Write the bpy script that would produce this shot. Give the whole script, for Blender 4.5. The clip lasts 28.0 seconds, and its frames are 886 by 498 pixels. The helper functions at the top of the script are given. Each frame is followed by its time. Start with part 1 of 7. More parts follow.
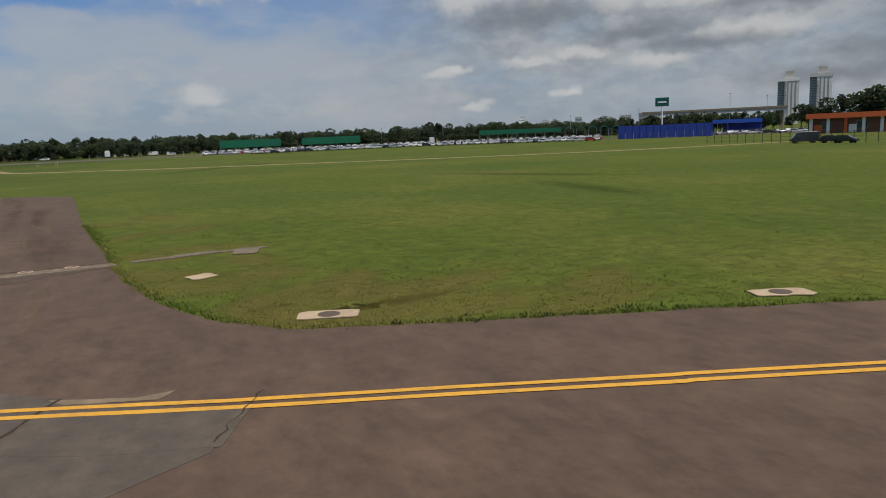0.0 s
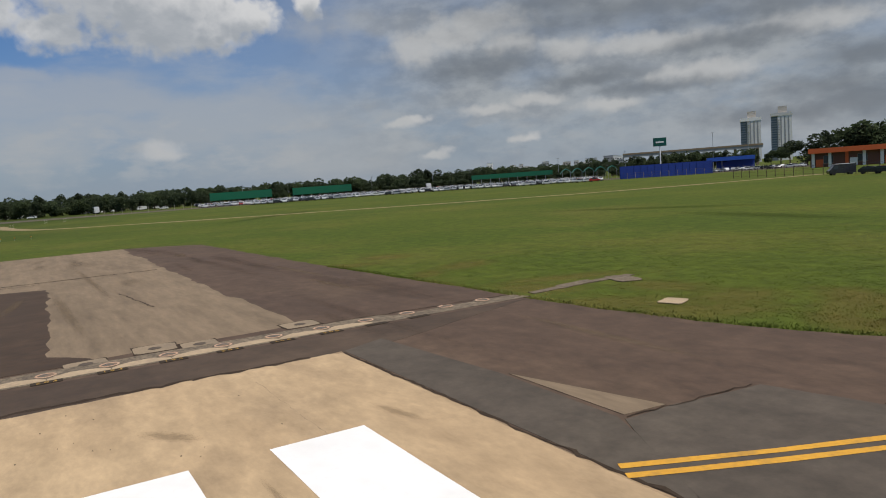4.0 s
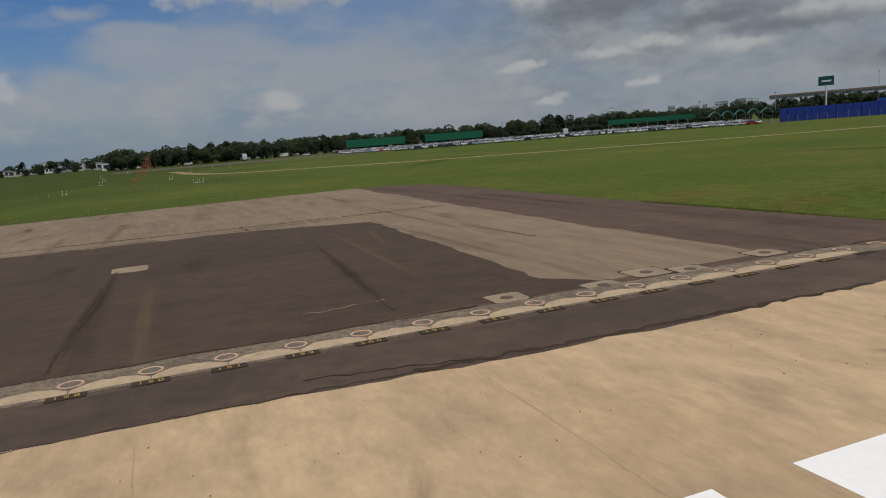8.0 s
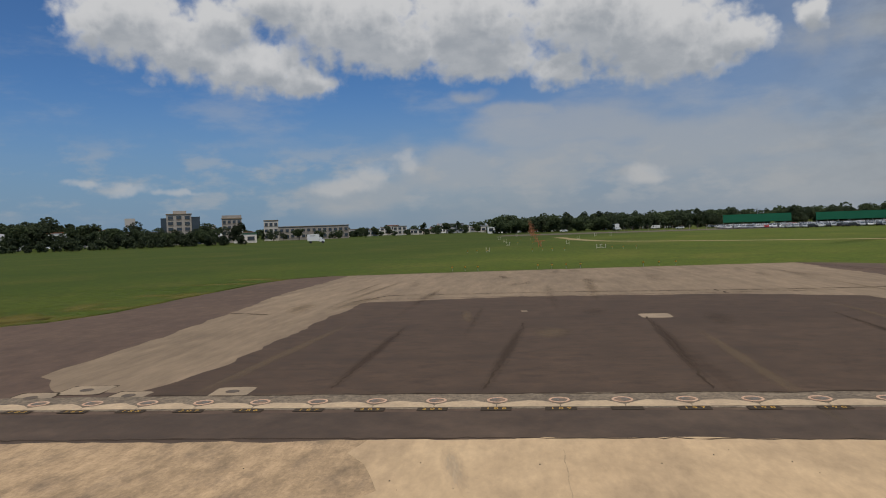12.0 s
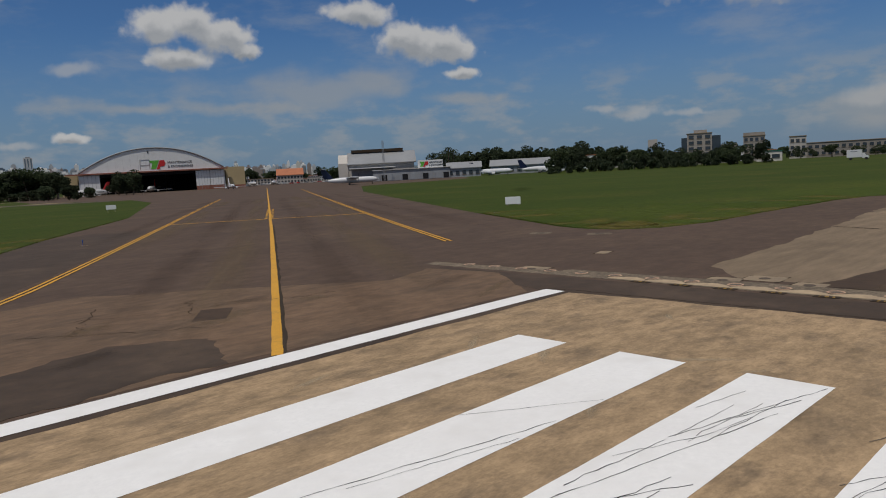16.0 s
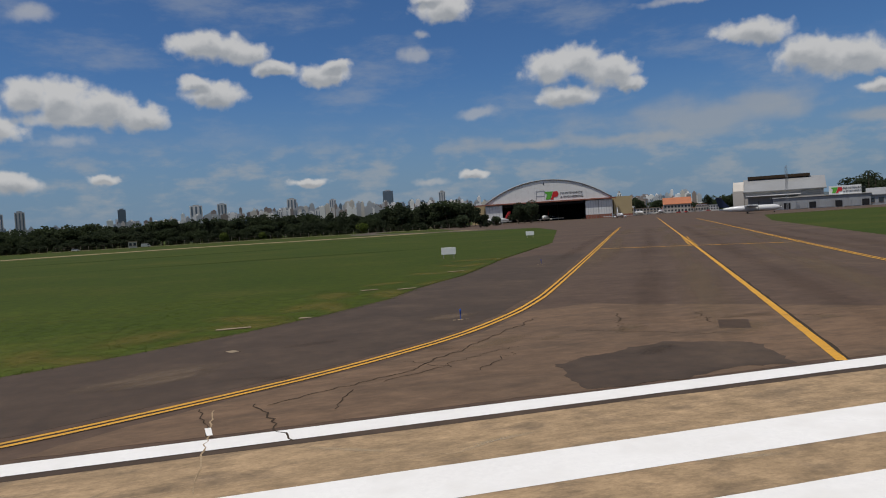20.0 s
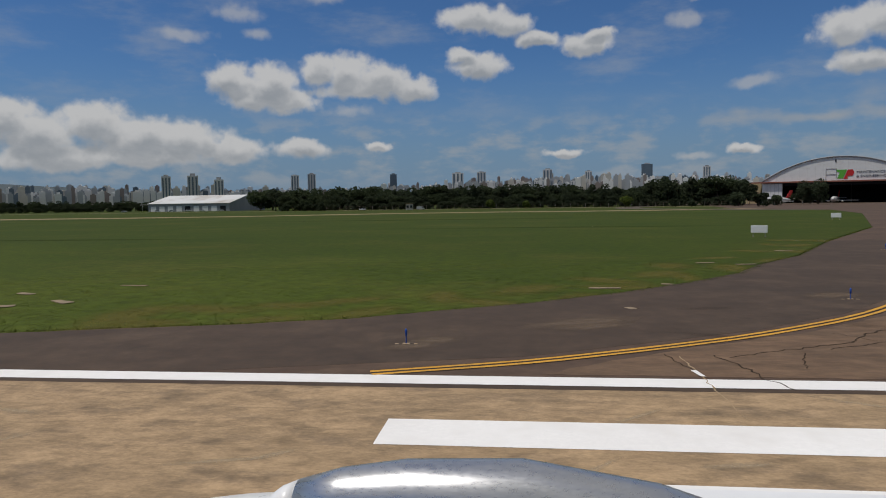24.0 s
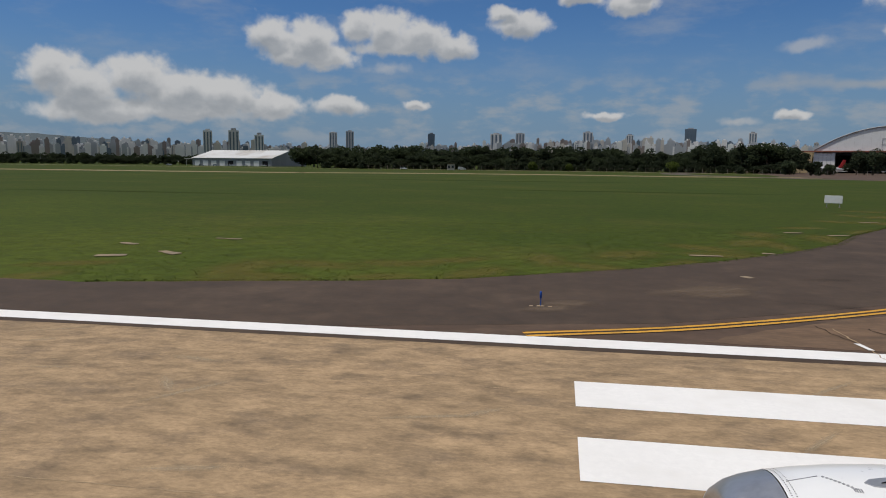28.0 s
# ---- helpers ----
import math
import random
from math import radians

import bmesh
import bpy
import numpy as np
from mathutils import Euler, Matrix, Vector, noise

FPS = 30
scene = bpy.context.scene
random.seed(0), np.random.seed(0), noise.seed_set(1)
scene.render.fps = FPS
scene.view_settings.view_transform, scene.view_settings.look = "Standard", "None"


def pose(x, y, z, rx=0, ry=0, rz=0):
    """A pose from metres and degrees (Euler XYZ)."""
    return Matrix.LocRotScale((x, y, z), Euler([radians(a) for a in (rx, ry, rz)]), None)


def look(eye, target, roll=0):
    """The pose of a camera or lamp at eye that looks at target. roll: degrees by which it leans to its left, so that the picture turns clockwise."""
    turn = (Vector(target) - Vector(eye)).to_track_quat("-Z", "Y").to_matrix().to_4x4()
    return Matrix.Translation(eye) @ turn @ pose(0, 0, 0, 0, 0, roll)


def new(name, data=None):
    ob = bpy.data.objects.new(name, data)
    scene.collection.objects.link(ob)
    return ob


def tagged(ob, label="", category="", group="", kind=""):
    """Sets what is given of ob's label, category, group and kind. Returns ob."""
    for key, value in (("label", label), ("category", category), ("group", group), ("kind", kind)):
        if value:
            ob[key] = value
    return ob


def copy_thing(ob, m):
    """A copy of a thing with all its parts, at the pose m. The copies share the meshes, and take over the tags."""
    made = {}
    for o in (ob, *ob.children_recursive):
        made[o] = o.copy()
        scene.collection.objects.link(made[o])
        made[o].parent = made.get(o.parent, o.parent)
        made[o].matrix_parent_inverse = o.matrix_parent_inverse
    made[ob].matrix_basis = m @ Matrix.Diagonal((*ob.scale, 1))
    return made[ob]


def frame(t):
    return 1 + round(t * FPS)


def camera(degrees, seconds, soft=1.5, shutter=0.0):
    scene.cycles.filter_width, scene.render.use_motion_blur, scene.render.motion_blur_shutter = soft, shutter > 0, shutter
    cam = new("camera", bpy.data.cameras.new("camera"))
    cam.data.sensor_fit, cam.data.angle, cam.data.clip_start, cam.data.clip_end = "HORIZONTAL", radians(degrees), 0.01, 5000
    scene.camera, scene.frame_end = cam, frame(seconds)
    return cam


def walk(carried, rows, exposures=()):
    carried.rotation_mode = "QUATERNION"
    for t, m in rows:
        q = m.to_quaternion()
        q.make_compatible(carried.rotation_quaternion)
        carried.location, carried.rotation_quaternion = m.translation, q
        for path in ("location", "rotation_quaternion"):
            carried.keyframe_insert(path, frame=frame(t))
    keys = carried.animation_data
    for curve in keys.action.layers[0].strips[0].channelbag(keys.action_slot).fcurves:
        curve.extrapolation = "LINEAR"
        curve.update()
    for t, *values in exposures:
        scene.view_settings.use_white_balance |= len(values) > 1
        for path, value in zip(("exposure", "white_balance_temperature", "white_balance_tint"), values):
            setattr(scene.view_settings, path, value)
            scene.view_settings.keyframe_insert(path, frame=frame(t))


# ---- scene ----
cam = camera(64.23, 28.0, soft=1.0)
# seconds, x, y, z, yaw, pitch, roll
PATH = [
    (0.0, 8.10, -32.12, 4.41, -117.89, -9.17, 2.37),
    (0.5, 9.27, -30.06, 4.37, -116.02, -8.23, 3.14),
    (1.0, 10.44, -28.07, 4.37, -120.43, -6.30, 1.85),
    (1.5, 11.59, -26.30, 4.44, -121.03, -5.26, 3.22),
    (2.0, 12.77, -24.51, 4.40, -120.88, -5.20, 3.26),
    (2.5, 13.94, -22.76, 4.38, -122.16, -5.29, 3.69),
    (3.0, 15.05, -21.12, 4.45, -123.16, -4.89, 1.99),
    (3.5, 16.13, -19.48, 4.41, -121.14, -5.11, 3.84),
    (5.5, 19.93, -13.74, 4.38, -121.70, -7.18, 4.16),
    (6.0, 20.66, -12.49, 4.37, -120.51, -9.60, 3.39),
    (6.5, 21.35, -11.22, 4.39, -122.12, -7.24, 2.78),
    (7.0, 21.89, -10.09, 4.39, -118.01, -6.78, 3.09),
    (7.5, 22.32, -9.06, 4.40, -116.06, -7.79, 3.90),
    (8.0, 22.69, -7.96, 4.43, -111.94, -9.07, 4.45),
    (8.5, 22.88, -6.84, 4.41, -109.43, -6.21, 4.11),
    (9.0, 22.92, -5.75, 4.40, -108.66, -8.08, 2.64),
    (9.5, 22.88, -4.65, 4.43, -106.84, -5.03, 2.80),
    (10.0, 22.62, -3.58, 4.40, -103.95, -4.45, 2.92),
    (10.5, 22.30, -2.58, 4.43, -100.58, -3.98, 1.84),
    (11.0, 21.94, -1.70, 4.38, -94.46, -2.61, 2.68),
    (11.5, 21.46, -0.99, 4.37, -89.49, -0.28, 2.64),
    (12.0, 20.90, -0.35, 4.37, -83.54, -1.69, 1.94),
    (12.5, 20.35, 0.29, 4.35, -75.95, -2.77, 0.30),
    (14.5, 17.29, 1.85, 4.42, -57.94, -7.10, 3.28),
    (15.0, 16.62, 2.10, 4.42, -53.93, -7.28, 3.28),
    (15.5, 15.95, 2.32, 4.37, -49.26, -6.81, 2.68),
    (16.0, 15.20, 2.49, 4.36, -43.91, -6.34, 3.15),
    (16.5, 14.44, 2.52, 4.39, -38.22, -6.29, 3.47),
    (17.0, 13.65, 2.54, 4.40, -34.88, -6.97, 3.17),
    (17.5, 12.87, 2.52, 4.44, -32.96, -3.54, 3.06),
    (18.0, 12.08, 2.46, 4.40, -29.52, -2.39, 2.32),
    (18.5, 11.37, 2.41, 4.40, -24.97, -2.23, 3.35),
    (19.0, 10.71, 2.36, 4.40, -18.97, -2.91, 4.62),
    (19.5, 9.95, 2.20, 4.40, -16.38, -1.58, 3.50),
    (20.0, 9.17, 2.00, 4.40, -13.78, -2.20, 3.39),
    (20.5, 8.33, 1.76, 4.42, -10.51, -1.52, 3.48),
    (21.0, 7.48, 1.51, 4.38, -6.64, -1.48, 2.57),
    (21.5, 6.67, 1.27, 4.41, -3.53, -1.22, 2.74),
    (22.0, 5.89, 1.07, 4.40, -0.56, -0.92, 1.59),
    (22.5, 5.17, 0.89, 4.40, 1.55, -1.19, 1.72),
    (24.5, 2.58, 0.17, 4.42, 6.98, -5.28, 0.63),
    (25.0, 2.03, 0.09, 4.38, 6.47, -7.29, 0.80),
    (25.5, 1.53, 0.03, 4.40, 5.67, -9.20, 0.54),
    (26.0, 1.11, 0.03, 4.40, 5.66, -8.17, 0.27),
    (26.5, 0.72, 0.08, 4.43, 8.53, -6.64, 0.43),
    (27.0, 0.36, 0.04, 4.40, 11.04, -6.45, 0.22),
    (27.5, 0.12, 0.01, 4.38, 12.02, -7.77, -0.15),
    (28.0, 0.00, -0.00, 4.42, 9.44, -6.96, -0.64),
]
walk(cam, [(t, pose(x, y, z, 90 + p, r, w)) for t, x, y, z, w, p, r in PATH],
     exposures=[(0, 0.12), (3.5, 0.1), (6, -0.36), (7, -0.3), (8, -0.24), (10, -0.2), (12, -0.06), (15, -0.46), (17, -0.48), (19, -0.3), (22, -0.18), (25, -0.38), (26, -0.4), (27, -0.3), (28, -0.2)])

# ---- world, sun ----
SUN_AZ, SUN_EL = 255.0, 67.0
sun = new("sun", bpy.data.lights.new("sun", "SUN"))
sun.data.energy, sun.data.angle, sun.data.color = 3.7, radians(0.55), (1.0, 0.955, 0.905)
_d = Vector((math.sin(radians(SUN_AZ)) * math.cos(radians(SUN_EL)), math.cos(radians(SUN_AZ)) * math.cos(radians(SUN_EL)), math.sin(radians(SUN_EL))))
sun.matrix_world = look(_d * 300, (0, 0, 0))

# clouds, lobe by lobe: compass bearing from +Y, height over the horizon, half width, half height, in degrees
HEAPS_NORTH = [
    (-38.0, 6.1, 2.1, 1.5), (-35.9, 5.2, 2.7, 1.7), (-32.6, 6.2, 2.3, 1.6), (-29.5, 5.2, 3.4, 1.5), (-26.3, 5.1, 3.2, 1.4), (-22.9, 4.2, 2.8, 1.0), (-34.9, 3.5, 4.8, 1.0), (-29.2, 3.7, 4.9, 0.9),
    (-17.6, 4.4, 2.1, 0.8), (-11.7, 4.5, 1.1, 0.4), (-22.9, 9.6, 1.9, 1.3), (-19.9, 9.3, 2.1, 1.7), (-21.0, 8.3, 2.6, 1.2), (-18.4, 8.0, 2.1, 0.9),
]
HEAPS_MID = [
    (-16.2, 10.5, 1.4, 1.2), (-14.1, 10.2, 1.9, 1.6), (-11.1, 9.7, 2.4, 1.4), (-8.8, 9.0, 1.9, 0.9), (-13.3, 8.9, 2.9, 0.7), (-3.8, 14.2, 2.7, 1.1), (-1.1, 13.7, 2.0, 0.9), (1.0, 12.5, 1.7, 0.6),
    (-3.4, 10.7, 2.2, 1.0), (-4.8, 11.4, 1.3, 0.6), (4.8, 12.1, 2.2, 0.9), (5.8, 12.7, 1.3, 0.5), (14.7, 16.6, 2.3, 1.1), (13.4, 17.4, 1.3, 0.6), (22.8, 11.5, 2.0, 1.3), (25.2, 11.8, 2.1, 1.4),
    (27.7, 10.9, 2.4, 1.1), (24.4, 9.3, 2.4, 0.8), (29.3, 9.9, 1.1, 0.6), (16.6, 3.7, 1.3, 0.4), (3.2, 3.8, 1.7, 0.4),
]
HEAPS_NE = [
    (38.0, 12.4, 2.5, 0.9), (41.4, 10.5, 2.1, 1.4), (43.6, 9.9, 2.8, 1.4), (45.3, 9.2, 1.9, 0.8), (46.0, 7.5, 1.5, 0.5),
]
HEAPS_EAST = [
    (60.1, 15.9, 4.6, 3.0), (64.3, 14.3, 4.4, 2.7), (68.9, 12.9, 4.9, 2.1), (66.7, 16.0, 2.6, 1.9), (72.9, 11.7, 2.6, 1.2), (76.6, 16.8, 6.8, 3.6), (80.0, 14.4, 6.0, 2.2), (86.4, 16.8, 5.7, 3.9),
    (87.2, 13.4, 5.2, 1.9), (71.1, 17.5, 3.6, 1.9), (93.1, 12.2, 2.4, 1.5), (95.6, 16.8, 5.7, 4.3), (100.0, 14.7, 6.9, 3.4), (102.1, 12.4, 5.4, 1.9), (106.4, 13.2, 2.7, 1.4), (111.4, 14.0, 1.1, 1.1),
    (76.9, 22.8, 23.5, 3.1), (95.8, 21.2, 14.6, 3.7),
]
PUFFS = [
    (56.9, 4.0, 1.5, 0.4), (59.7, 3.7, 1.8, 0.5),
    (13.1, 3.3, 1.8, 0.4), (-13.8, 7.4, 2.2, 0.6), (-22.1, 14.5, 2.6, 0.9), (-26.3, 12.6, 2.5, 0.6), (-20.8, 12.9, 1.5, 0.6), (-15.4, 15.8, 1.7, 0.7), (17.1, 8.5, 2.0, 0.7), (12.9, 14.8, 0.9, 0.4),
    (12.5, 13.3, 1.6, 0.6), (47.0, 13.1, 0.9, 0.6), (33.1, 15.3, 4.3, 0.4), (80.7, 5.8, 1.1, 0.6), (77.8, 4.6, 2.2, 1.1), (74.7, 3.5, 2.6, 0.9), (99.5, 3.6, 2.1, 0.8), (59.5, 3.5, 1.7, 0.5),
    (63.2, 3.3, 2.0, 0.3), (99.6, 3.8, 2.0, 0.9), (119.4, 4.9, 1.2, 0.4), (121.5, 2.5, 0.9, 0.4), (128.5, 3.0, 0.9, 0.5), (81.0, 5.2, 1.2, 1.1), (76.3, 3.9, 2.6, 1.0),
]
VEILS = [
    (32.8, 6.8, 6.4, 1.0), (28.7, 5.8, 8.8, 0.6), (39.6, 7.4, 3.0, 1.0), (21.4, 5.7, 5.9, 0.5), (47.2, 5.5, 2.5, 0.5), (31.8, 6.8, 6.2, 1.4), (78.3, 2.9, 6.9, 1.7), (84.0, 3.6, 6.7, 2.3),
    (89.5, 4.2, 6.6, 2.3), (85.7, 10.4, 3.2, 0.6), (90.2, 9.2, 3.7, 0.6), (95.1, 5.7, 16.0, 1.6), (85.9, 5.2, 6.4, 1.4), (106.1, 6.3, 11.1, 2.0), (112.8, 2.5, 12.4, 2.5), (114.4, 12.2, 5.1, 1.2),
]
VEILS_SOUTH = [
    (93.6, 7.4, 9.4, 2.4), (111.6, 12.1, 4.1, 1.4), (106.4, 5.5, 17.2, 1.8), (98.1, 3.7, 2.3, 0.8), (141.4, 7.9, 10.2, 2.1), (130.9, 5.5, 15.7, 1.8), (143.3, 2.8, 11.8, 1.7),
]
BRIGHT = [
    (119.7, 10.5, 2.8, 1.7), (124.5, 11.9, 5.1, 1.4), (122.2, 11.1, 3.3, 1.4), (127.1, 10.3, 2.3, 1.1), (131.5, 9.5, 2.7, 1.2), (128.7, 5.9, 2.7, 0.6), (137.4, 9.2, 6.0, 0.9), (148.9, 9.3, 5.1, 1.0),
    (141.4, 6.7, 4.9, 0.9), (125.1, 5.3, 2.8, 0.5), (118.2, 4.8, 1.8, 0.5), (134.3, 5.0, 3.1, 0.6), (120.4, 2.1, 1.4, 0.4), (127.7, 2.9, 1.1, 0.4),
]
SHADED = [
    (124.4, 8.7, 4.4, 1.0), (126.6, 8.9, 3.2, 1.0), (137.5, 11.8, 12.1, 1.4), (131.2, 13.1, 4.1, 1.6), (147.1, 10.7, 10.5, 1.1), (151.3, 6.7, 3.1, 1.0), (149.9, 4.6, 4.2, 1.0), (151.9, 3.6, 4.0, 1.3),
    (143.4, 8.7, 4.8, 0.7), (138.6, 6.0, 5.4, 0.5), (147.1, 3.1, 5.5, 0.7), (132.7, 7.1, 3.5, 0.6), (146.5, 13.8, 19.2, 2.9),
]


def sky():
    world = bpy.data.worlds.new("world")
    scene.world, world.use_nodes = world, True
    nt = world.node_tree
    nt.nodes.clear()
    N, L = nt.nodes.new, nt.links.new

    def node(kind, op=None, *ins, **sets):
        n = N(kind)
        if op:
            n.operation = op
        for k, v in sets.items():
            n.inputs[k].default_value = v
        for i, v in enumerate(ins):
            if v is None:
                continue
            if isinstance(v, bpy.types.NodeSocket):
                L(v, n.inputs[i])
            else:
                n.inputs[i].default_value = v
        return n

    def m(op, *ins):
        return node("ShaderNodeMath", op, *ins).outputs[0]

    def vm(op, *ins):
        n = node("ShaderNodeVectorMath", op, *ins)
        return n.outputs["Value"] if op == "LENGTH" else n.outputs[0]

    def ramp(v, a, b, lo=0.0, hi=1.0):
        n = N("ShaderNodeMapRange")
        n.interpolation_type = "SMOOTHSTEP"
        L(v, n.inputs["Value"])
        for k, x in (("From Min", a), ("From Max", b), ("To Min", lo), ("To Max", hi)):
            n.inputs[k].default_value = x
        return n.outputs[0]

    def mix(f, a, b):
        n = N("ShaderNodeMix")
        n.data_type = "RGBA"
        for i, v in ((0, f), (6, a), (7, b)):
            if isinstance(v, bpy.types.NodeSocket):
                L(v, n.inputs[i])
            else:
                n.inputs[i].default_value = v
        return n.outputs[2]

    tex = N("ShaderNodeTexSky")
    tex.sky_type, tex.sun_disc = "NISHITA", False
    tex.sun_elevation, tex.sun_rotation = radians(SUN_EL), radians(SUN_AZ)
    tex.air_density, tex.dust_density, tex.ozone_density = 1.0, 0.15, 4.5
    blue = vm("MULTIPLY", tex.outputs[0], (0.041, 0.0605, 0.083))
    way = N("ShaderNodeTexCoord").outputs["Generated"]
    sep = node("ShaderNodeSeparateXYZ", None, way)
    az = m("MULTIPLY", m("ARCTAN2", sep.outputs[0], sep.outputs[1]), 57.29578)
    el = m("MULTIPLY", m("ARCSINE", sep.outputs[2]), 57.29578)
    pt = node("ShaderNodeCombineXYZ", None, az, el, 0.0).outputs[0]

    def noise(scale, detail, rough, stretch=(1, 1, 1), shift=0.0):
        v = vm("MULTIPLY", pt, stretch)
        v = vm("ADD", v, (shift, shift * 0.7, shift))
        n = node("ShaderNodeTexNoise", None, v, Scale=scale, Detail=detail, Roughness=rough)
        return n.outputs["Fac"]

    # ragged outlines: the point is pushed about before the distance is taken
    def pushed(scale, detail, amount):
        n = node("ShaderNodeTexNoise", None, pt, Scale=scale, Detail=detail, Roughness=0.5)
        return vm("MULTIPLY", vm("SUBTRACT", n.outputs["Color"], (0.5, 0.5, 0.5)), amount)

    bent = vm("ADD", pt, pushed(0.5, 4.0, (1.9, 1.3, 0.0)))
    drawn = vm("ADD", pt, pushed(0.22, 5.0, (9.0, 2.6, 0.0)))

    def lobes(rows, at, low=0.0, soft_by=0.3):
        """1 in the heart of a cloud, 0 on its outline."""
        best = None
        for a, e, w, h in rows:
            n = node("ShaderNodeVectorMath", "MULTIPLY_ADD", at, (1 / w, 1 / h, 0), (-a / w, -(e - low * h) / h, 0))
            d = m("SUBTRACT", 1.0, vm("LENGTH", n.outputs[0]))
            best = d if best is None else m("SMOOTH_MAX", best, d, soft_by)
        return best

    n1 = noise(0.9, 6.0, 0.55)
    n2 = noise(0.24, 5.0, 0.5, (0.6, 1.5, 1), 7.0)
    n3 = noise(0.6, 5.0, 0.55, (0.7, 1.3, 1), 19.0)
    # round billows along the clouds' edges
    vor = N("ShaderNodeTexVoronoi")
    vor.feature = "SMOOTH_F1"
    vor.inputs["Scale"].default_value, vor.inputs["Smoothness"].default_value, vor.inputs["Detail"].default_value = 0.75, 0.4, 2.0
    L(vm("ADD", pt, pushed(1.2, 2.0, (0.5, 0.5, 0.0))), vor.inputs["Vector"])
    lumps = m("SUBTRACT", 0.5, vor.outputs["Distance"])
    lumpy = m("ADD", m("MULTIPLY", lumps, 0.36), m("MULTIPLY", m("SUBTRACT", n1, 0.5), 0.62))
    heaps = HEAPS_NORTH + HEAPS_MID + HEAPS_NE + HEAPS_EAST
    body = m("ADD", m("ADD", lobes(heaps, bent), lumpy), 0.16)
    base = m("ADD", lobes(heaps[:-2], bent, 0.75), m("MULTIPLY", lumpy, 0.9))
    dense = ramp(body, -0.2, 0.38)
    under = ramp(base, -0.2, 0.55)
    veil = ramp(m("ADD", lobes(VEILS + VEILS_SOUTH, drawn), m("MULTIPLY", m("SUBTRACT", n2, 0.46), 2.2)), -0.25, 0.9, 0.0, 0.62)
    # broken bank of grey cloud over the airfield's east and south
    side = m("MULTIPLY", ramp(az, 104.0, 126.0), ramp(el, 1.0, 7.0, 0.45, 1.0))
    bank = m("MULTIPLY", side, ramp(n2, 0.25, 0.6, 0.55, 0.9))
    haze = ramp(el, -0.5, 12.0, 0.92, 0.0)
    c = mix(haze, blue, mix(ramp(az, 62.0, 98.0), (0.19, 0.285, 0.41, 1), (0.262, 0.303, 0.352, 1)))
    c = mix(ramp(az, 84.0, 100.0, 0.0, 0.4), c, (0.27, 0.33, 0.42, 1))
    # faint ranks of cloud low over the horizon
    low = m("MULTIPLY", m("MULTIPLY", ramp(el, 0.6, 2.4), ramp(el, 4.6, 8.5, 1.0, 0.0)), ramp(noise(0.5, 5.0, 0.55, (0.6, 1.4, 1), 31.0), 0.44, 0.68, 0.0, 0.55))
    c = mix(low, c, (0.41, 0.43, 0.45, 1))
    high = m("MULTIPLY", ramp(noise(0.16, 6.0, 0.6, (0.6, 1.8, 1), 43.0), 0.48, 0.75, 0.0, 0.4), ramp(el, 5.0, 9.0))
    c = mix(high, c, (0.40, 0.43, 0.47, 1))
    c = mix(veil, c, (0.40, 0.415, 0.43, 1))
    grey = mix(ramp(n3, 0.36, 0.66), (0.36, 0.385, 0.405, 1), (0.26, 0.285, 0.315, 1))
    c = mix(bank, c, grey)
    bright = ramp(m("ADD", lobes(BRIGHT, bent), m("MULTIPLY", lumpy, 0.9)), -0.3, 0.55, 0.0, 0.8)
    c = mix(bright, c, (0.5, 0.505, 0.505, 1))
    dark = ramp(m("ADD", lobes(SHADED, bent), m("MULTIPLY", m("SUBTRACT", n3, 0.5), 1.1)), -0.85, 0.95, 0.0, 0.72)
    c = mix(dark, c, (0.16, 0.18, 0.205, 1))
    # broken cloud added overhead, out of view, to make the fill light less blue
    over = m("MULTIPLY", ramp(el, 20.0, 32.0), ramp(noise(0.045, 5.0, 0.55, (0.6, 1.0, 1), 11.0), 0.40, 0.58, 0.0, 0.8))
    c = mix(over, c, (0.50, 0.50, 0.50, 1))
    wisp = ramp(m("ADD", lobes(PUFFS, bent), m("ADD", lumpy, m("MULTIPLY", m("SUBTRACT", n2, 0.5), 0.8))), -0.2, 0.7, 0.0, 0.55)
    c = mix(wisp, c, (0.55, 0.55, 0.55, 1))
    puff = mix(m("MULTIPLY", under, ramp(n3, 0.3, 0.7, 0.7, 1.0)), (0.66, 0.66, 0.66, 1), (0.36, 0.385, 0.415, 1))
    c = mix(m("MULTIPLY", dense, 0.95), c, puff)
    out = N("ShaderNodeOutputWorld")
    bg = N("ShaderNodeBackground")
    L(c, bg.inputs[0])
    bg.inputs[1].default_value = 0.93
    L(bg.outputs[0], out.inputs[0])


sky()


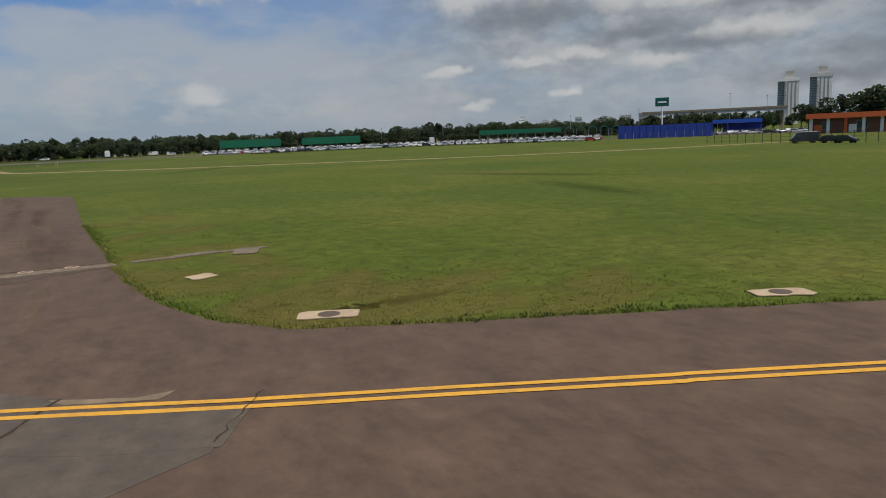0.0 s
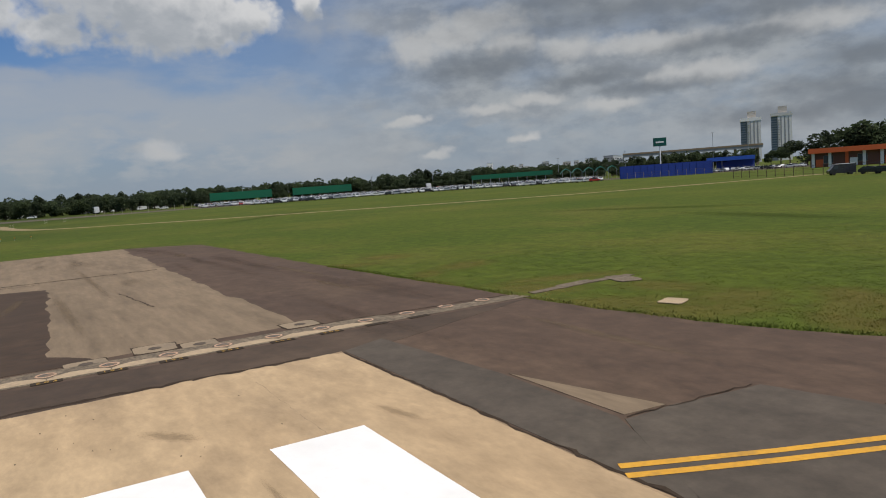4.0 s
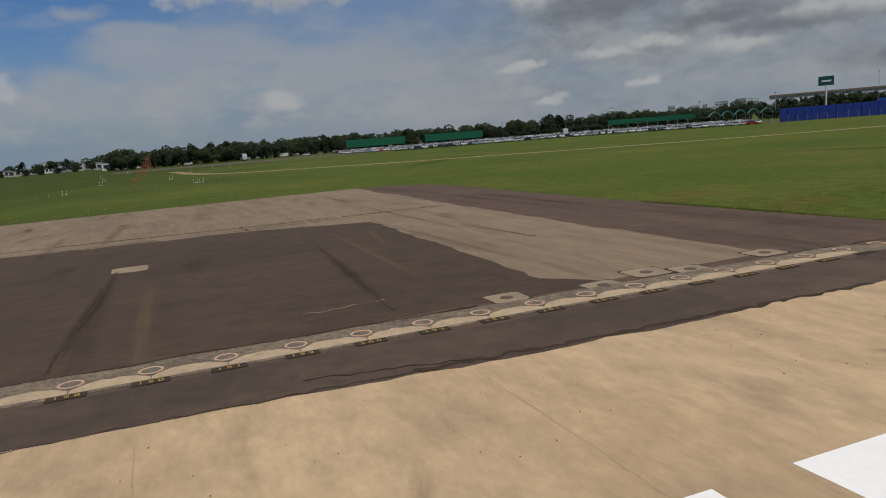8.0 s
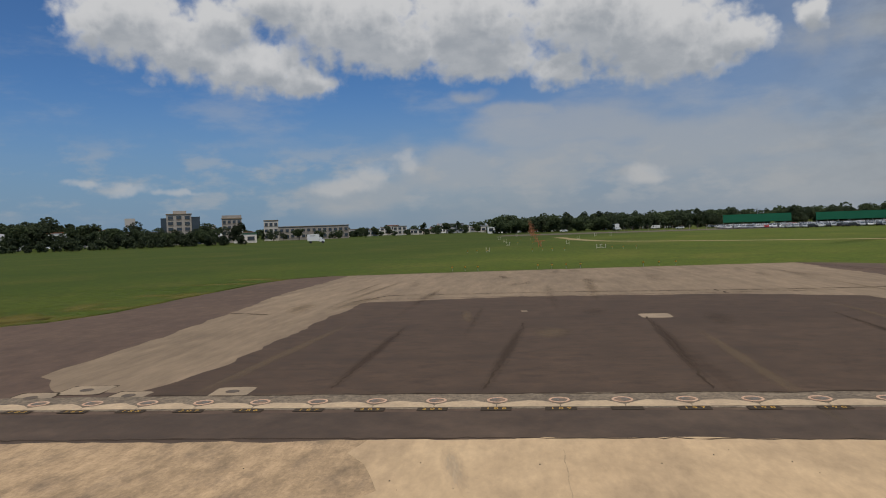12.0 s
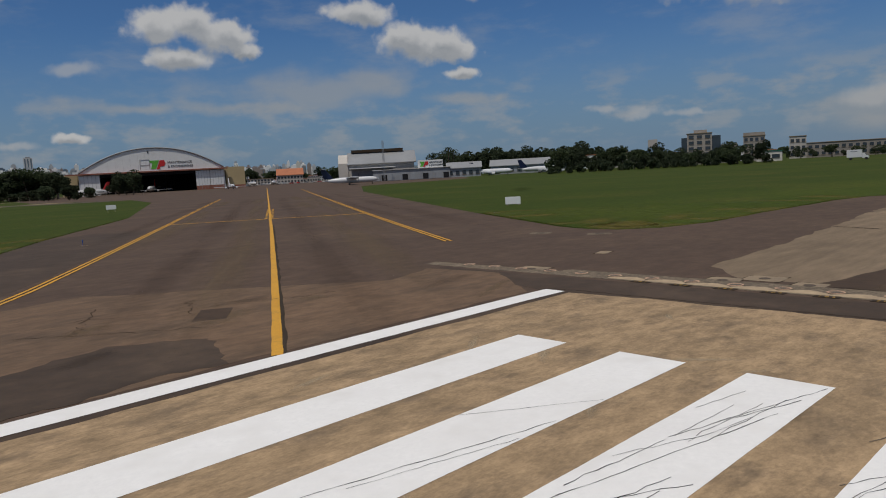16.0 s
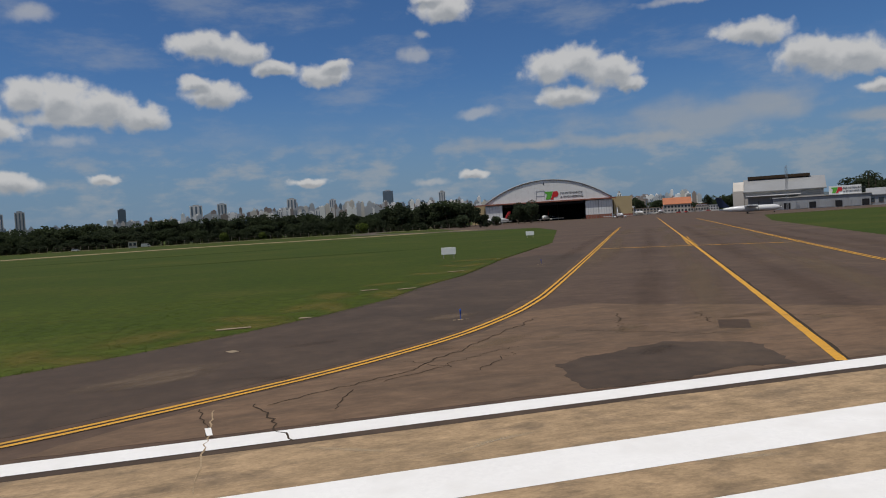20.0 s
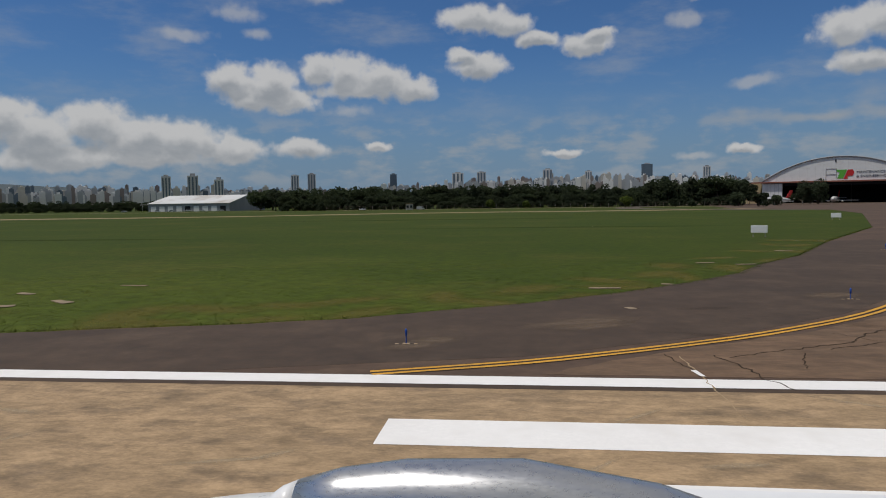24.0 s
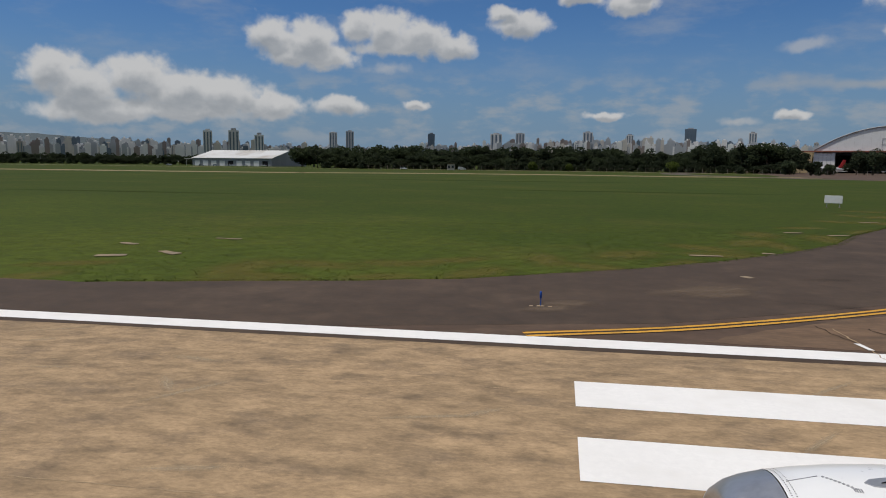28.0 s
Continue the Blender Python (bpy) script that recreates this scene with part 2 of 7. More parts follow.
# ---- materials ----
def mat(name, a, b=None, rough=0.85, scale=1.0, fine=0.0, bump=0.0, metal=0.0, blotch=0.5, spec=0.3, stretch=(1, 1, 1), var=0.0, dirt=None, dirt_scale=0.2, dirt_amount=0.5, coat=0.0, mottle=0.0, mottle_scale=2.0):
    """A surface whose colour drifts from a to b at two scales, with grain, relief and, if dirt is given, stains of that colour."""
    ma = bpy.data.materials.new(name)
    ma.use_nodes = True
    nt = ma.node_tree
    N, L = nt.nodes.new, nt.links.new
    bs = nt.nodes["Principled BSDF"]
    bs.inputs["Roughness"].default_value, bs.inputs["Metallic"].default_value = rough, metal
    bs.inputs["Specular IOR Level"].default_value = spec
    bs.inputs["Coat Weight"].default_value = coat
    b = b or tuple(c * 0.8 for c in a)
    co = N("ShaderNodeTexCoord").outputs["Object"]
    mp = N("ShaderNodeMapping")
    mp.inputs["Scale"].default_value = stretch
    L(co, mp.inputs[0])

    def noise(s, d, r=0.6):
        n = N("ShaderNodeTexNoise")
        n.inputs["Scale"].default_value, n.inputs["Detail"].default_value, n.inputs["Roughness"].default_value = s, d, r
        L(mp.outputs[0], n.inputs["Vector"])
        return n.outputs["Fac"]

    def mixc(f, x, y):
        n = N("ShaderNodeMix")
        n.data_type = "RGBA"
        for i, v in ((0, f), (6, x), (7, y)):
            if isinstance(v, bpy.types.NodeSocket):
                L(v, n.inputs[i])
            else:
                n.inputs[i].default_value = (*v, 1) if isinstance(v, tuple) else v
        return n.outputs[2]

    def ramp(v, lo, hi, a0=0.0, a1=1.0):
        n = N("ShaderNodeMapRange")
        L(v, n.inputs[0])
        for i, x in zip((1, 2, 3, 4), (lo, hi, a0, a1)):
            n.inputs[i].default_value = x
        return n.outputs[0]

    big, small = noise(0.35 * scale, 5), noise(9.0 * scale, 4, 0.7)
    w = 0.08 + 0.3 * (1 - blotch)
    col = mixc(ramp(big, 0.5 - w, 0.5 + w), a, b)
    if dirt:
        d = noise(dirt_scale, 7, 0.66)
        col = mixc(ramp(d, 0.50, 0.68, 0, dirt_amount), col, dirt)
    if mottle:
        mo = N("ShaderNodeMix")
        mo.data_type, mo.blend_type = "RGBA", "MULTIPLY"
        mo.inputs[0].default_value = 1.0
        L(col, mo.inputs[6])
        L(ramp(noise(mottle_scale, 6, 0.68), 0.3, 0.7, 1 - mottle, 1 + mottle), mo.inputs[7])
        col = mo.outputs[2]
    if fine:
        grain = N("ShaderNodeMix")
        grain.data_type, grain.blend_type = "RGBA", "MULTIPLY"
        grain.inputs[0].default_value = 1.0
        L(col, grain.inputs[6])
        g = ramp(small, 0.3, 0.7, 1 - fine, 1 + fine)
        L(g, grain.inputs[7])
        col = grain.outputs[2]
    if var:
        ob = N("ShaderNodeObjectInfo")
        k = N("ShaderNodeMix")
        k.data_type, k.blend_type = "RGBA", "MULTIPLY"
        k.inputs[0].default_value = 1.0
        L(col, k.inputs[6])
        L(ramp(ob.outputs["Random"], 0, 1, 1 - var, 1 + var), k.inputs[7])
        col = k.outputs[2]
    L(col, bs.inputs["Base Color"])
    L(ramp(small, 0.2, 0.8, max(rough - 0.08, 0.02), min(rough + 0.08, 1)), bs.inputs["Roughness"])
    if bump:
        bu = N("ShaderNodeBump")
        bu.inputs["Strength"].default_value, bu.inputs["Distance"].default_value = 0.6, bump
        L(small, bu.inputs["Height"])
        L(bu.outputs[0], bs.inputs["Normal"])
    return ma


M = {}
M["asphalt"] = mat("asphalt", (0.094, 0.060, 0.040), (0.066, 0.043, 0.030), 0.9, 0.3, 0.2, 0.006, dirt=(0.120, 0.079, 0.050), dirt_scale=0.1, dirt_amount=0.6, mottle=0.24, mottle_scale=1.1, stretch=(0.7, 1, 1))
M["asphalt_dark"] = mat("asphalt_dark", (0.052, 0.033, 0.021), (0.068, 0.043, 0.027), 0.9, 0.25, 0.22, 0.006, dirt=(0.033, 0.022, 0.015), dirt_scale=0.8, dirt_amount=0.7, mottle=0.28, mottle_scale=1.6, stretch=(1, 0.6, 1))
M["asphalt_shoulder"] = mat("asphalt_shoulder", (0.069, 0.046, 0.031), (0.050, 0.035, 0.025), 0.9, 0.25, 0.18, 0.006, dirt=(0.104, 0.071, 0.047), dirt_scale=0.16, dirt_amount=0.6, mottle=0.2, mottle_scale=0.8)
M["asphalt_grey"] = mat("asphalt_grey", (0.088, 0.070, 0.053), (0.068, 0.055, 0.042), 0.9, 0.3, 0.18, 0.006, dirt=(0.107, 0.087, 0.064), dirt_scale=0.3, mottle=0.2, mottle_scale=1.0)
M["asphalt_light"] = mat("asphalt_light", (0.215, 0.157, 0.100), (0.16, 0.117, 0.075), 0.9, 0.35, 0.14, 0.005, stretch=(0.3, 1.5, 1), dirt=(0.10, 0.073, 0.047), dirt_scale=0.22, dirt_amount=0.5, mottle=0.22, mottle_scale=0.9)
M["asphalt_red"] = mat("asphalt_red", (0.158, 0.098, 0.058), (0.108, 0.071, 0.045), 0.9, 0.35, 0.16, 0.006, dirt=(0.076, 0.053, 0.035), dirt_scale=0.4, dirt_amount=0.6, mottle=0.25, mottle_scale=1.2, stretch=(0.7, 1.3, 1))
M["runway"] = mat("runway_concrete", (0.365, 0.252, 0.143), (0.255, 0.178, 0.102), 0.88, 1.1, 0.18, 0.006, blotch=0.5, stretch=(0.8, 1.35, 1), dirt=(0.155, 0.112, 0.072), dirt_scale=0.9, dirt_amount=0.75, mottle=0.34, mottle_scale=1.7)
M["runway_clean"] = mat("runway_clean", (0.45, 0.325, 0.19), (0.375, 0.262, 0.15), 0.88, 0.6, 0.08, 0.004, stretch=(0.6, 1.25, 1), dirt=(0.28, 0.2, 0.12), dirt_scale=0.45, dirt_amount=0.7, mottle=0.18, mottle_scale=1.2)
M["cement"] = mat("cement", (0.28, 0.212, 0.138), (0.22, 0.168, 0.11), 0.9, 1.2, 0.14, 0.005, dirt=(0.170, 0.136, 0.102), dirt_scale=0.8)
M["cement_pale"] = mat("cement_pale", (0.42, 0.315, 0.2), (0.35, 0.262, 0.167), 0.9, 1.5, 0.14, 0.005, dirt=(0.26, 0.2, 0.14), dirt_scale=1.2, mottle=0.15, mottle_scale=3.0)
M["gravel"] = mat("rough_cement", (0.175, 0.135, 0.092), (0.105, 0.082, 0.058), 0.95, 1.6, 0.35, 0.012, dirt=(0.25, 0.2, 0.14), dirt_scale=1.4, mottle=0.45, mottle_scale=5.0)
M["tar"] = mat("tar", (0.040, 0.028, 0.019), (0.058, 0.041, 0.028), 0.95, 2, 0.25, 0.004, spec=0.1)
M["white_paint"] = mat("white_paint", (0.80, 0.785, 0.755), (0.74, 0.72, 0.69), 0.7, 0.8, 0.04, 0.002, dirt=(0.6, 0.57, 0.52), dirt_scale=0.9, dirt_amount=0.3)
M["yellow_paint"] = mat("yellow_paint", (0.62, 0.32, 0.035), (0.52, 0.26, 0.03), 0.75, 1.2, 0.12, 0.002, dirt=(0.3, 0.18, 0.05), dirt_scale=1.4, dirt_amount=0.6)
M["black_paint"] = mat("black_paint", (0.038, 0.029, 0.021), (0.055, 0.042, 0.03), 0.95, 2, 0.2, spec=0.1)
M["rubber"] = mat("rubber", (0.05, 0.05, 0.05), (0.08, 0.08, 0.08), 0.9, 3, 0.3)
M["grass"] = mat("grass", (0.078, 0.094, 0.013), (0.050, 0.074, 0.010), 0.95, 0.12, 0.3, 0.015, spec=0.1, dirt=(0.118, 0.108, 0.024), dirt_scale=0.05, dirt_amount=0.6, mottle=0.2, mottle_scale=5.0)
M["blades"] = mat("grass_blades", (0.112, 0.130, 0.021), (0.064, 0.096, 0.014), 0.8, 0.25, 0.3, spec=0.15, dirt=(0.270, 0.223, 0.061), dirt_scale=0.1, dirt_amount=0.8)
M["earth"] = mat("earth_track", (0.27, 0.2, 0.105), (0.2, 0.155, 0.08), 0.95, 0.6, 0.2, 0.01)
M["steel"] = mat("steel", (0.45, 0.45, 0.45), (0.36, 0.36, 0.36), 0.45, 3, 0.1, metal=0.8)
M["rust"] = mat("rust", (0.36, 0.14, 0.06), (0.24, 0.1, 0.05), 0.85, 4, 0.3)
M["blue_paint"] = mat("blue_paint", (0.03, 0.1, 0.42), (0.025, 0.08, 0.34), 0.5, 3, 0.1)
M["white"] = mat("white_panel", (0.76, 0.76, 0.74), (0.7, 0.7, 0.68), 0.55, 0.5, 0.03, dirt=(0.55, 0.53, 0.5), dirt_scale=0.3, dirt_amount=0.3)
M["grey_metal"] = mat("grey_sheet", (0.32, 0.33, 0.34), (0.26, 0.27, 0.28), 0.55, 0.3, 0.05, stretch=(1, 1, 0.2), dirt=(0.2, 0.19, 0.18), dirt_scale=0.2)
M["roof_white"] = mat("roof_sheet", (0.62, 0.62, 0.6), (0.52, 0.52, 0.5), 0.5, 0.2, 0.04, dirt=(0.34, 0.27, 0.2), dirt_scale=0.06, dirt_amount=0.6)
M["beige"] = mat("beige_sheet", (0.46, 0.36, 0.2), (0.4, 0.31, 0.17), 0.7, 0.3, 0.05)
M["brick_red"] = mat("red_masonry", (0.3, 0.12, 0.08), (0.24, 0.1, 0.07), 0.9, 0.6, 0.1)
M["orange"] = mat("orange_paint", (0.62, 0.13, 0.04), (0.52, 0.11, 0.035), 0.7, 0.4, 0.05)
M["green_sheet"] = mat("green_sheet", (0.010, 0.12, 0.06), (0.008, 0.09, 0.048), 0.55, 0.2, 0.06)
M["teal_sheet"] = mat("teal_sheet", (0.03, 0.2, 0.15), (0.025, 0.16, 0.12), 0.5, 0.3, 0.06)
# dark brown that already contains the shade below the orange fascia
M["shaded_wall"] = mat("shaded_wall", (0.16, 0.075, 0.05), (0.11, 0.055, 0.04), 0.85, 0.4, 0.08)
M["blue_wall"] = mat("blue_wall", (0.02, 0.05, 0.28), (0.018, 0.04, 0.22), 0.6, 0.2, 0.06)
# near black for openings and recesses: their shade is in the colour
M["dark"] = mat("shade_black", (0.012, 0.012, 0.014), (0.018, 0.018, 0.02), 0.9, 1)
M["window"] = mat("window_glass", (0.03, 0.04, 0.05), (0.045, 0.055, 0.065), 0.12, 0.6, spec=0.6)
M["stucco"] = mat("stucco", (0.52, 0.48, 0.43), (0.43, 0.40, 0.35), 0.85, 0.15, 0.05, var=0.25)
M["tiles"] = mat("roof_tiles", (0.42, 0.16, 0.08), (0.34, 0.13, 0.07), 0.85, 0.5, 0.15)
M["sign_green"] = mat("sign_green", (0.01, 0.09, 0.07), (0.01, 0.075, 0.06), 0.5, 1)
M["mark_red"] = mat("mark_red", (0.55, 0.03, 0.03), (0.5, 0.03, 0.03), 0.5, 1)
M["mark_green"] = mat("mark_green", (0.12, 0.42, 0.05), (0.1, 0.36, 0.05), 0.5, 1)
M["letter"] = mat("lettering", (0.03, 0.035, 0.05), (0.035, 0.04, 0.055), 0.6, 1)
M["bark"] = mat("bark", (0.11, 0.085, 0.06), (0.08, 0.06, 0.045), 0.95, 2, 0.3)
# greyed greens: a little distance haze is mixed into both base colours
M["leaf_a"] = mat("foliage_dark", (0.044, 0.058, 0.032), (0.055, 0.070, 0.037), 0.9, 0.6, 0.25, var=0.3, spec=0.15)
M["leaf_b"] = mat("foliage_mid", (0.056, 0.074, 0.034), (0.046, 0.062, 0.03), 0.9, 0.6, 0.25, var=0.3, spec=0.15)
M["leaf_c"] = mat("foliage_pale", (0.09, 0.12, 0.022), (0.075, 0.1, 0.02), 0.75, 0.8, 0.35, var=0.2, spec=0.15)
M["navy"] = mat("navy_paint", (0.012, 0.018, 0.055), (0.01, 0.015, 0.045), 0.35, 1, coat=0.3)
M["tyre"] = mat("tyre", (0.02, 0.02, 0.02), (0.03, 0.03, 0.03), 0.9, 3)
M["car_white"] = mat("car_white", (0.62, 0.62, 0.61), (0.57, 0.57, 0.56), 0.25, 1, coat=0.4)
M["car_silver"] = mat("car_silver", (0.42, 0.43, 0.45), (0.36, 0.37, 0.39), 0.3, 1, coat=0.4, metal=0.3)
M["car_dark"] = mat("car_dark", (0.025, 0.025, 0.03), (0.035, 0.035, 0.04), 0.25, 1, coat=0.5)
M["car_red"] = mat("car_red", (0.4, 0.03, 0.03), (0.35, 0.03, 0.03), 0.25, 1, coat=0.4)
M["cowl"] = mat("cowl_white", (0.78, 0.78, 0.77), (0.73, 0.73, 0.72), 0.32, 0.8, 0.015, coat=0.35, dirt=(0.55, 0.54, 0.52), dirt_scale=1.6, dirt_amount=0.22)
M["lip"] = mat("inlet_metal", (0.5, 0.51, 0.53), (0.42, 0.43, 0.45), 0.34, 2, 0.06, metal=0.75, dirt=(0.3, 0.3, 0.31), dirt_scale=3)
M["slat"] = mat("polished_metal", (0.62, 0.62, 0.62), (0.52, 0.52, 0.52), 0.3, 1.5, 0.05, metal=0.85, stretch=(1, 1, 5))
M["liner"] = mat("inlet_liner", (0.2, 0.2, 0.21), (0.16, 0.16, 0.17), 0.6, 3, 0.1)
M["titanium"] = mat("titanium", (0.15, 0.15, 0.16), (0.1, 0.1, 0.11), 0.4, 3, metal=0.6)
M["lamp_glass"] = mat("lamp_glass", (0.22, 0.21, 0.19), (0.17, 0.16, 0.15), 0.2, 3)
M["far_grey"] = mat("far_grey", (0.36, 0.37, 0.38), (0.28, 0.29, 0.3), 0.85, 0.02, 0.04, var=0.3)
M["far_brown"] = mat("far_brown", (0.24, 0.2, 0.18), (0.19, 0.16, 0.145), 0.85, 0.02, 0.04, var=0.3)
# pale wall tone that also carries the brightening of distance haze
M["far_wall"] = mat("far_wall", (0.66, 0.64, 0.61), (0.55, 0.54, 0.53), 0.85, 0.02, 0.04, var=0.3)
# bluish grey: distance haze painted into the colour of the woods
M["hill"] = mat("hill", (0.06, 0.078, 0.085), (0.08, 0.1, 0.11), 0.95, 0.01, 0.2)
M["runway_joint"] = mat("runway_joint", (0.26, 0.19, 0.115), (0.36, 0.26, 0.155), 0.9, 0.8, 0.2)
M["dust"] = mat("dust", (0.15, 0.115, 0.088), (0.1, 0.077, 0.06), 0.95, 0.8, 0.2, mottle=0.2)
M["weed"] = mat("weed", (0.055, 0.085, 0.015), (0.08, 0.1, 0.02), 0.85, 0.5, 0.3)
M["seam_grey"] = mat("seam_grey", (0.3, 0.3, 0.31), (0.22, 0.22, 0.23), 0.6, 6, 0.2)
M["roof_grey"] = mat("roof_grey", (0.27, 0.275, 0.28), (0.21, 0.215, 0.22), 0.55, 0.2, 0.05, dirt=(0.26, 0.24, 0.21), dirt_scale=0.08)
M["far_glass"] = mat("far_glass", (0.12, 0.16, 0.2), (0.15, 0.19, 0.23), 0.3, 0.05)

M["lamp_body"] = mat("lamp_casting", (0.10, 0.083, 0.066), (0.15, 0.12, 0.09), 0.95, 3, 0.3, 0.004, dirt=(0.3, 0.16, 0.09), dirt_scale=2.0, dirt_amount=0.6)
M["rust_dull"] = mat("dull_rust", (0.42, 0.24, 0.15), (0.5, 0.36, 0.25), 0.95, 4, 0.3, dirt=(0.3, 0.17, 0.1), dirt_scale=3.0, dirt_amount=0.7)
M["yellow_dull"] = mat("worn_yellow", (0.42, 0.25, 0.045), (0.3, 0.18, 0.04), 0.9, 2, 0.3)


def soft(name, colour, amount):
    """A stain that thins out to nothing at the rim of its unit disc, broken by noise."""
    ma = mat(name, colour, None, 0.95, 0.8, 0.2, spec=0.1, mottle=0.2)
    nt = ma.node_tree
    N, L = nt.nodes.new, nt.links.new
    co = N("ShaderNodeTexCoord")
    g = N("ShaderNodeTexGradient")
    g.gradient_type = "SPHERICAL"
    L(co.outputs["Object"], g.inputs["Vector"])
    n = N("ShaderNodeTexNoise")
    n.inputs["Scale"].default_value, n.inputs["Detail"].default_value = 3.5, 6
    L(co.outputs["Object"], n.inputs["Vector"])
    k = N("ShaderNodeMath")
    k.operation = "MULTIPLY"
    L(g.outputs["Fac"], k.inputs[0])
    L(n.outputs["Fac"], k.inputs[1])
    r = N("ShaderNodeMapRange")
    r.interpolation_type = "SMOOTHSTEP"
    L(k.outputs[0], r.inputs["Value"])
    r.inputs["From Min"].default_value, r.inputs["From Max"].default_value, r.inputs["To Max"].default_value = 0.03, 0.42, amount
    L(r.outputs[0], nt.nodes["Principled BSDF"].inputs["Alpha"])
    return ma


M["soft_dust"] = soft("soft_dust", (0.19, 0.14, 0.1), 0.55)
M["soft_dark"] = soft("soft_oil", (0.045, 0.033, 0.024), 0.16)
M["soft_pale"] = soft("soft_chalk", (0.46, 0.36, 0.24), 0.5)
M["soft_seam"] = soft("soft_seam", (0.026, 0.018, 0.013), 0.26)
M["soft_wear"] = soft("soft_wear", (0.042, 0.027, 0.019), 0.13)
M["soft_straw"] = soft("soft_straw", (0.16, 0.135, 0.035), 0.5)
M["soft_weed"] = soft("soft_weed", (0.035, 0.055, 0.010), 0.3)
M["soft_tan"] = soft("soft_tan", (0.2, 0.145, 0.09), 0.3)


def leafy(ma):
    """Leaves let a part of the light through."""
    nt = ma.node_tree
    N, L = nt.nodes.new, nt.links.new
    bs = nt.nodes["Principled BSDF"]
    tr = N("ShaderNodeBsdfTranslucent")
    L(bs.inputs["Base Color"].links[0].from_socket, tr.inputs["Color"])
    k = N("ShaderNodeMixShader")
    k.inputs[0].default_value = 0.45
    L(bs.outputs[0], k.inputs[1])
    L(tr.outputs[0], k.inputs[2])
    L(k.outputs[0], nt.nodes["Material Output"].inputs["Surface"])


for leaf in ("leaf_a", "leaf_b", "leaf_c"):
    leafy(M[leaf])


def shadow_green(ma):
    """Grass north and east is greener than the southern field, with cloud shadow painted in."""
    nt = ma.node_tree
    N, L = nt.nodes.new, nt.links.new
    bs = nt.nodes["Principled BSDF"]
    old = bs.inputs["Base Color"].links[0].from_socket
    co = N("ShaderNodeTexCoord")
    sx = N("ShaderNodeSeparateXYZ")
    L(co.outputs["Object"], sx.inputs[0])
    n = N("ShaderNodeTexNoise")
    n.inputs["Scale"].default_value, n.inputs["Detail"].default_value = 0.02, 6
    L(co.outputs["Object"], n.inputs["Vector"])
    a = N("ShaderNodeMath")
    a.operation = "MULTIPLY_ADD"
    L(n.outputs["Fac"], a.inputs[0])
    a.inputs[1].default_value = 90.0
    e = N("ShaderNodeMath")
    e.operation = "MULTIPLY_ADD"
    L(sx.outputs[0], e.inputs[0])
    e.inputs[1].default_value = 0.24
    L(sx.outputs[1], e.inputs[2])
    L(e.outputs[0], a.inputs[2])
    r = N("ShaderNodeMapRange")
    r.interpolation_type = "SMOOTHSTEP"
    L(a.outputs[0], r.inputs["Value"])
    r.inputs["From Min"].default_value, r.inputs["From Max"].default_value = 45.0, 115.0
    k = N("ShaderNodeMix")
    k.data_type, k.blend_type = "RGBA", "MULTIPLY"
    L(r.outputs[0], k.inputs[0])
    L(old, k.inputs[6])
    # mostly a darkening that stands in for cloud shadow, slightly green
    k.inputs[7].default_value = (0.60, 0.655, 0.60, 1)
    L(k.outputs[2], bs.inputs["Base Color"])


shadow_green(M["grass"])
shadow_green(M["blades"])

M["far_dull"] = mat("weathered_render", (0.30, 0.265, 0.225), (0.22, 0.195, 0.17), 0.9, 0.2, 0.08, var=0.25, dirt=(0.16, 0.14, 0.12), dirt_scale=0.3)
M["iron"] = mat("cast_iron", (0.07, 0.055, 0.042), (0.1, 0.075, 0.055), 0.85, 3, 0.3)


# ---- building helpers ----
def part(name, bm, material, parent=None, label="", smooth=False):
    """Links a bmesh as one mesh object, under a thing or a part if parent is given."""
    me = bpy.data.meshes.new(name)
    bm.to_mesh(me)
    bm.free()
    for mt in material if isinstance(material, (list, tuple)) else [material]:
        me.materials.append(mt)
    if smooth:
        for p in me.polygons:
            p.use_smooth = True
    ob = new(name, me)
    if parent:
        ob.parent = parent
    if label:
        ob["label"] = label
    return ob


def thing(name, m, label, category, group="", kind=""):
    ob = new(name)
    ob.matrix_world = m if isinstance(m, Matrix) else Matrix.Translation(m)
    return tagged(ob, label, category, group, kind)


def box(bm, x0, x1, y0, y1, z0, z1, bevel=0.0):
    r = bmesh.ops.create_cube(bm, size=1.0, matrix=Matrix.Translation(((x0 + x1) / 2, (y0 + y1) / 2, (z0 + z1) / 2)) @ Matrix.Diagonal((x1 - x0, y1 - y0, z1 - z0, 1)))
    if bevel:
        es = {e for v in r["verts"] for e in v.link_edges}
        bmesh.ops.bevel(bm, geom=list(es), offset=bevel, segments=2, affect="EDGES")
    return bm


def boxes(*rows, bevel=0.0):
    bm = bmesh.new()
    for r in rows:
        box(bm, *r, bevel=bevel)
    return bm


def rod(bm, a, b, r0, r1=None, n=8):
    a, b = Vector(a), Vector(b)
    q = (b - a).to_track_quat("Z", "Y").to_matrix().to_4x4()
    bmesh.ops.create_cone(bm, cap_ends=True, segments=n, radius1=r0, radius2=r0 if r1 is None else r1, depth=(b - a).length, matrix=Matrix.Translation((a + b) / 2) @ q)
    return bm


def rods(*rows, n=8):
    bm = bmesh.new()
    for r in rows:
        rod(bm, *r, n=n)
    return bm


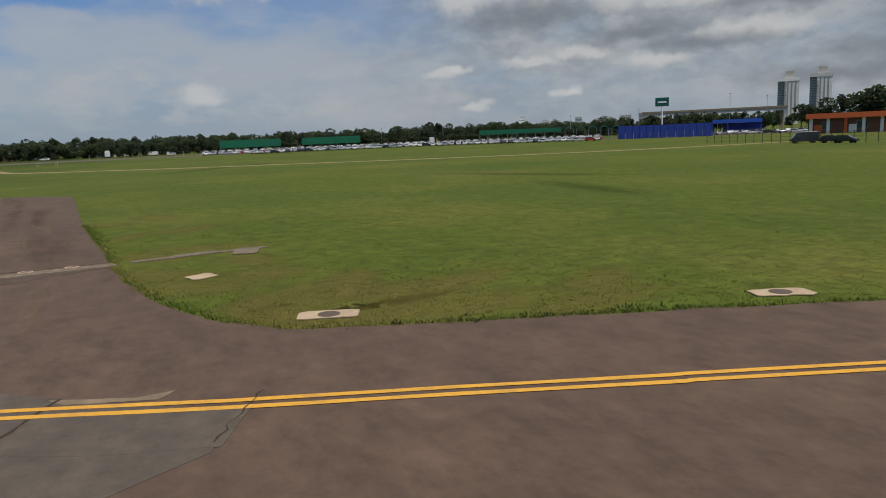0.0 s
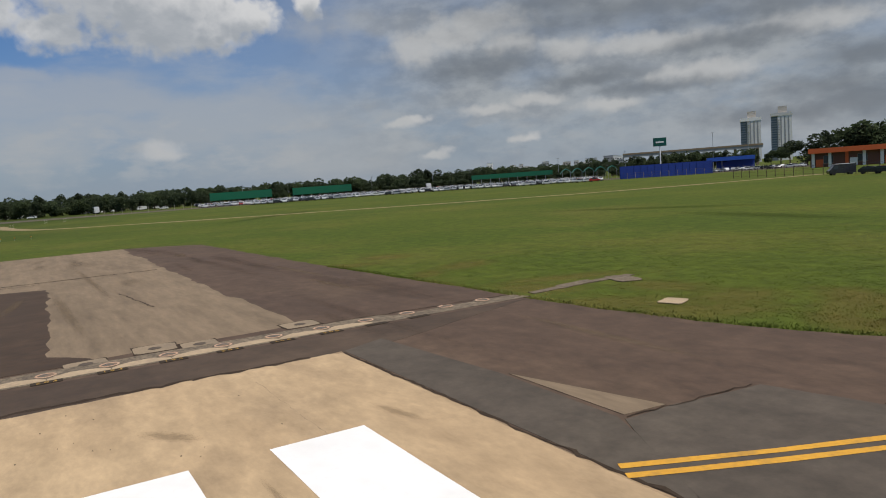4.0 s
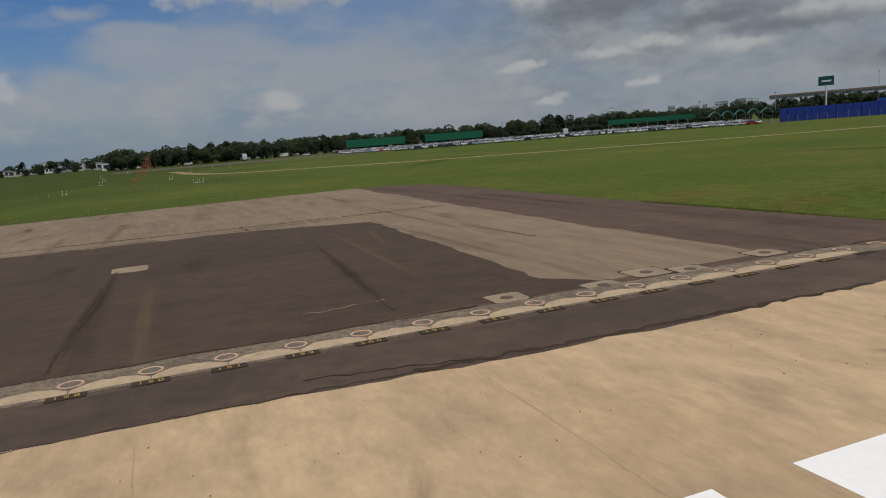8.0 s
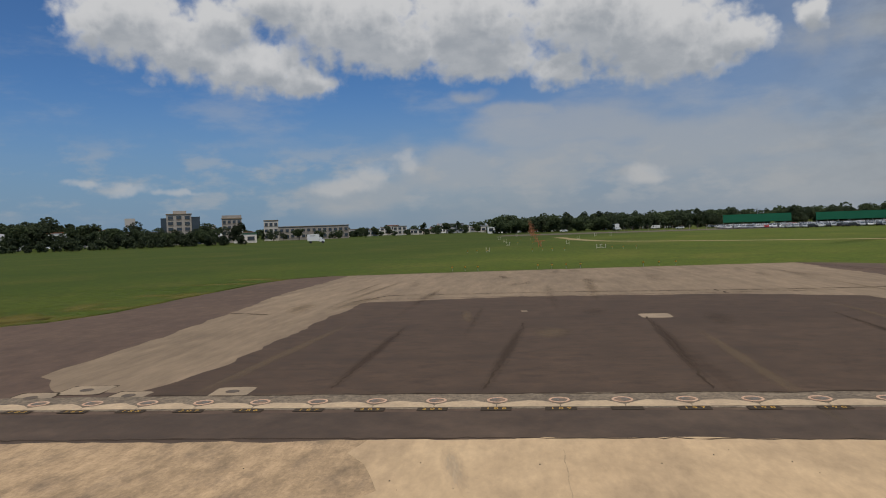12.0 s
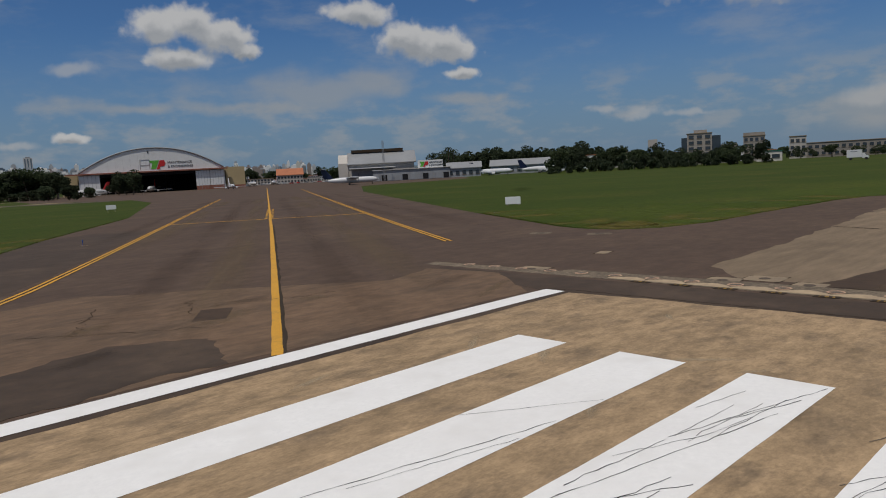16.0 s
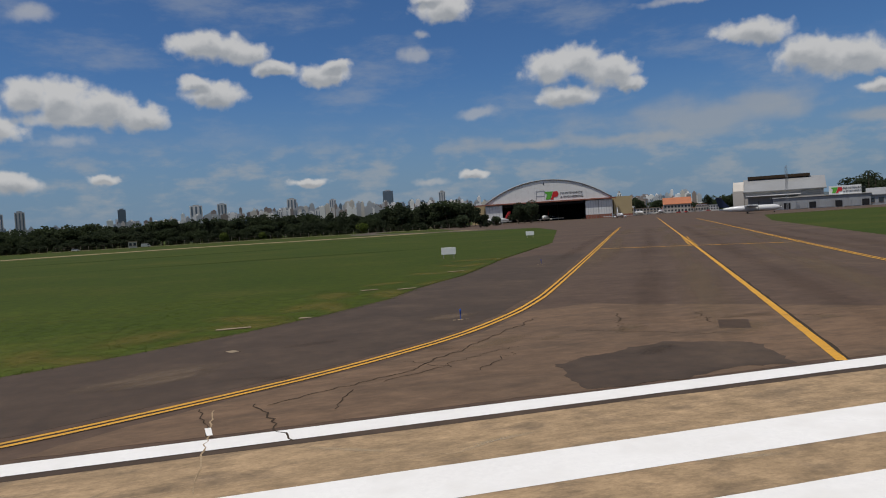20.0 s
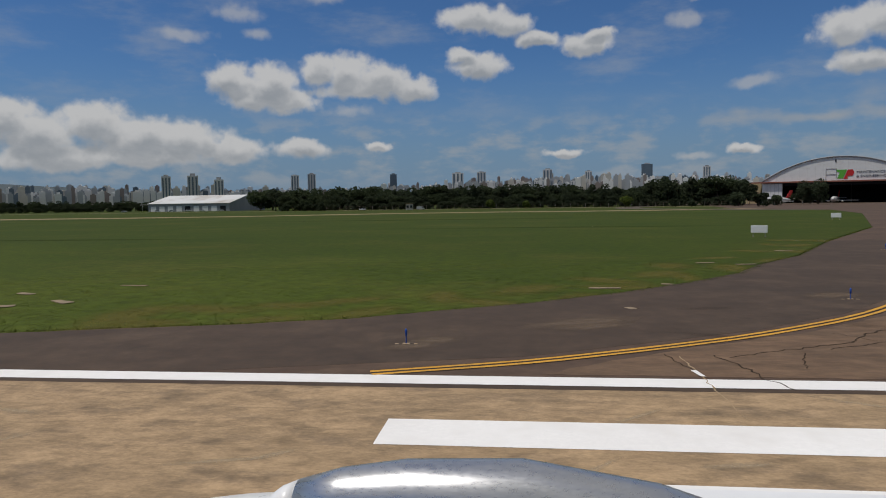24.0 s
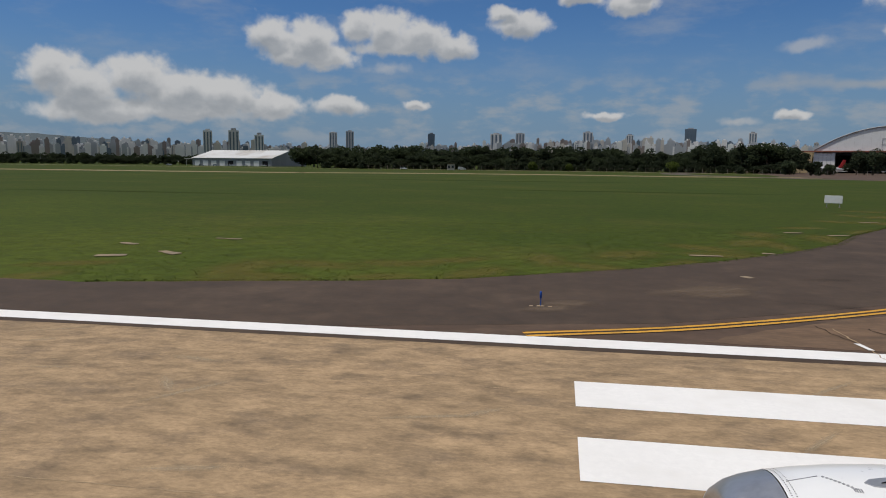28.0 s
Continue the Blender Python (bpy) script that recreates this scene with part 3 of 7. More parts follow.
def extrude(outline, y0, y1, axis="y"):
    """A prism: an outline in (x, z), drawn out along y; or for axis z an outline in (x, y), from z y0 to y1."""
    bm = bmesh.new()
    if axis == "y":
        a, b = [bm.verts.new((x, y0, z)) for x, z in outline], [bm.verts.new((x, y1, z)) for x, z in outline]
    else:
        a, b = [bm.verts.new((x, y, y0)) for x, y in outline], [bm.verts.new((x, y, y1)) for x, y in outline]
    bm.faces.new(a), bm.faces.new(b[::-1])
    for i in range(len(a)):
        j = (i + 1) % len(a)
        bm.faces.new((a[j], a[i], b[i], b[j]))
    bmesh.ops.recalc_face_normals(bm, faces=bm.faces)
    return bm


def lathe(profile, n=40, axis="x"):
    """Turns a profile of (along, radius) round the x axis."""
    bm = bmesh.new()
    rings = []
    for s, r in profile:
        rings.append([bm.verts.new((s, r * math.sin(2 * math.pi * k / n), r * math.cos(2 * math.pi * k / n))) for k in range(n)])
    for p, q in zip(rings, rings[1:]):
        for k in range(n):
            bm.faces.new((p[k], p[(k + 1) % n], q[(k + 1) % n], q[k]))
    bmesh.ops.recalc_face_normals(bm, faces=bm.faces)
    return bm


def ragged(poly, amp, step, seed=0.0, closed=True):
    """The outline cut into short steps and frayed by amp metres."""
    out = []
    n = len(poly)
    for i in range(n if closed else n - 1):
        a, b = Vector((*poly[i], 0)), Vector((*poly[(i + 1) % n], 0))
        k = max(1, min(500, int((b - a).length / step)))
        side = Vector((-(b - a).y, (b - a).x, 0)).normalized()
        for j in range(k):
            p = a.lerp(b, j / k)
            d = noise.fractal(p * 0.45 + Vector((seed, 0, 0)), 0.7, 2.1, 4) * amp + random.uniform(-0.25, 0.25) * amp
            out.append(tuple((p + side * d)[:2]))
    if not closed:
        out.append(poly[-1])
    return out


def sheet(name, poly, z, material, label, category="pavement", kind="structure", parent=None, depth=0.03):
    """A flat slab with its top at z."""
    bm = bmesh.new()
    top = [bm.verts.new((x, y, z)) for x, y in poly]
    f = bm.faces.new(top)
    f.normal_update()
    if sum(poly[i][0] * poly[(i + 1) % len(poly)][1] - poly[(i + 1) % len(poly)][0] * poly[i][1] for i in range(len(poly))) < 0:
        f.normal_flip()
    bmesh.ops.triangulate(bm, faces=[f])
    low = [bm.verts.new((x, y, z - depth)) for x, y in poly]
    for i in range(len(poly)):
        j = (i + 1) % len(poly)
        bm.faces.new((top[i], top[j], low[j], low[i]))
    ob = part(name, bm, material, parent, label if parent else "")
    return ob if parent else tagged(ob, label, category, kind=kind)


def ribbon(pts, width, z, fray=0.0, depth=0.004, bm=None):
    """A band along a line, as a mesh."""
    bm = bm or bmesh.new()
    rows = []
    for i, p in enumerate(pts):
        a, b = pts[max(0, i - 1)], pts[min(len(pts) - 1, i + 1)]
        s = Vector((-(b[1] - a[1]), b[0] - a[0])).normalized()
        w = width / 2 * (1 + random.uniform(-fray, fray))
        w2 = width / 2 * (1 + random.uniform(-fray, fray))
        rows.append((bm.verts.new((p[0] + s.x * w, p[1] + s.y * w, z)), bm.verts.new((p[0] - s.x * w2, p[1] - s.y * w2, z))))
    for (a, b), (c, d) in zip(rows, rows[1:]):
        bm.faces.new((a, b, d, c))
    bmesh.ops.recalc_face_normals(bm, faces=bm.faces)
    for f in bm.faces:
        if f.normal.z < 0:
            f.normal_flip()
    return bm


def smooth_line(pts, step=1.0):
    """A line through the points, rounded, in short steps."""
    out = []
    P = [Vector(p) for p in pts]
    for i in range(len(P) - 1):
        p0, p1, p2, p3 = P[max(i - 1, 0)], P[i], P[i + 1], P[min(i + 2, len(P) - 1)]
        k = max(2, int((p2 - p1).length / step))
        k = min(k, 60)
        for j in range(k):
            t = j / k
            out.append(tuple(0.5 * ((2 * p1) + (p2 - p0) * t + (2 * p0 - 5 * p1 + 4 * p2 - p3) * t * t + (3 * p1 - p0 - 3 * p2 + p3) * t ** 3)))
    out.append(tuple(P[-1]))
    return out


def offset(line, d):
    out = []
    for i, p in enumerate(line):
        a, b = line[max(0, i - 1)], line[min(len(line) - 1, i + 1)]
        s = Vector((-(b[1] - a[1]), b[0] - a[0])).normalized()
        out.append((p[0] + s.x * d, p[1] + s.y * d))
    return out


def polar(ox, oy, az, d):
    return ox + d * math.sin(radians(az)), oy + d * math.cos(radians(az))


def crack(a, b, width, wander, z=0.016, jag=0.035):
    n = max(4, int((Vector(a) - Vector(b)).length / 0.22))
    s = Vector((-(b[1] - a[1]), b[0] - a[0])).normalized()
    pts = []
    for i in range(n + 1):
        t = i / n
        d = noise.fractal(Vector((a[0] + t * 9.1, a[1] * 1.7 + t * 5, 0)), 0.8, 2.0, 4) * wander + random.uniform(-jag, jag)
        pts.append((a[0] + (b[0] - a[0]) * t + s.x * d, a[1] + (b[1] - a[1]) * t + s.y * d))
    return ribbon(pts, width, z, 0.85)


# ---- ground and pavements ----
def ground():
    bm = bmesh.new()
    rings = []
    radii = [0, 40, 80, 130, 200, 320, 520, 900, 1600, 2800, 4700]
    c = bm.verts.new((30, 0, -0.03))
    for r in radii[1:]:
        rings.append([bm.verts.new((30 + r * math.sin(2 * math.pi * k / 72), r * math.cos(2 * math.pi * k / 72), -0.03)) for k in range(72)])
    for k in range(72):
        bm.faces.new((c, rings[0][(k + 1) % 72], rings[0][k]))
    for p, q in zip(rings, rings[1:]):
        for k in range(72):
            bm.faces.new((p[k], p[(k + 1) % 72], q[(k + 1) % 72], q[k]))
    bmesh.ops.recalc_face_normals(bm, faces=bm.faces)
    for f in bm.faces:
        if f.normal.z < 0:
            f.normal_flip()
    tagged(part("ground", bm, M["grass"]), "mown green airfield grass with dry yellow patches", "grass", kind="structure")


ground()

EDGE_S = [(85.6, -32.2), (55.0, -32.5), (43.0, -33.0), (37.0, -33.1), (31.8, -33.5), (29.0, -34.1), (26.0, -35.1), (24.4, -36.2), (23.6, -37.6), (22.5, -39.8), (21.4, -42.3), (20.2, -44.8), (17.9, -49.4), (0.0, -86.0)]
EDGE_NE = [(90.6, -6.0), (89.6, 9.0), (88.6, 19.0), (86.0, 21.8), (81.0, 23.0), (67.5, 23.8), (60.5, 23.9), (56.0, 25.2), (54.4, 27.4), (54.2, 29.6), (55.3, 32.6), (65.7, 50.3), (98.0, 102.0), (129.5, 152.0)]
EDGE_NW = [(92.0, 198.0), (53.0, 108.0), (33.8, 75.2), (24.4, 57.0), (19.4, 49.8), (16.2, 43.6), (12.2, 38.6), (8.0, 34.4), (3.6, 30.8), (0.0, 28.6), (-4.0, 26.4), (-8.0, 25.1), (-12.0, 24.1), (-17.0, 22.8), (-60.0, 22.4), (-320.0, 22.4)]


def pavements():
    pave = ragged(EDGE_S, 0.16, 0.6, 1.0, False) + [(-60.0, -82.0), (-22.0, -38.0), (-34.0, -31.0), (-320.0, -31.0)]
    pave += ragged(EDGE_NW[::-1], 0.14, 0.6, 3.0, False) + [(129.5, 152.0)][:0] + ragged(EDGE_NE[::-1], 0.15, 0.6, 5.0, False) + ragged([(90.6, -6.0), (91.2, -26.0), (89.0, -29.5), (85.6, -32.2)], 0.12, 0.6, 7.0, False)
    sheet("pavement", pave, 0.0, M["asphalt"], "worn brown asphalt of the taxiways and runway end", "asphalt")
    apron = [(129.5, 152.0), (92.0, 198.0), (110.0, 262.0), (95.0, 330.0), (150.0, 640.0), (420.0, 640.0), (430.0, 420.0), (262.0, 240.0), (190.0, 232.0)]
    sheet("apron", apron, -0.004, M["asphalt"], "brown worn apron before the hangars", "concrete")
    # concrete runway with a frayed end
    run = [(-320.0, -24.9)] + ragged([(-40.0, -24.9), (34.7, -24.9)], 0.07, 0.4, 2.0, False) + ragged([(34.7, -24.9), (34.9, -21.0), (34.7, -17.4), (35.0, -12.0), (35.4, -4.0), (35.1, 6.0), (34.6, 16.9)], 0.16, 0.3, 4.0, False) + ragged([(34.6, 16.9), (-40.0, 16.9)], 0.05, 0.5, 6.0, False) + [(-320.0, 16.9)]
    sheet("runway", run, 0.008, M["runway"], "tan concrete runway, streaked and stained", "runway")
    sheet("runway_pale", [(-300.0, -24.85), (34.55, -24.85)] + ragged([(34.75, -24.5), (34.85, -21.0), (34.7, -17.4), (35.0, -12.0), (35.4, -4.0), (35.2, 3.0)], 0.14, 0.3, 4.0, False) + ragged([(34.4, 3.0), (24.0, 1.5), (10.0, 2.6), (-40.0, 2.0), (-300.0, 2.0)], 1.1, 0.7, 22.0, False), 0.0095, M["runway_clean"], "cleaner pale tan part of the runway concrete", "runway", depth=0.004)
    # north shoulder, darker between stripe and grass
    sh = [(-320.0, 18.0), (-6.0, 18.0), (3.2, 20.3), (7.7, 22.8), (11.0, 24.8), (15.3, 28.4), (18.9, 32.6), (25.3, 42.6), (43.0, 74.5), (40.0, 78.0), (33.4, 74.6), (24.0, 56.6), (19.0, 49.6), (15.8, 43.6), (11.9, 38.8), (7.8, 34.6), (3.4, 31.0), (-0.2, 28.8), (-4.0, 26.3), (-8.0, 25.0), (-12.0, 24.0), (-17.0, 22.7), (-60.0, 22.3), (-320.0, 22.3)]
    sheet("shoulder", sh, 0.004, M["asphalt_shoulder"], "dark asphalt shoulder beside the grass", "asphalt")
    # overrun beyond the threshold lights
    sheet("overrun", ragged([(39.4, -25.6), (50.0, -25.4), (64.5, -25.5), (91.0, -25.8), (90.4, -6.0), (89.3, 9.0), (88.4, 16.8), (70.0, 17.0), (58.0, 16.0), (50.0, 15.6), (42.0, 15.2), (39.6, 13.0)], 0.3, 0.7, 8.0), 0.004, M["asphalt_light"], "pale worn asphalt overrun with rolled streaks", "asphalt")
    sheet("overrun_patch", ragged([(39.2, -19.4), (41.0, -18.2), (50.0, -18.4), (61.0, -18.7), (63.5, -12.0), (64.4, 0.0), (63.0, 9.3), (52.0, 9.8), (43.0, 9.7), (39.2, 10.6)], 0.28, 0.6, 9.0), 0.008, M["asphalt_dark"], "dark resurfaced asphalt rectangle on the overrun", "asphalt")
    # band between runway end and light strip, and grey repairs of the south taxiway
    sheet("asphalt_band", ragged([(34.3, -25.2), (37.15, -33.0), (37.35, -14.0), (37.6, -2.0), (37.35, 8.0), (37.1, 26.0), (34.2, 17.0), (34.9, 3.0), (34.9, -12.0)], 0.05, 0.5, 11.0), 0.0052, M["asphalt_shoulder"], "brown asphalt band along the runway end", "asphalt")
    sheet("repair_patch", [(34.8, -25.0), (35.4, -26.4), (30.0, -26.75), (26.2, -26.6), (24.0, -25.6), (23.0, -24.97), (28.0, -24.98)], 0.0068, M["asphalt_grey"], "grey asphalt repair beside the concrete", "asphalt")
    sheet("repair_patch", [(26.1, -27.7), (26.2, -26.75), (29.8, -26.85)], 0.012, M["asphalt_light"], "pale wedge of bare asphalt", "asphalt")
    sheet("repair_patch", ragged([(23.0, -25.0), (26.0, -26.6), (26.0, -27.8), (25.7, -29.9), (23.2, -30.4), (19.8, -34.0), (18.3, -33.5), (16.0, -28.0), (14.0, -25.0)], 0.06, 0.5, 12.0), 0.008, M["asphalt_grey"], "grey asphalt repair on the taxiway", "asphalt")
    # reddish, cracked asphalt at the mouth of the north taxiway
    sheet("repair_patch", ragged([(3.6, 18.2), (34.0, 18.2), (36.9, 22.0), (36.5, 26.0), (33.4, 24.9), (24.2, 33.6), (20.6, 33.0), (16.6, 28.0), (12.0, 24.0), (8.2, 21.8)], 0.15, 0.5, 13.0), 0.006, M["asphalt_red"], "reddish cracked asphalt at the taxiway mouth", "asphalt")
    sheet("repair_patch", ragged([(16.6, 18.3), (22.8, 18.3), (23.9, 21.5), (21.6, 23.0), (17.0, 21.4)], 0.35, 0.3, 14.0), 0.010, M["asphalt_shoulder"], "dark asphalt repair beside the white stripe", "asphalt")


pavements()

# ---- painted markings ----
def markings():
    z = 0.014
    bars = [12.75, 9.64, 6.72, 3.72, 0.7, -2.3] + [-22.9, -19.78, -16.68, -13.6, -10.5, -7.4]
    group = "threshold bars"
    for k, y in enumerate(bars):
        w = 1.53 if k == 0 else 1.62 if k < 6 else 1.78
        line = [(0.4 + 28.55 * i / 40, y + w / 2) for i in range(41)]
        tagged(part("threshold_bar", ribbon(line, w, z, 0.006), M["white_paint"]), "white painted threshold bar on the concrete runway", "marking", group, "structure")
    line = [(-320 + 4 * i, 17.5) for i in range(84)] + [(16 + i, 17.5) for i in range(18)] + [(34.7, 17.45)]
    tagged(part("runway_stripe", ribbon(line, 0.82, z, 0.02), M["white_paint"]), "long white runway edge stripe", "marking", kind="structure")
    tagged(part("stripe_border", ribbon([(p[0], 16.92) for p in line], 0.34, 0.011, 0.3), M["asphalt_shoulder"]), "dark sealed edge under the white stripe", "marking", kind="structure")
    # yellow lines
    south = smooth_line([(24.5, -25.0), (23.4, -27.2), (21.8, -30.7), (20.1, -34.1), (18.5, -37.6), (16.8, -41.2), (15.2, -44.7), (0.0, -77.0)])
    left = smooth_line([(-0.8, 18.1), (3.0, 19.5), (5.1, 20.55), (7.7, 22.0), (11.0, 24.1), (15.5, 27.8), (19.1, 31.9), (22.0, 36.0), (26.5, 43.6), (45.1, 76.6), (73.0, 126.5), (102.0, 178.0)])
    right = [(45.5, 33.8), (65.8, 68.8), (118.0, 157.0), (170.0, 245.0)]
    for name, line, d in (("yellow_line", south, 0.17), ("yellow_line", left, 0.16), ("yellow_line", smooth_line(right), 0.16)):
        for s in (-1, 1):
            tagged(part(name, ribbon(offset(line, s * d), 0.17, z, 0.12), M["yellow_paint"]), "worn yellow double taxiway edge line", "marking", "yellow taxiway lines", "structure")
        tagged(part("line_border", ribbon(line, 0.58, z - 0.003, 0.1), M["black_paint"]), "dark painted ground under the yellow double line", "marking", kind="structure") if d == 0.16 else None
    mid = smooth_line([(24.0, 17.95), (30.15, 28.5), (44.1, 52.6), (58.5, 77.6), (130.0, 202.0), (214.5, 349.0)])
    tagged(part("line_border", ribbon(offset(mid[:60], -0.2), 0.14, z - 0.003, 0.7), M["black_paint"]), "dark border beside the yellow centre line", "marking", kind="structure")
    tagged(part("yellow_line", ribbon(mid, 0.29, z, 0.08), M["yellow_paint"]), "yellow taxiway centre line", "marking", "yellow taxiway lines", "structure")
    for s in (-0.34, 0.34):
        for k in range(9):
            a = (56.6 + 1.55 * k, 74.6 + 2.62 * k)
            tagged(part("yellow_dash", ribbon(offset([a, (a[0] + 0.76, a[1] + 1.3)], s), 0.3, z, 0.05), M["yellow_paint"]), "short yellow dash beside the centre line", "marking", "yellow dashes", "structure")
    tagged(part("yellow_line", ribbon([(47.4, 81.3), (53.0, 76.5), (58.5, 71.8), (64.4, 66.7)], 0.45, z, 0.05), M["yellow_paint"]), "yellow holding line across the taxiway", "marking", "yellow taxiway lines", "structure")


markings()


# ---- threshold lights ----
def light_row():
    strip_in = [(37.58 + 0.15 * math.cos((y + 3) * 0.1), y) for y in [-33.4 + 0.5 * i for i in range(122)]]
    strip_out = []
    for i in range(243):
        y = 27.3 - 0.25 * i
        strip_out.append((39.0 + 0.15 * noise.noise(Vector((y * 0.7, 3, 0))) - (0.5 if y < -28 or y > 20 else 0) + 0.25 * math.cos(y * 0.1), y))
    strip = sheet("light_strip", strip_in + strip_out, 0.012, M["gravel"], "rough cement strip that carries the threshold lights", "concrete")
    text = {0: "", -1: "197", -2: "198", -3: "190", -4: "191", -5: "199", -6: "200", -7: "192", -8: "193", -9: "201", -10: "202", -11: "194", -12: "195", -13: "203", -14: "204", -15: "205",
            1: "189", 2: "188", 3: "206", 4: "205", 5: "187", 6: "186", 7: "207", 8: "185", 9: "184", 10: "183", 11: "182", 12: "181"}
    base = None
    for k in range(-19, 19):
        y = -2.65 + 1.535 * k
        x = 38.35 + 0.15 * math.cos((y + 3) * 0.1)
        # pale fresh cement between the lights, with a bellied far edge
        if -16 <= k <= 12:
            pts = [(x - 0.62, y - 0.755), (x - 0.62, y + 0.755)] + [(x - 0.22 + 0.42 * math.sin(math.pi * j / 8) ** 0.6 * random.uniform(0.8, 1.1) - 0.22, y + 0.755 - 1.51 * j / 8) for j in range(9)]
            pts = [(a, b + 0.768) for a, b in pts]
            sheet("cement_fill", pts, 0.018, M["cement_pale"], "", parent=strip, depth=0.005)
        lamp = thing("threshold_light", pose(x, y, 0.014, 0, 0, random.uniform(0, 360)), "flush round runway light with a rusty ring", "runway light", "threshold lights")
        if base is None:
            ring = lathe([(0.0, 0.26), (0.016, 0.26), (0.02, 0.215), (0.01, 0.2)], 24)
            dome = lathe([(0.008, 0.2), (0.016, 0.17), (0.026, 0.09), (0.029, 0.001)], 20)
            halo = lathe([(-0.004, 0.32), (0.006, 0.32), (0.008, 0.26)], 20)
            slot = boxes((-0.07, 0.07, 0.07, 0.10, 0.02, 0.036))
            for bm in (ring, dome, halo):
                bmesh.ops.rotate(bm, verts=bm.verts, matrix=Matrix.Rotation(-math.pi / 2, 3, "Y"))
            base = [part("ring", ring, M["rust_dull"], lamp, "dull rusty ring"), part("dome", dome, M["lamp_body"], lamp, smooth=True), part("collar", halo, M["gravel"], lamp), part("lens", slot, M["lamp_glass"], lamp)]
        else:
            for o in base:
                p = o.copy()
                scene.collection.objects.link(p)
                p.parent = lamp
        if -17 <= k <= 12:
            plate = thing("number_plate", pose(x - 0.82, y, 0.016, 0, 0, -90), "black ground plate with a yellow light number", "number plate", "light numbers")
            part("plate", boxes((-0.37, 0.37, -0.14, 0.14, -0.004, 0.003)), M["black_paint"], plate)
            t = text.get(k, "")
            if t:
                cu = bpy.data.curves.new("number", "FONT")
                cu.body, cu.size, cu.align_x, cu.align_y, cu.extrude, cu.space_character = t, 0.24, "CENTER", "CENTER", 0.001, 1.6
                cu.materials.append(M["yellow_dull"])
                n = new("number", cu)
                n.parent, n.matrix_local = plate, pose(0, 0, 0.006)


light_row()


def pad(x, y, sx, sy, rot=0, lid=True, label="square concrete pit cover with a round lid"):
    p = thing("pit_cover", pose(x, y, 0.016, 0, 0, rot), label, "pit cover", "pit covers")
    part("slab", extrude(ragged([(-sx / 2, -sy * .38), (-sx * .4, -sy / 2), (sx * .4, -sy / 2), (sx / 2, -sy * .38), (sx / 2, sy * .38), (sx * .4, sy / 2), (-sx * .4, sy / 2), (-sx / 2, sy * .38)], 0.1 if "grass" in label else 0.05, 0.2, x), -0.03, -0.006, "z"), M["cement_pale" if "manhole" in label or "cap" in label else "cement" if "drain slab" in label else "gravel" if "grass" in label else "cement"], p)
    part("border", extrude(ragged([(-sx / 2 - .04, -sy / 2 - .04), (sx / 2 + .04, -sy / 2 - .04), (sx / 2 + .04, sy / 2 + .04), (-sx / 2 - .04, sy / 2 + .04)], 0.05, 0.2, y), -0.03, -0.009, "z"), M["tar"], p) if "grass" not in label else None
    if lid:
        q = 0.29 if "grass" in label else 0.19
        r = lathe([(-0.01, q), (0.002, q), (0.003, q - 0.03), (-0.002, q - 0.04), (-0.002, 0.001)], 20)
        bmesh.ops.rotate(r, verts=r.verts, matrix=Matrix.Rotation(-math.pi / 2, 3, "Y"))
        part("lid", r, M["iron"], p)


for x, y, a, b in ((39.45, -16.2, 1.0, 1.05), (39.0, -19.0, 1.0, 1.1), (39.6, -20.9, 1.1, 1.2), (39.1, -22.1, 1.0, 1.05), (39.5, -25.4, 1.0, 1.15), (39.1, 13.5, 1.2, 1.2), (40.0, 12.4, 1.1, 1.3), (39.3, 10.7, 1.0, 1.05), (39.7, 7.85, 1.05, 1.1), (38.4, 21.5, 1.3, 1.4)):
    pad(x, y, a, b, random.uniform(-4, 4))
pad(54.3, -6.3, 1.5, 1.35, 0, False, "pale bare concrete rectangle in the dark asphalt")
pad(57.0, -0.3, 0.4, 0.3, 10, False, "small pale repair in the dark asphalt")
pad(44.2, 21.7, 1.0, 0.6, 12, False, "broken pale repair in the asphalt")
pad(51.1, 31.0, 1.1, 1.4, 30, True, "concrete drain cover at the grass edge")
pad(51.8, 27.0, 0.9, 1.5, 30, True, "concrete drain cover at the grass edge")
pad(25.1, -37.6, 0.75, 1.5, -25, True, "concrete manhole slab in the grass")
pad(20.0, -48.2, 0.75, 1.5, -25, True, "concrete manhole slab in the grass")
pad(32.9, -35.7, 0.8, 0.9, 20, False, "pale broken concrete cap in the grass")
pad(37.7, -38.3, 1.0, 1.6, 70, False, "overgrown concrete block in the grass")
pad(38.4, -36.4, 0.5, 1.8, 5, False, "overgrown concrete drain edge in the grass")
pad(7.5, 29.55, 0.35, 0.5, 30, False, "small white ground mark on the shoulder")
for x, y, a, b in ((-18.5, 31.1, 0.6, 1.6), (-20.5, 29.5, 0.6, 1.3), (-18.6, 37.5, 0.4, 1.6), (-22.5, 34.0, 0.4, 1.2), (7.2, 36.3, 0.4, 1.6), (10.6, 38.0, 0.3, 0.6), (18.0, 49.4, 0.4, 1.4), (15.6, 50.6, 0.3, 1.2), (24.8, 62.0, 0.4, 1.5)):
    pad(x, y, a, b, random.uniform(50, 110), False, "flat concrete drain slab in the grass")


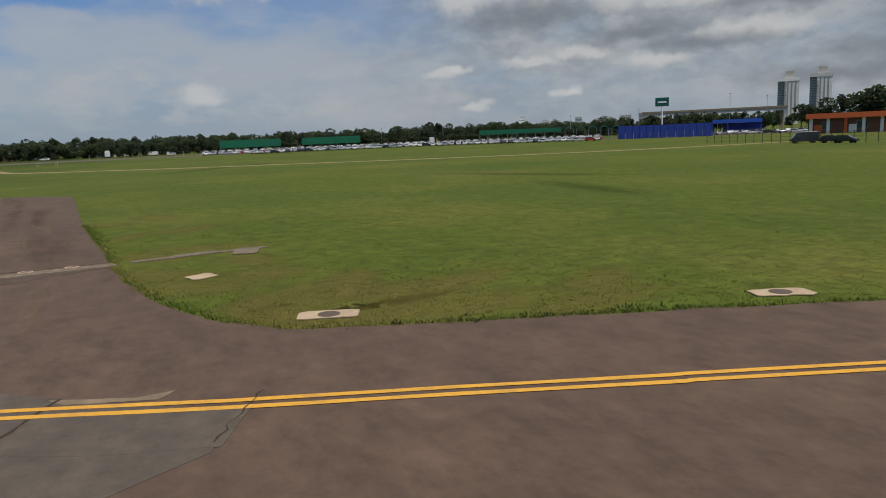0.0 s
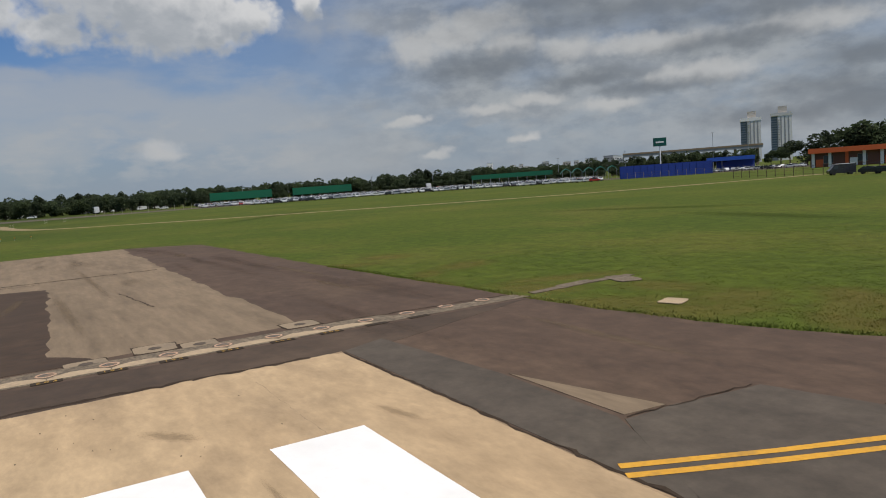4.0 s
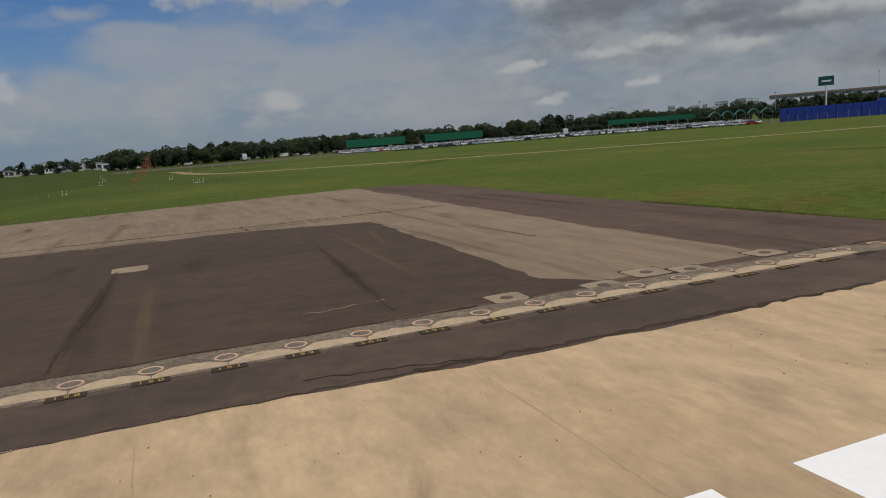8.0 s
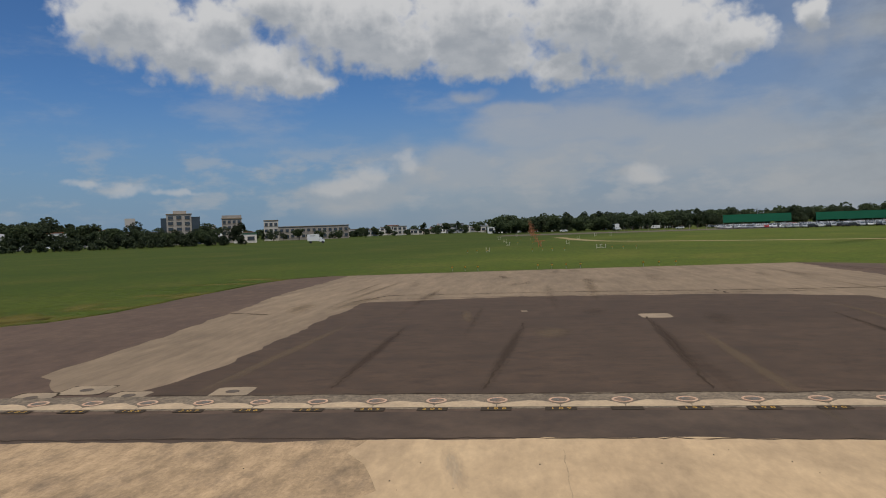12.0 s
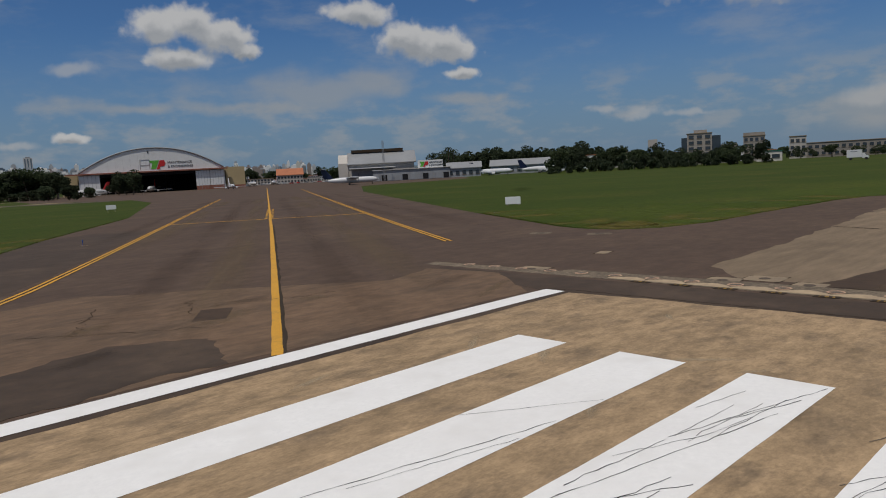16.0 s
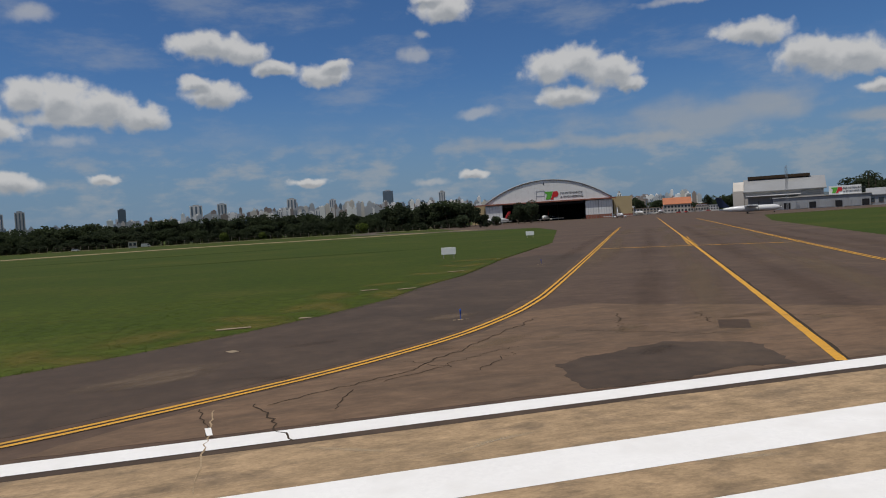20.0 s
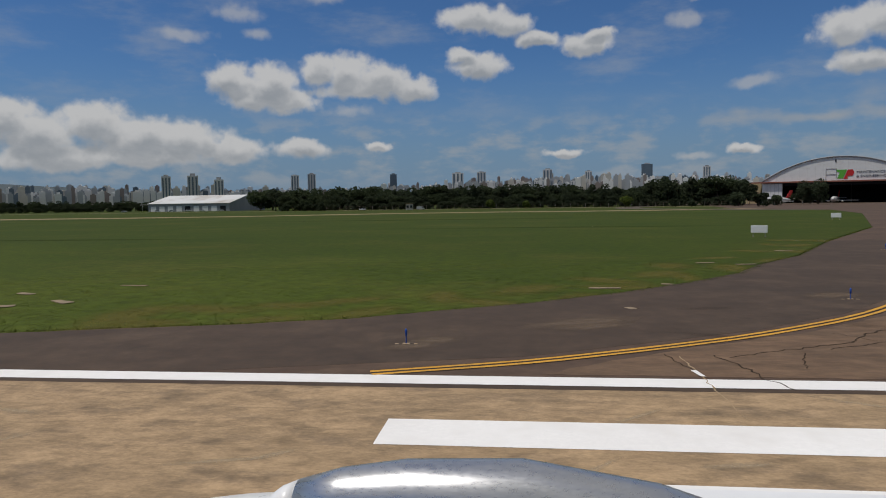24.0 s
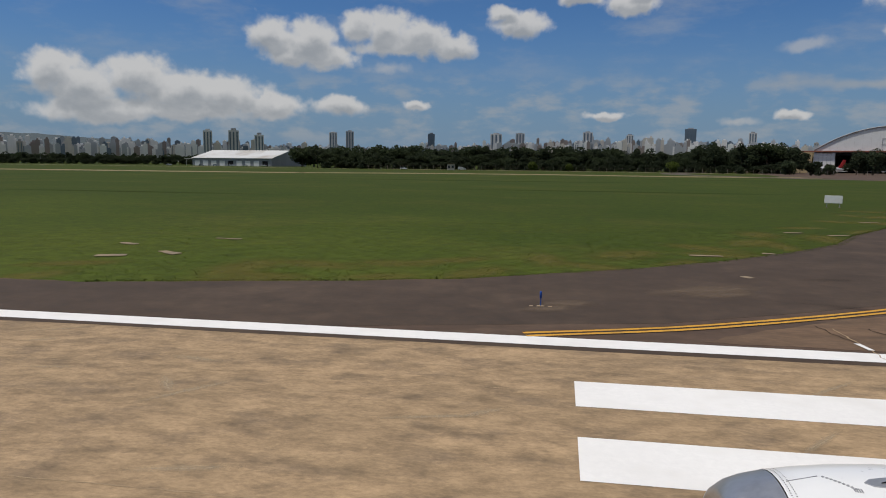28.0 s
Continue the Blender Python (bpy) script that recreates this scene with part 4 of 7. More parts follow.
# ---- airfield furniture ----
def taxi_sign(x, y, yaw, w=1.75, h=0.85, low=0.62):
    s = thing("taxiway_sign", pose(x, y, -0.03, 0, 0, yaw), "white rear of a low taxiway sign on legs", "sign", "taxiway signs")
    part("panel", boxes((-w / 2, w / 2, -0.08, 0.08, low, low + h), bevel=0.02), M["white"], s)
    for k in (-0.36, 0.36):
        part("leg", rods(((k * w, 0, 0), (k * w, 0, low + 0.02), 0.035)), M["steel"], s)
        part("footing", boxes((k * w - 0.12, k * w + 0.12, -0.12, 0.12, 0, 0.06), bevel=0.01), M["cement"], s)


for x, y, a, z in ((29.7, 83.8, -20, 0.5), (62.7, 143.4, -24, 0.5), (77.2, 55.6, -47, 0.12)):
    taxi_sign(x, y, a, low=z)


def edge_light(x, y):
    s = thing("taxiway_edge_light", (x, y, 0.0), "blue taxiway edge light on a slim post with pale footing", "taxiway light", "taxiway edge lights")
    part("post", rods(((0, 0, 0), (0, 0, 0.36), 0.025)), M["blue_paint"], s)
    part("lamp", lathe_z([(0.34, 0.03), (0.36, 0.05), (0.60, 0.05), (0.64, 0.035), (0.66, 0.001)], 14), M["blue_paint"], s, "blue lamp head", True)
    part("footing", boxes((-0.16, 0.16, -0.1, 0.1, 0.0, 0.035), bevel=0.01), M["cement_pale"], s)
    s.scale = (0.75, 0.75, 0.75)
    for k in (-0.5, 0.5):
        part("cover", boxes((k * 0.8 - 0.08, k * 0.8 + 0.08, -0.05, 0.05, 0.0, 0.02), bevel=0.006), M["cement_pale"], s)


def lathe_z(profile, n=16):
    bm = lathe(profile, n)
    bmesh.ops.rotate(bm, verts=bm.verts, matrix=Matrix.Rotation(-math.pi / 2, 3, "Y"))
    return bm


for x, y in ((17.15, 32.3), (-0.5, 21.9), (33.0, 62.5)):
    edge_light(x, y)


def approach_lights():
    # low lamps in threes and fours, then white frames on masts, growing taller with distance
    first = None
    for x, ys in ((92.0, (6.9, 5.6, 4.3, -1.7, -3.1, -4.5, -5.9, -12.0, -13.5, -15.1)), (140.0, (9.1, 7.5, 5.8, -1.8, -3.5, -5.1, -7.1, -14.9, -16.7, -18.8)), (188.0, (1.0, -2.5, -4.5)), (236.0, (0.5, -2.5, -4.5))):
        for y in ys:
            if first is None:
                first = thing("approach_light", (x, y, -0.03), "yellow approach lamp on a short post in the grass", "approach light", "approach lights")
                part("post", rods(((0, 0, 0), (0, 0, 0.34), 0.02)), M["steel"], first)
                part("lamp", lathe_z([(0.30, 0.02), (0.32, 0.08), (0.40, 0.11), (0.47, 0.08), (0.49, 0.001)], 12), M["yellow_dull"], first, smooth=True)
                part("cap", lathe_z([(0.46, 0.085), (0.51, 0.06), (0.53, 0.001)], 10), M["tar"], first)
            else:
                copy_thing(first, pose(x, y, -0.03))
    for x, y in ((146, -13.3), (146, -14.2), (145, 5.9), (178, -10.0), (221, -15.6), (258, -29.0), (258, -24.0), (244, 7.2), (296, 2.1), (210, 4.5), (178, 3.0)):
        h = 0.35 + (x - 140) * 0.003
        m = thing("approach_light", (x, y, -0.03), "small white twin lamp stand in the grass", "approach light", "approach frames")
        for k in (-0.3, 0.3):
            part("post", rods(((0, k, 0), (0, k, h + 0.25), 0.03)), M["stucco"], m)
        part("crossbar", boxes((-0.04, 0.04, -0.36, 0.36, h * 0.3, h * 0.3 + 0.06)), M["stucco"], m)
        for k in (-0.3, 0.3):
            part("lamp", lathe_z([(h + 0.2, 0.03), (h + 0.24, 0.07), (h + 0.34, 0.07), (h + 0.36, 0.001)], 8), M["stucco"], m).location = (0, k, 0)
    for k in range(11):
        x = 165 + 38 * k
        m = thing("lattice_mast", (x, -3.6 - 0.05 * k, -0.03), "rust-orange lattice approach mast", "mast", "orange approach masts")
        h = 1.1 + 0.84 * k
        w = 0.3 + 0.03 * k
        for a, b in ((-w, -w), (w, -w), (w, w), (-w, w)):
            part("leg", rods(((a, b, 0), (a * 0.6, b * 0.6, h), 0.06), n=5), M["rust"], m)
        part("platform", boxes((-0.2, 0.2, -1.1, 1.1, h, h + 0.12)), M["rust"], m)
        for q in range(1 + k // 2):
            z, dz = h * q / (1 + k // 2), h / (1 + k // 2)
            part("brace", rods(((-w * 0.8, -w * 0.8, z), (w * 0.8, w * 0.8, z + dz), 0.05), n=5), M["rust"], m)
            part("brace", rods(((w * 0.8, -w * 0.8, z), (-w * 0.8, w * 0.8, z + dz), 0.05), n=5), M["rust"], m)


approach_lights()

# far tracks across the grass
tagged(part("track", ribbon(smooth_line([(260, -12), (197, -19), (168, -42), (148, -70), (130, -97), (118, -122), (111, -151), (108, -170)], 6), 3.4, -0.018, 0.3), M["earth"]), "narrow pale earth track across the grass", "track", kind="structure")
tagged(part("road", ribbon(smooth_line([(-420, 240), (-135, 262), (-93, 274), (-52, 292), (-9, 302), (42, 296), (90, 306), (125, 320)], 6), 20, -0.018, 0.2), M["earth"]), "pale perimeter track along the field", "road", kind="structure")
tagged(part("road", ribbon(smooth_line([(-520, 470), (-200, 455), (0, 452), (110, 420), (150, 360)], 8), 9, -0.018, 0.1), M["cement"]), "pale perimeter road before the trees", "road", kind="structure")
tagged(part("road", ribbon(smooth_line([(150, 640), (60, 400), (84, 300), (120, 262)], 8), 14, -0.016, 0.1), M["asphalt_grey"]), "grey apron road before the hangar", "road", kind="structure")
tagged(part("car_park", ribbon([(345, 10), (338, -95), (325, -175), (275, -222), (228, -248), (170, -310)], 44, -0.016, 0.02), M["asphalt_grey"]), "grey paved car park behind a fence", "car park", kind="structure")


# ---- trees ----
def crown(radius, height, z0, n, seed, flat=1.0, size=0.5):
    """Many small leaf clumps, gathered in lobes, with gaps."""
    rnd = random.Random(seed)
    lobes = []
    for k in range(9):
        a, r = rnd.uniform(0, 6.28), radius * rnd.uniform(0.15, 0.68)
        lobes.append((r * math.cos(a), r * math.sin(a), z0 + height * rnd.uniform(0.16, 0.82), radius * rnd.uniform(0.32, 0.52)))
    vs, fs = [], []
    for k in range(n):
        x, y, z, r = rnd.choice(lobes)
        u, v = rnd.uniform(-1, 1), rnd.uniform(0, 6.28)
        s = math.sqrt(1 - u * u)
        rr = r * rnd.uniform(0.72, 1.08)
        c = Vector((x + rr * s * math.cos(v), y + rr * s * math.sin(v), z + rr * u * flat))
        d = size * rnd.uniform(0.6, 1.35)
        e1 = Vector((rnd.uniform(-1, 1), rnd.uniform(-1, 1), rnd.uniform(-0.6, 0.6))).normalized()
        e2 = e1.cross(Vector((rnd.uniform(-1, 1), rnd.uniform(-1, 1), rnd.uniform(-1, 1)))).normalized()
        i = len(vs)
        vs += [c - e1 * d, c + e2 * d * 0.6, c + e1 * d, c - e2 * d * 0.6 + Vector((0, 0, d * 0.3))]
        fs += [(i, i + 1, i + 2), (i, i + 2, i + 3)]
    me = bpy.data.meshes.new("crown")
    me.from_pydata(vs, [], fs)
    return me, lobes


def tree(name, label, h, r, seed, leaf, trunk=0.28, flat=0.8, n=1700, size=0.5):
    t = thing(name, (0, 0, 0), label, "tree", "trees round the airfield")
    z0 = h * trunk
    me, lobes = crown(r, h - z0, z0, n, seed, flat, size)
    me.materials.append(leaf)
    c = new("crown", me)
    c.parent = t
    bm = rods(((0, 0, -0.1), (0.1, 0, z0 * 1.25), 0.05 * r + 0.1, 0.03 * r + 0.06), n=8)
    for x, y, z, _ in lobes[:4]:
        rod(bm, (0.08, 0, z0), (x * 0.8, y * 0.8, z), 0.03 * r + 0.03, 0.03, n=6)
    part("trunk", bm, M["bark"], t)
    return t


def palm(x, y, h):
    t = thing("palm_tree", (x, y, -0.05), "tall palm with a tuft of fronds on a slim trunk", "tree")
    part("trunk", rods(((0, 0, 0), (0.2, 0, h * 0.5), 0.25, 0.2), ((0.2, 0, h * 0.5), (0.1, 0, h), 0.2, 0.15)), M["bark"], t)
    for k in range(16):
        a, d = k * 0.8, random.uniform(-0.4, 0.7)
        pts = [(0.1 + 0.9 * j * math.cos(a), 0.9 * j * math.sin(a), h + d * j - 0.22 * j * j) for j in range(5)]
        bm = bmesh.new()
        rows = []
        for j, p in enumerate(pts):
            w = 0.34 * (1 - 0.8 * abs(j / 4 - 0.4))
            rows.append((bm.verts.new((p[0] - w * math.sin(a), p[1] + w * math.cos(a), p[2] - 0.1)), bm.verts.new(p), bm.verts.new((p[0] + w * math.sin(a), p[1] - w * math.cos(a), p[2] - 0.1))))
        for p, q in zip(rows, rows[1:]):
            bm.faces.new((p[0], p[1], q[1], q[0])), bm.faces.new((p[1], p[2], q[2], q[1]))
        part("frond", bm, M["leaf_a"], t)


def join(name, rows, label, category="woodland"):
    """Things too far off to count, gathered into one mesh."""
    vs, loops, slots, base = [], [], [], 0
    mats = list({ch.data.materials[0]: 0 for k in rows for ch in k[0].children})
    for k, x, y, s, sz, turn in rows:
        for ch in k.children:
            me = ch.data
            co = np.empty(len(me.vertices) * 3)
            me.vertices.foreach_get("co", co)
            co = co.reshape(-1, 3)
            c, n = math.cos(turn), math.sin(turn)
            vs.append(np.stack([x + s * (co[:, 0] * c - co[:, 1] * n), y + s * (co[:, 0] * n + co[:, 1] * c), co[:, 2] * sz - 0.05], 1))
            me.calc_loop_triangles()
            tr = np.empty(len(me.loop_triangles) * 3, np.int32)
            me.loop_triangles.foreach_get("vertices", tr)
            loops.append(tr + base)
            slots.append(np.full(len(tr) // 3, mats.index(me.materials[0]), np.int32))
            base += len(co)
    vs, loops, slots = np.concatenate(vs), np.concatenate(loops), np.concatenate(slots)
    me = bpy.data.meshes.new(name)
    me.vertices.add(len(vs))
    me.vertices.foreach_set("co", vs.reshape(-1))
    me.loops.add(len(loops))
    me.loops.foreach_set("vertex_index", loops.astype(np.int32))
    me.polygons.add(len(slots))
    me.polygons.foreach_set("loop_start", np.arange(0, len(loops), 3, dtype=np.int32))
    for mt in mats:
        me.materials.append(mt)
    me.polygons.foreach_set("material_index", slots)
    me.update(calc_edges=True)
    tagged(new(name, me), label, category, kind="stuff")


def woods():
    kinds = [tree("tree", "broad dark green tree at the airfield's rim", 12, 6.5, 11, M["leaf_a"], 0.1),
             tree("tree", "tall dark green tree with an uneven crown", 15, 6.0, 12, M["leaf_a"], 0.12, 1.0, 2000),
             tree("tree", "mid green spreading tree", 10, 6.0, 13, M["leaf_b"], 0.06, 0.75),
             tree("tree", "slender dark tree with gaps in its crown", 14, 4.0, 14, M["leaf_a"], 0.15, 1.1, 1200),
             tree("tree", "wide low tree with flat dark tiers", 11, 7.0, 15, M["leaf_b"], 0.25, 0.5)]
    small = tree("bush", "round pale green bush by the fence", 6, 3.4, 16, M["leaf_c"], 0.12, 0.9, 900, 0.45)
    dark = tree("bush", "dense dark green shrub", 5, 3.2, 17, M["leaf_a"], 0.1, 0.8, 900, 0.45)
    homes = [k for k in kinds] + [small, dark]
    used = set()
    rnd = random.Random(5)

    def put(k, x, y, s, sz=None):
        m = Matrix.Translation((x, y, -0.05)) @ Matrix.Rotation(rnd.uniform(0, 6.28), 4, "Z")
        sz = sz or s
        if k not in used:
            used.add(k)
            k.matrix_world = m
            k.scale = (s, s, sz)
        else:
            c = copy_thing(k, m)
            c.scale = (s, s, sz)

    far_wood = {}

    def row(ox, oy, a0, a1, step, d, spread, h0, h1, only=None, wood=""):
        a = a0
        while a < a1:
            k = rnd.choice(only or kinds)
            dd = d + rnd.uniform(0, spread)
            x, y = polar(ox, oy, a + rnd.uniform(-0.4, 0.4) * step, dd)
            h = rnd.uniform(h0, h1)
            base = {kinds[0]: 12, kinds[1]: 15, kinds[2]: 10, kinds[3]: 14, kinds[4]: 11}.get(k, 6)
            wide = h / base * rnd.uniform(0.95, 1.25)
            if wood:
                far_wood.setdefault(wood, []).append((k, x, y, wide, h / base, rnd.uniform(0, 6.28)))
            else:
                put(k, x, y, wide, h / base)
            a += step

    # east side, behind the car park
    row(8, -32, 84, 140, 0.32, 432, 60, 8, 12, wood="east")
    row(8, -32, 84, 100, 0.8, 400, 30, 7, 10, wood="east")
    row(8, -32, 134, 146, 0.8, 430, 60, 9, 13)
    row(8, -32, 145.8, 162, 1.0, 320, 50, 13, 18)
    for a, h in ((91.6, 13), (92.6, 12.5), (105.6, 12), (116.8, 14.5), (117.3, 13.5), (122.5, 12.5), (149.3, 19)):
        put(kinds[1], *polar(8, -32, a, 445 if a < 140 else 330), h / 15 * 1.1, h / 15)
    # north-east, round the low buildings
    row(17, 2, 43.2, 56, 0.42, 505, 60, 17, 21, kinds[:2])
    row(17, 2, 53, 62, 0.8, 375, 40, 8, 14)
    row(17, 2, 53, 66, 0.8, 335, 25, 5, 8.5)
    row(17, 2, 62, 68, 1.1, 360, 20, 9, 12.5)
    row(17, 2, 68, 90, 0.8, 540, 60, 6.5, 10, wood="east")
    row(17, 2, 69.5, 78, 0.9, 440, 20, 4, 7.5)
    row(17, 2, 30, 36, 1.2, 760, 80, 10, 17)
    row(17, 2, 27, 29.5, 0.9, 690, 40, 18, 24, kinds[:2])
    # north: the long wood before the city
    row(0, 0, -19.5, 17.4, 0.34, 500, 60, 12, 18, wood="north")
    row(0, 0, -19.0, 16.5, 0.5, 478, 18, 7, 12, wood="north")
    row(0, 0, -20.5, -17, 0.8, 560, 30, 15, 18)
    row(0, 0, -46, -19, 0.3, 700, 80, 8, 11, wood="north")
    row(0, 0, 10, 17, 0.7, 480, 25, 16, 20)
    row(0, 0, -19, 17, 0.5, 470, 8, 4, 6.5, [dark], wood="north")
    row(8, -32, 84, 134, 0.6, 424, 10, 4, 6, [dark], wood="east")
    row(17, 2, 52, 68, 0.8, 325, 10, 3.5, 5.5, [dark])
    row(17, 2, 68, 90, 1.2, 520, 10, 4, 5.5, [dark], wood="east")
    row(0, 0, -46, -28.5, 0.4, 690, 10, 5, 7, [dark], wood="north")
    for a, d, h, k in ((-2.3, 425, 5.5, small), (0.6, 425, 4.6, small), (8.4, 415, 6.2, small), (11.9, 430, 5.8, dark), (13.3, 430, 4.8, dark), (16.6, 420, 9, dark), (18.0, 400, 8.5, dark), (19.2, 440, 7, dark), (-13, 500, 5, dark), (-16, 505, 4, dark)):
        put(k, *polar(0, 0, a, d), h / 6 * 1.1, h / 6)
    for a, d, h in ((20.0, 500, 15.5), (21.0, 500, 16.5), (20.5, 505, 14)):
        put(kinds[0], *polar(8, 2, a, d), h / 12, h / 12)
    palm(*polar(17, 2, 44.2, 462), 19.0)
    palm(*polar(17, 2, 44.6, 466), 17.5)
    row(17, 2, 25.5, 36, 0.55, 770, 60, 9, 17)
    join("wood_north", far_wood["north"], "long dark green wood before the city")
    join("wood_east", far_wood["east"], "dark green belt of trees behind the car park")


woods()


# ---- buildings ----
def facing(ox, oy, az, d):
    """A pose at that bearing and distance whose -y looks back at the site."""
    x, y = polar(ox, oy, az, d)
    return pose(x, y, -0.03, 0, 0, -az)


def window(parent, x, z, w, h, y=0.0, frame_mat=None):
    p = part("window", boxes((x - w / 2 - 0.1, x + w / 2 + 0.1, y - 0.08, y - 0.002, z - 0.1, z + h + 0.1)), frame_mat or M["far_dull"], parent)
    part("pane", boxes((x - w / 2, x + w / 2, y - 0.12, y - 0.08, z, z + h)), M["window"], p)
    part("sill", boxes((x - w / 2 - 0.2, x + w / 2 + 0.2, y - 0.2, y - 0.002, z - 0.22, z - 0.1)), M["cement"], p)


def words(parent, text, size, m, material):
    cu = bpy.data.curves.new("lettering", "FONT")
    cu.body, cu.size, cu.extrude = text, size, 0.05
    cu.materials.append(material)
    n = new("lettering", cu)
    n.parent, n.matrix_local = parent, m


def company_mark(parent, x, z, s, y):
    """A plain green and red company mark."""
    bm = extrude([(x, z), (x + 0.55 * s, z), (x + 0.95 * s, z + s), (x - 0.1 * s, z + s), (x - 0.05 * s, z + 0.75 * s), (x + 0.2 * s, z + 0.7 * s)], y - 0.1, y)
    part("mark", bm, M["mark_green"], parent, "green slanted company mark")
    bm = extrude([(x + 0.62 * s, z - 0.05 * s), (x + 1.0 * s, z - 0.05 * s), (x + 1.0 * s, z + 0.25 * s), (x + 1.5 * s, z + 0.3 * s), (x + 1.65 * s, z + 0.65 * s), (x + 1.5 * s, z + s), (x + 1.02 * s, z + s)], y - 0.12, y)
    part("mark", bm, M["mark_red"], parent, "red slanted company mark")


def arched_hangar():
    h = thing("arched_hangar", facing(8, 2, 22.4, 585), "large arched white aircraft hangar with a dark open doorway", "hangar")
    W, eave, top, L = 51.0, 16.2, 33.2, 70.0
    arc = []
    for i in range(25):
        u = -1 + 2 * i / 24
        arc.append((u * W, eave + (top - eave) * (1 - abs(u) ** 2.1)))
    gable = part("gable", extrude([(-W, eave)] + arc[1:-1] + [(W, eave)], 0, 0.6), M["white"], h)
    part("canopy", boxes((-W - 9, W + 3, -2.2, 0.0, eave - 0.9, eave + 0.1)), M["brick_red"], h, "rust-brown canopy beam over the doors")
    roof = bmesh.new()
    rows = []
    for x, z in arc:
        rows.append([roof.verts.new((x * 1.012, -0.6, z + 0.9)), roof.verts.new((x * 1.012, L, z + 0.9)), roof.verts.new((x, L, z)), roof.verts.new((x, -0.6, z))])
    for p, q in zip(rows, rows[1:]):
        for k in range(4):
            roof.faces.new((p[k], p[(k + 1) % 4], q[(k + 1) % 4], q[k]))
    roof.faces.new(rows[0]), roof.faces.new(rows[-1][::-1])
    bmesh.ops.recalc_face_normals(roof, faces=roof.faces)
    part("roof", roof, M["grey_metal"], h, "grey sheet barrel roof", True)
    for s in (-1, 1):
        part("side_wall", boxes((s * W - 0.4, s * W + 0.4, 0, L, 0, eave + 0.3)), M["white"], h)
    part("rear_wall", extrude([(-W, 0)] + [(x, z) for x, z in arc] + [(W, 0)], L, L + 0.5), M["grey_metal"], h)
    part("floor_slab", boxes((-W, W, 0, L, 0, 0.08)), M["cement"], h)
    for k, (a, b) in enumerate(((-50.5, -37.5), (30, 40.2), (40.6, 50.5))):
        d = part("door", boxes((a, b, -0.5, 0.2, 3.2 if k else 0, eave - 1.4)), M["white"], h, "white sliding door leaf")
        if k:
            part("kick_panel", boxes((a, b, -0.5, 0.2, 0, 3.2)), M["brick_red"], d)
        for q in range(4):
            x = a + (b - a) * (q + 1) / 5
            part("seam", boxes((x - 0.06, x + 0.06, -0.58, -0.5, 0.2, eave - 1.5)), M["grey_metal"], d)
    # inner wall and beam coloured near black, as the doorway's shade
    for a, b in ((-37, -15), (-14.6, 8), (8.4, 29.5)):
        part("door", boxes((a, b, 46, 46.6, 0, eave - 1.6)), M["dark"], h, "hangar inner wall, near black for the interior shade")
    part("ceiling_beam", boxes((-37, 30, 1, 2.2, eave - 3.2, eave - 1.4)), M["dark"], h)
    part("side_annex", boxes((-63, -52.6, 2, 40, 0, eave - 0.5)), M["beige"], h, "beige sheet annex")
    part("side_annex", boxes((52.6, 67, 2, 40, 0, eave + 0.4)), M["beige"], h, "beige sheet annex with red foot")
    part("annex_foot", boxes((52.6, 67.1, 1.9, 2.0, 0, 2.4)), M["brick_red"], h)
    for k in range(-9, 10):
        x = k * 5.2
        z = eave + (top - eave) * (1 - abs(x / W) ** 2.1)
        if z - eave > 1.0:
            part("gable_seam", boxes((x - 0.04, x + 0.04, -0.05, 0.0, eave, z)), M["roof_white"], h)
    part("ridge_mark", boxes((-3.2, -2.4, -0.2, 0, 29.5, 31.5)), M["letter"], h)
    part("frame_mark", rods(((-9, -0.2, 17.6), (-9, -0.2, 25), 0.12), ((-2.4, -0.2, 17.6), (-2.4, -0.2, 25), 0.12), ((-9, -0.2, 25), (-2.4, -0.2, 25), 0.12), ((-9, -0.2, 21), (-2.4, -0.2, 21), 0.12), n=5), M["grey_metal"], h)
    company_mark(h, -1.6, 17.6, 6.4, -0.05)
    words(h, "MAINTENANCE", 2.5, pose(10.4, -0.1, 21.2, 90), M["letter"])
    words(h, "& ENGINEERING", 2.5, pose(10.4, -0.1, 18.2, 90), M["letter"])


def flat_house(name, m, w, d, hgt, wall, label, rows=0, cols=0, roof=None, cat="building", group=""):
    b = thing(name, m, label, cat, group)
    part("wall", boxes((-w / 2, w / 2, 0, d, 0, hgt)), wall, b)
    part("roof", boxes((-w / 2 - 0.3, w / 2 + 0.3, -0.3, d + 0.3, hgt, hgt + 0.35)), roof or M["cement"], b)
    for r in range(rows):
        for c in range(cols):
            window(b, -w / 2 + w * (c + 0.5) / cols, 1.0 + (hgt - 1) * (r + 0.15) / rows, w / cols * 0.6, min(1.8, (hgt - 1) / rows * 0.55))
    return b


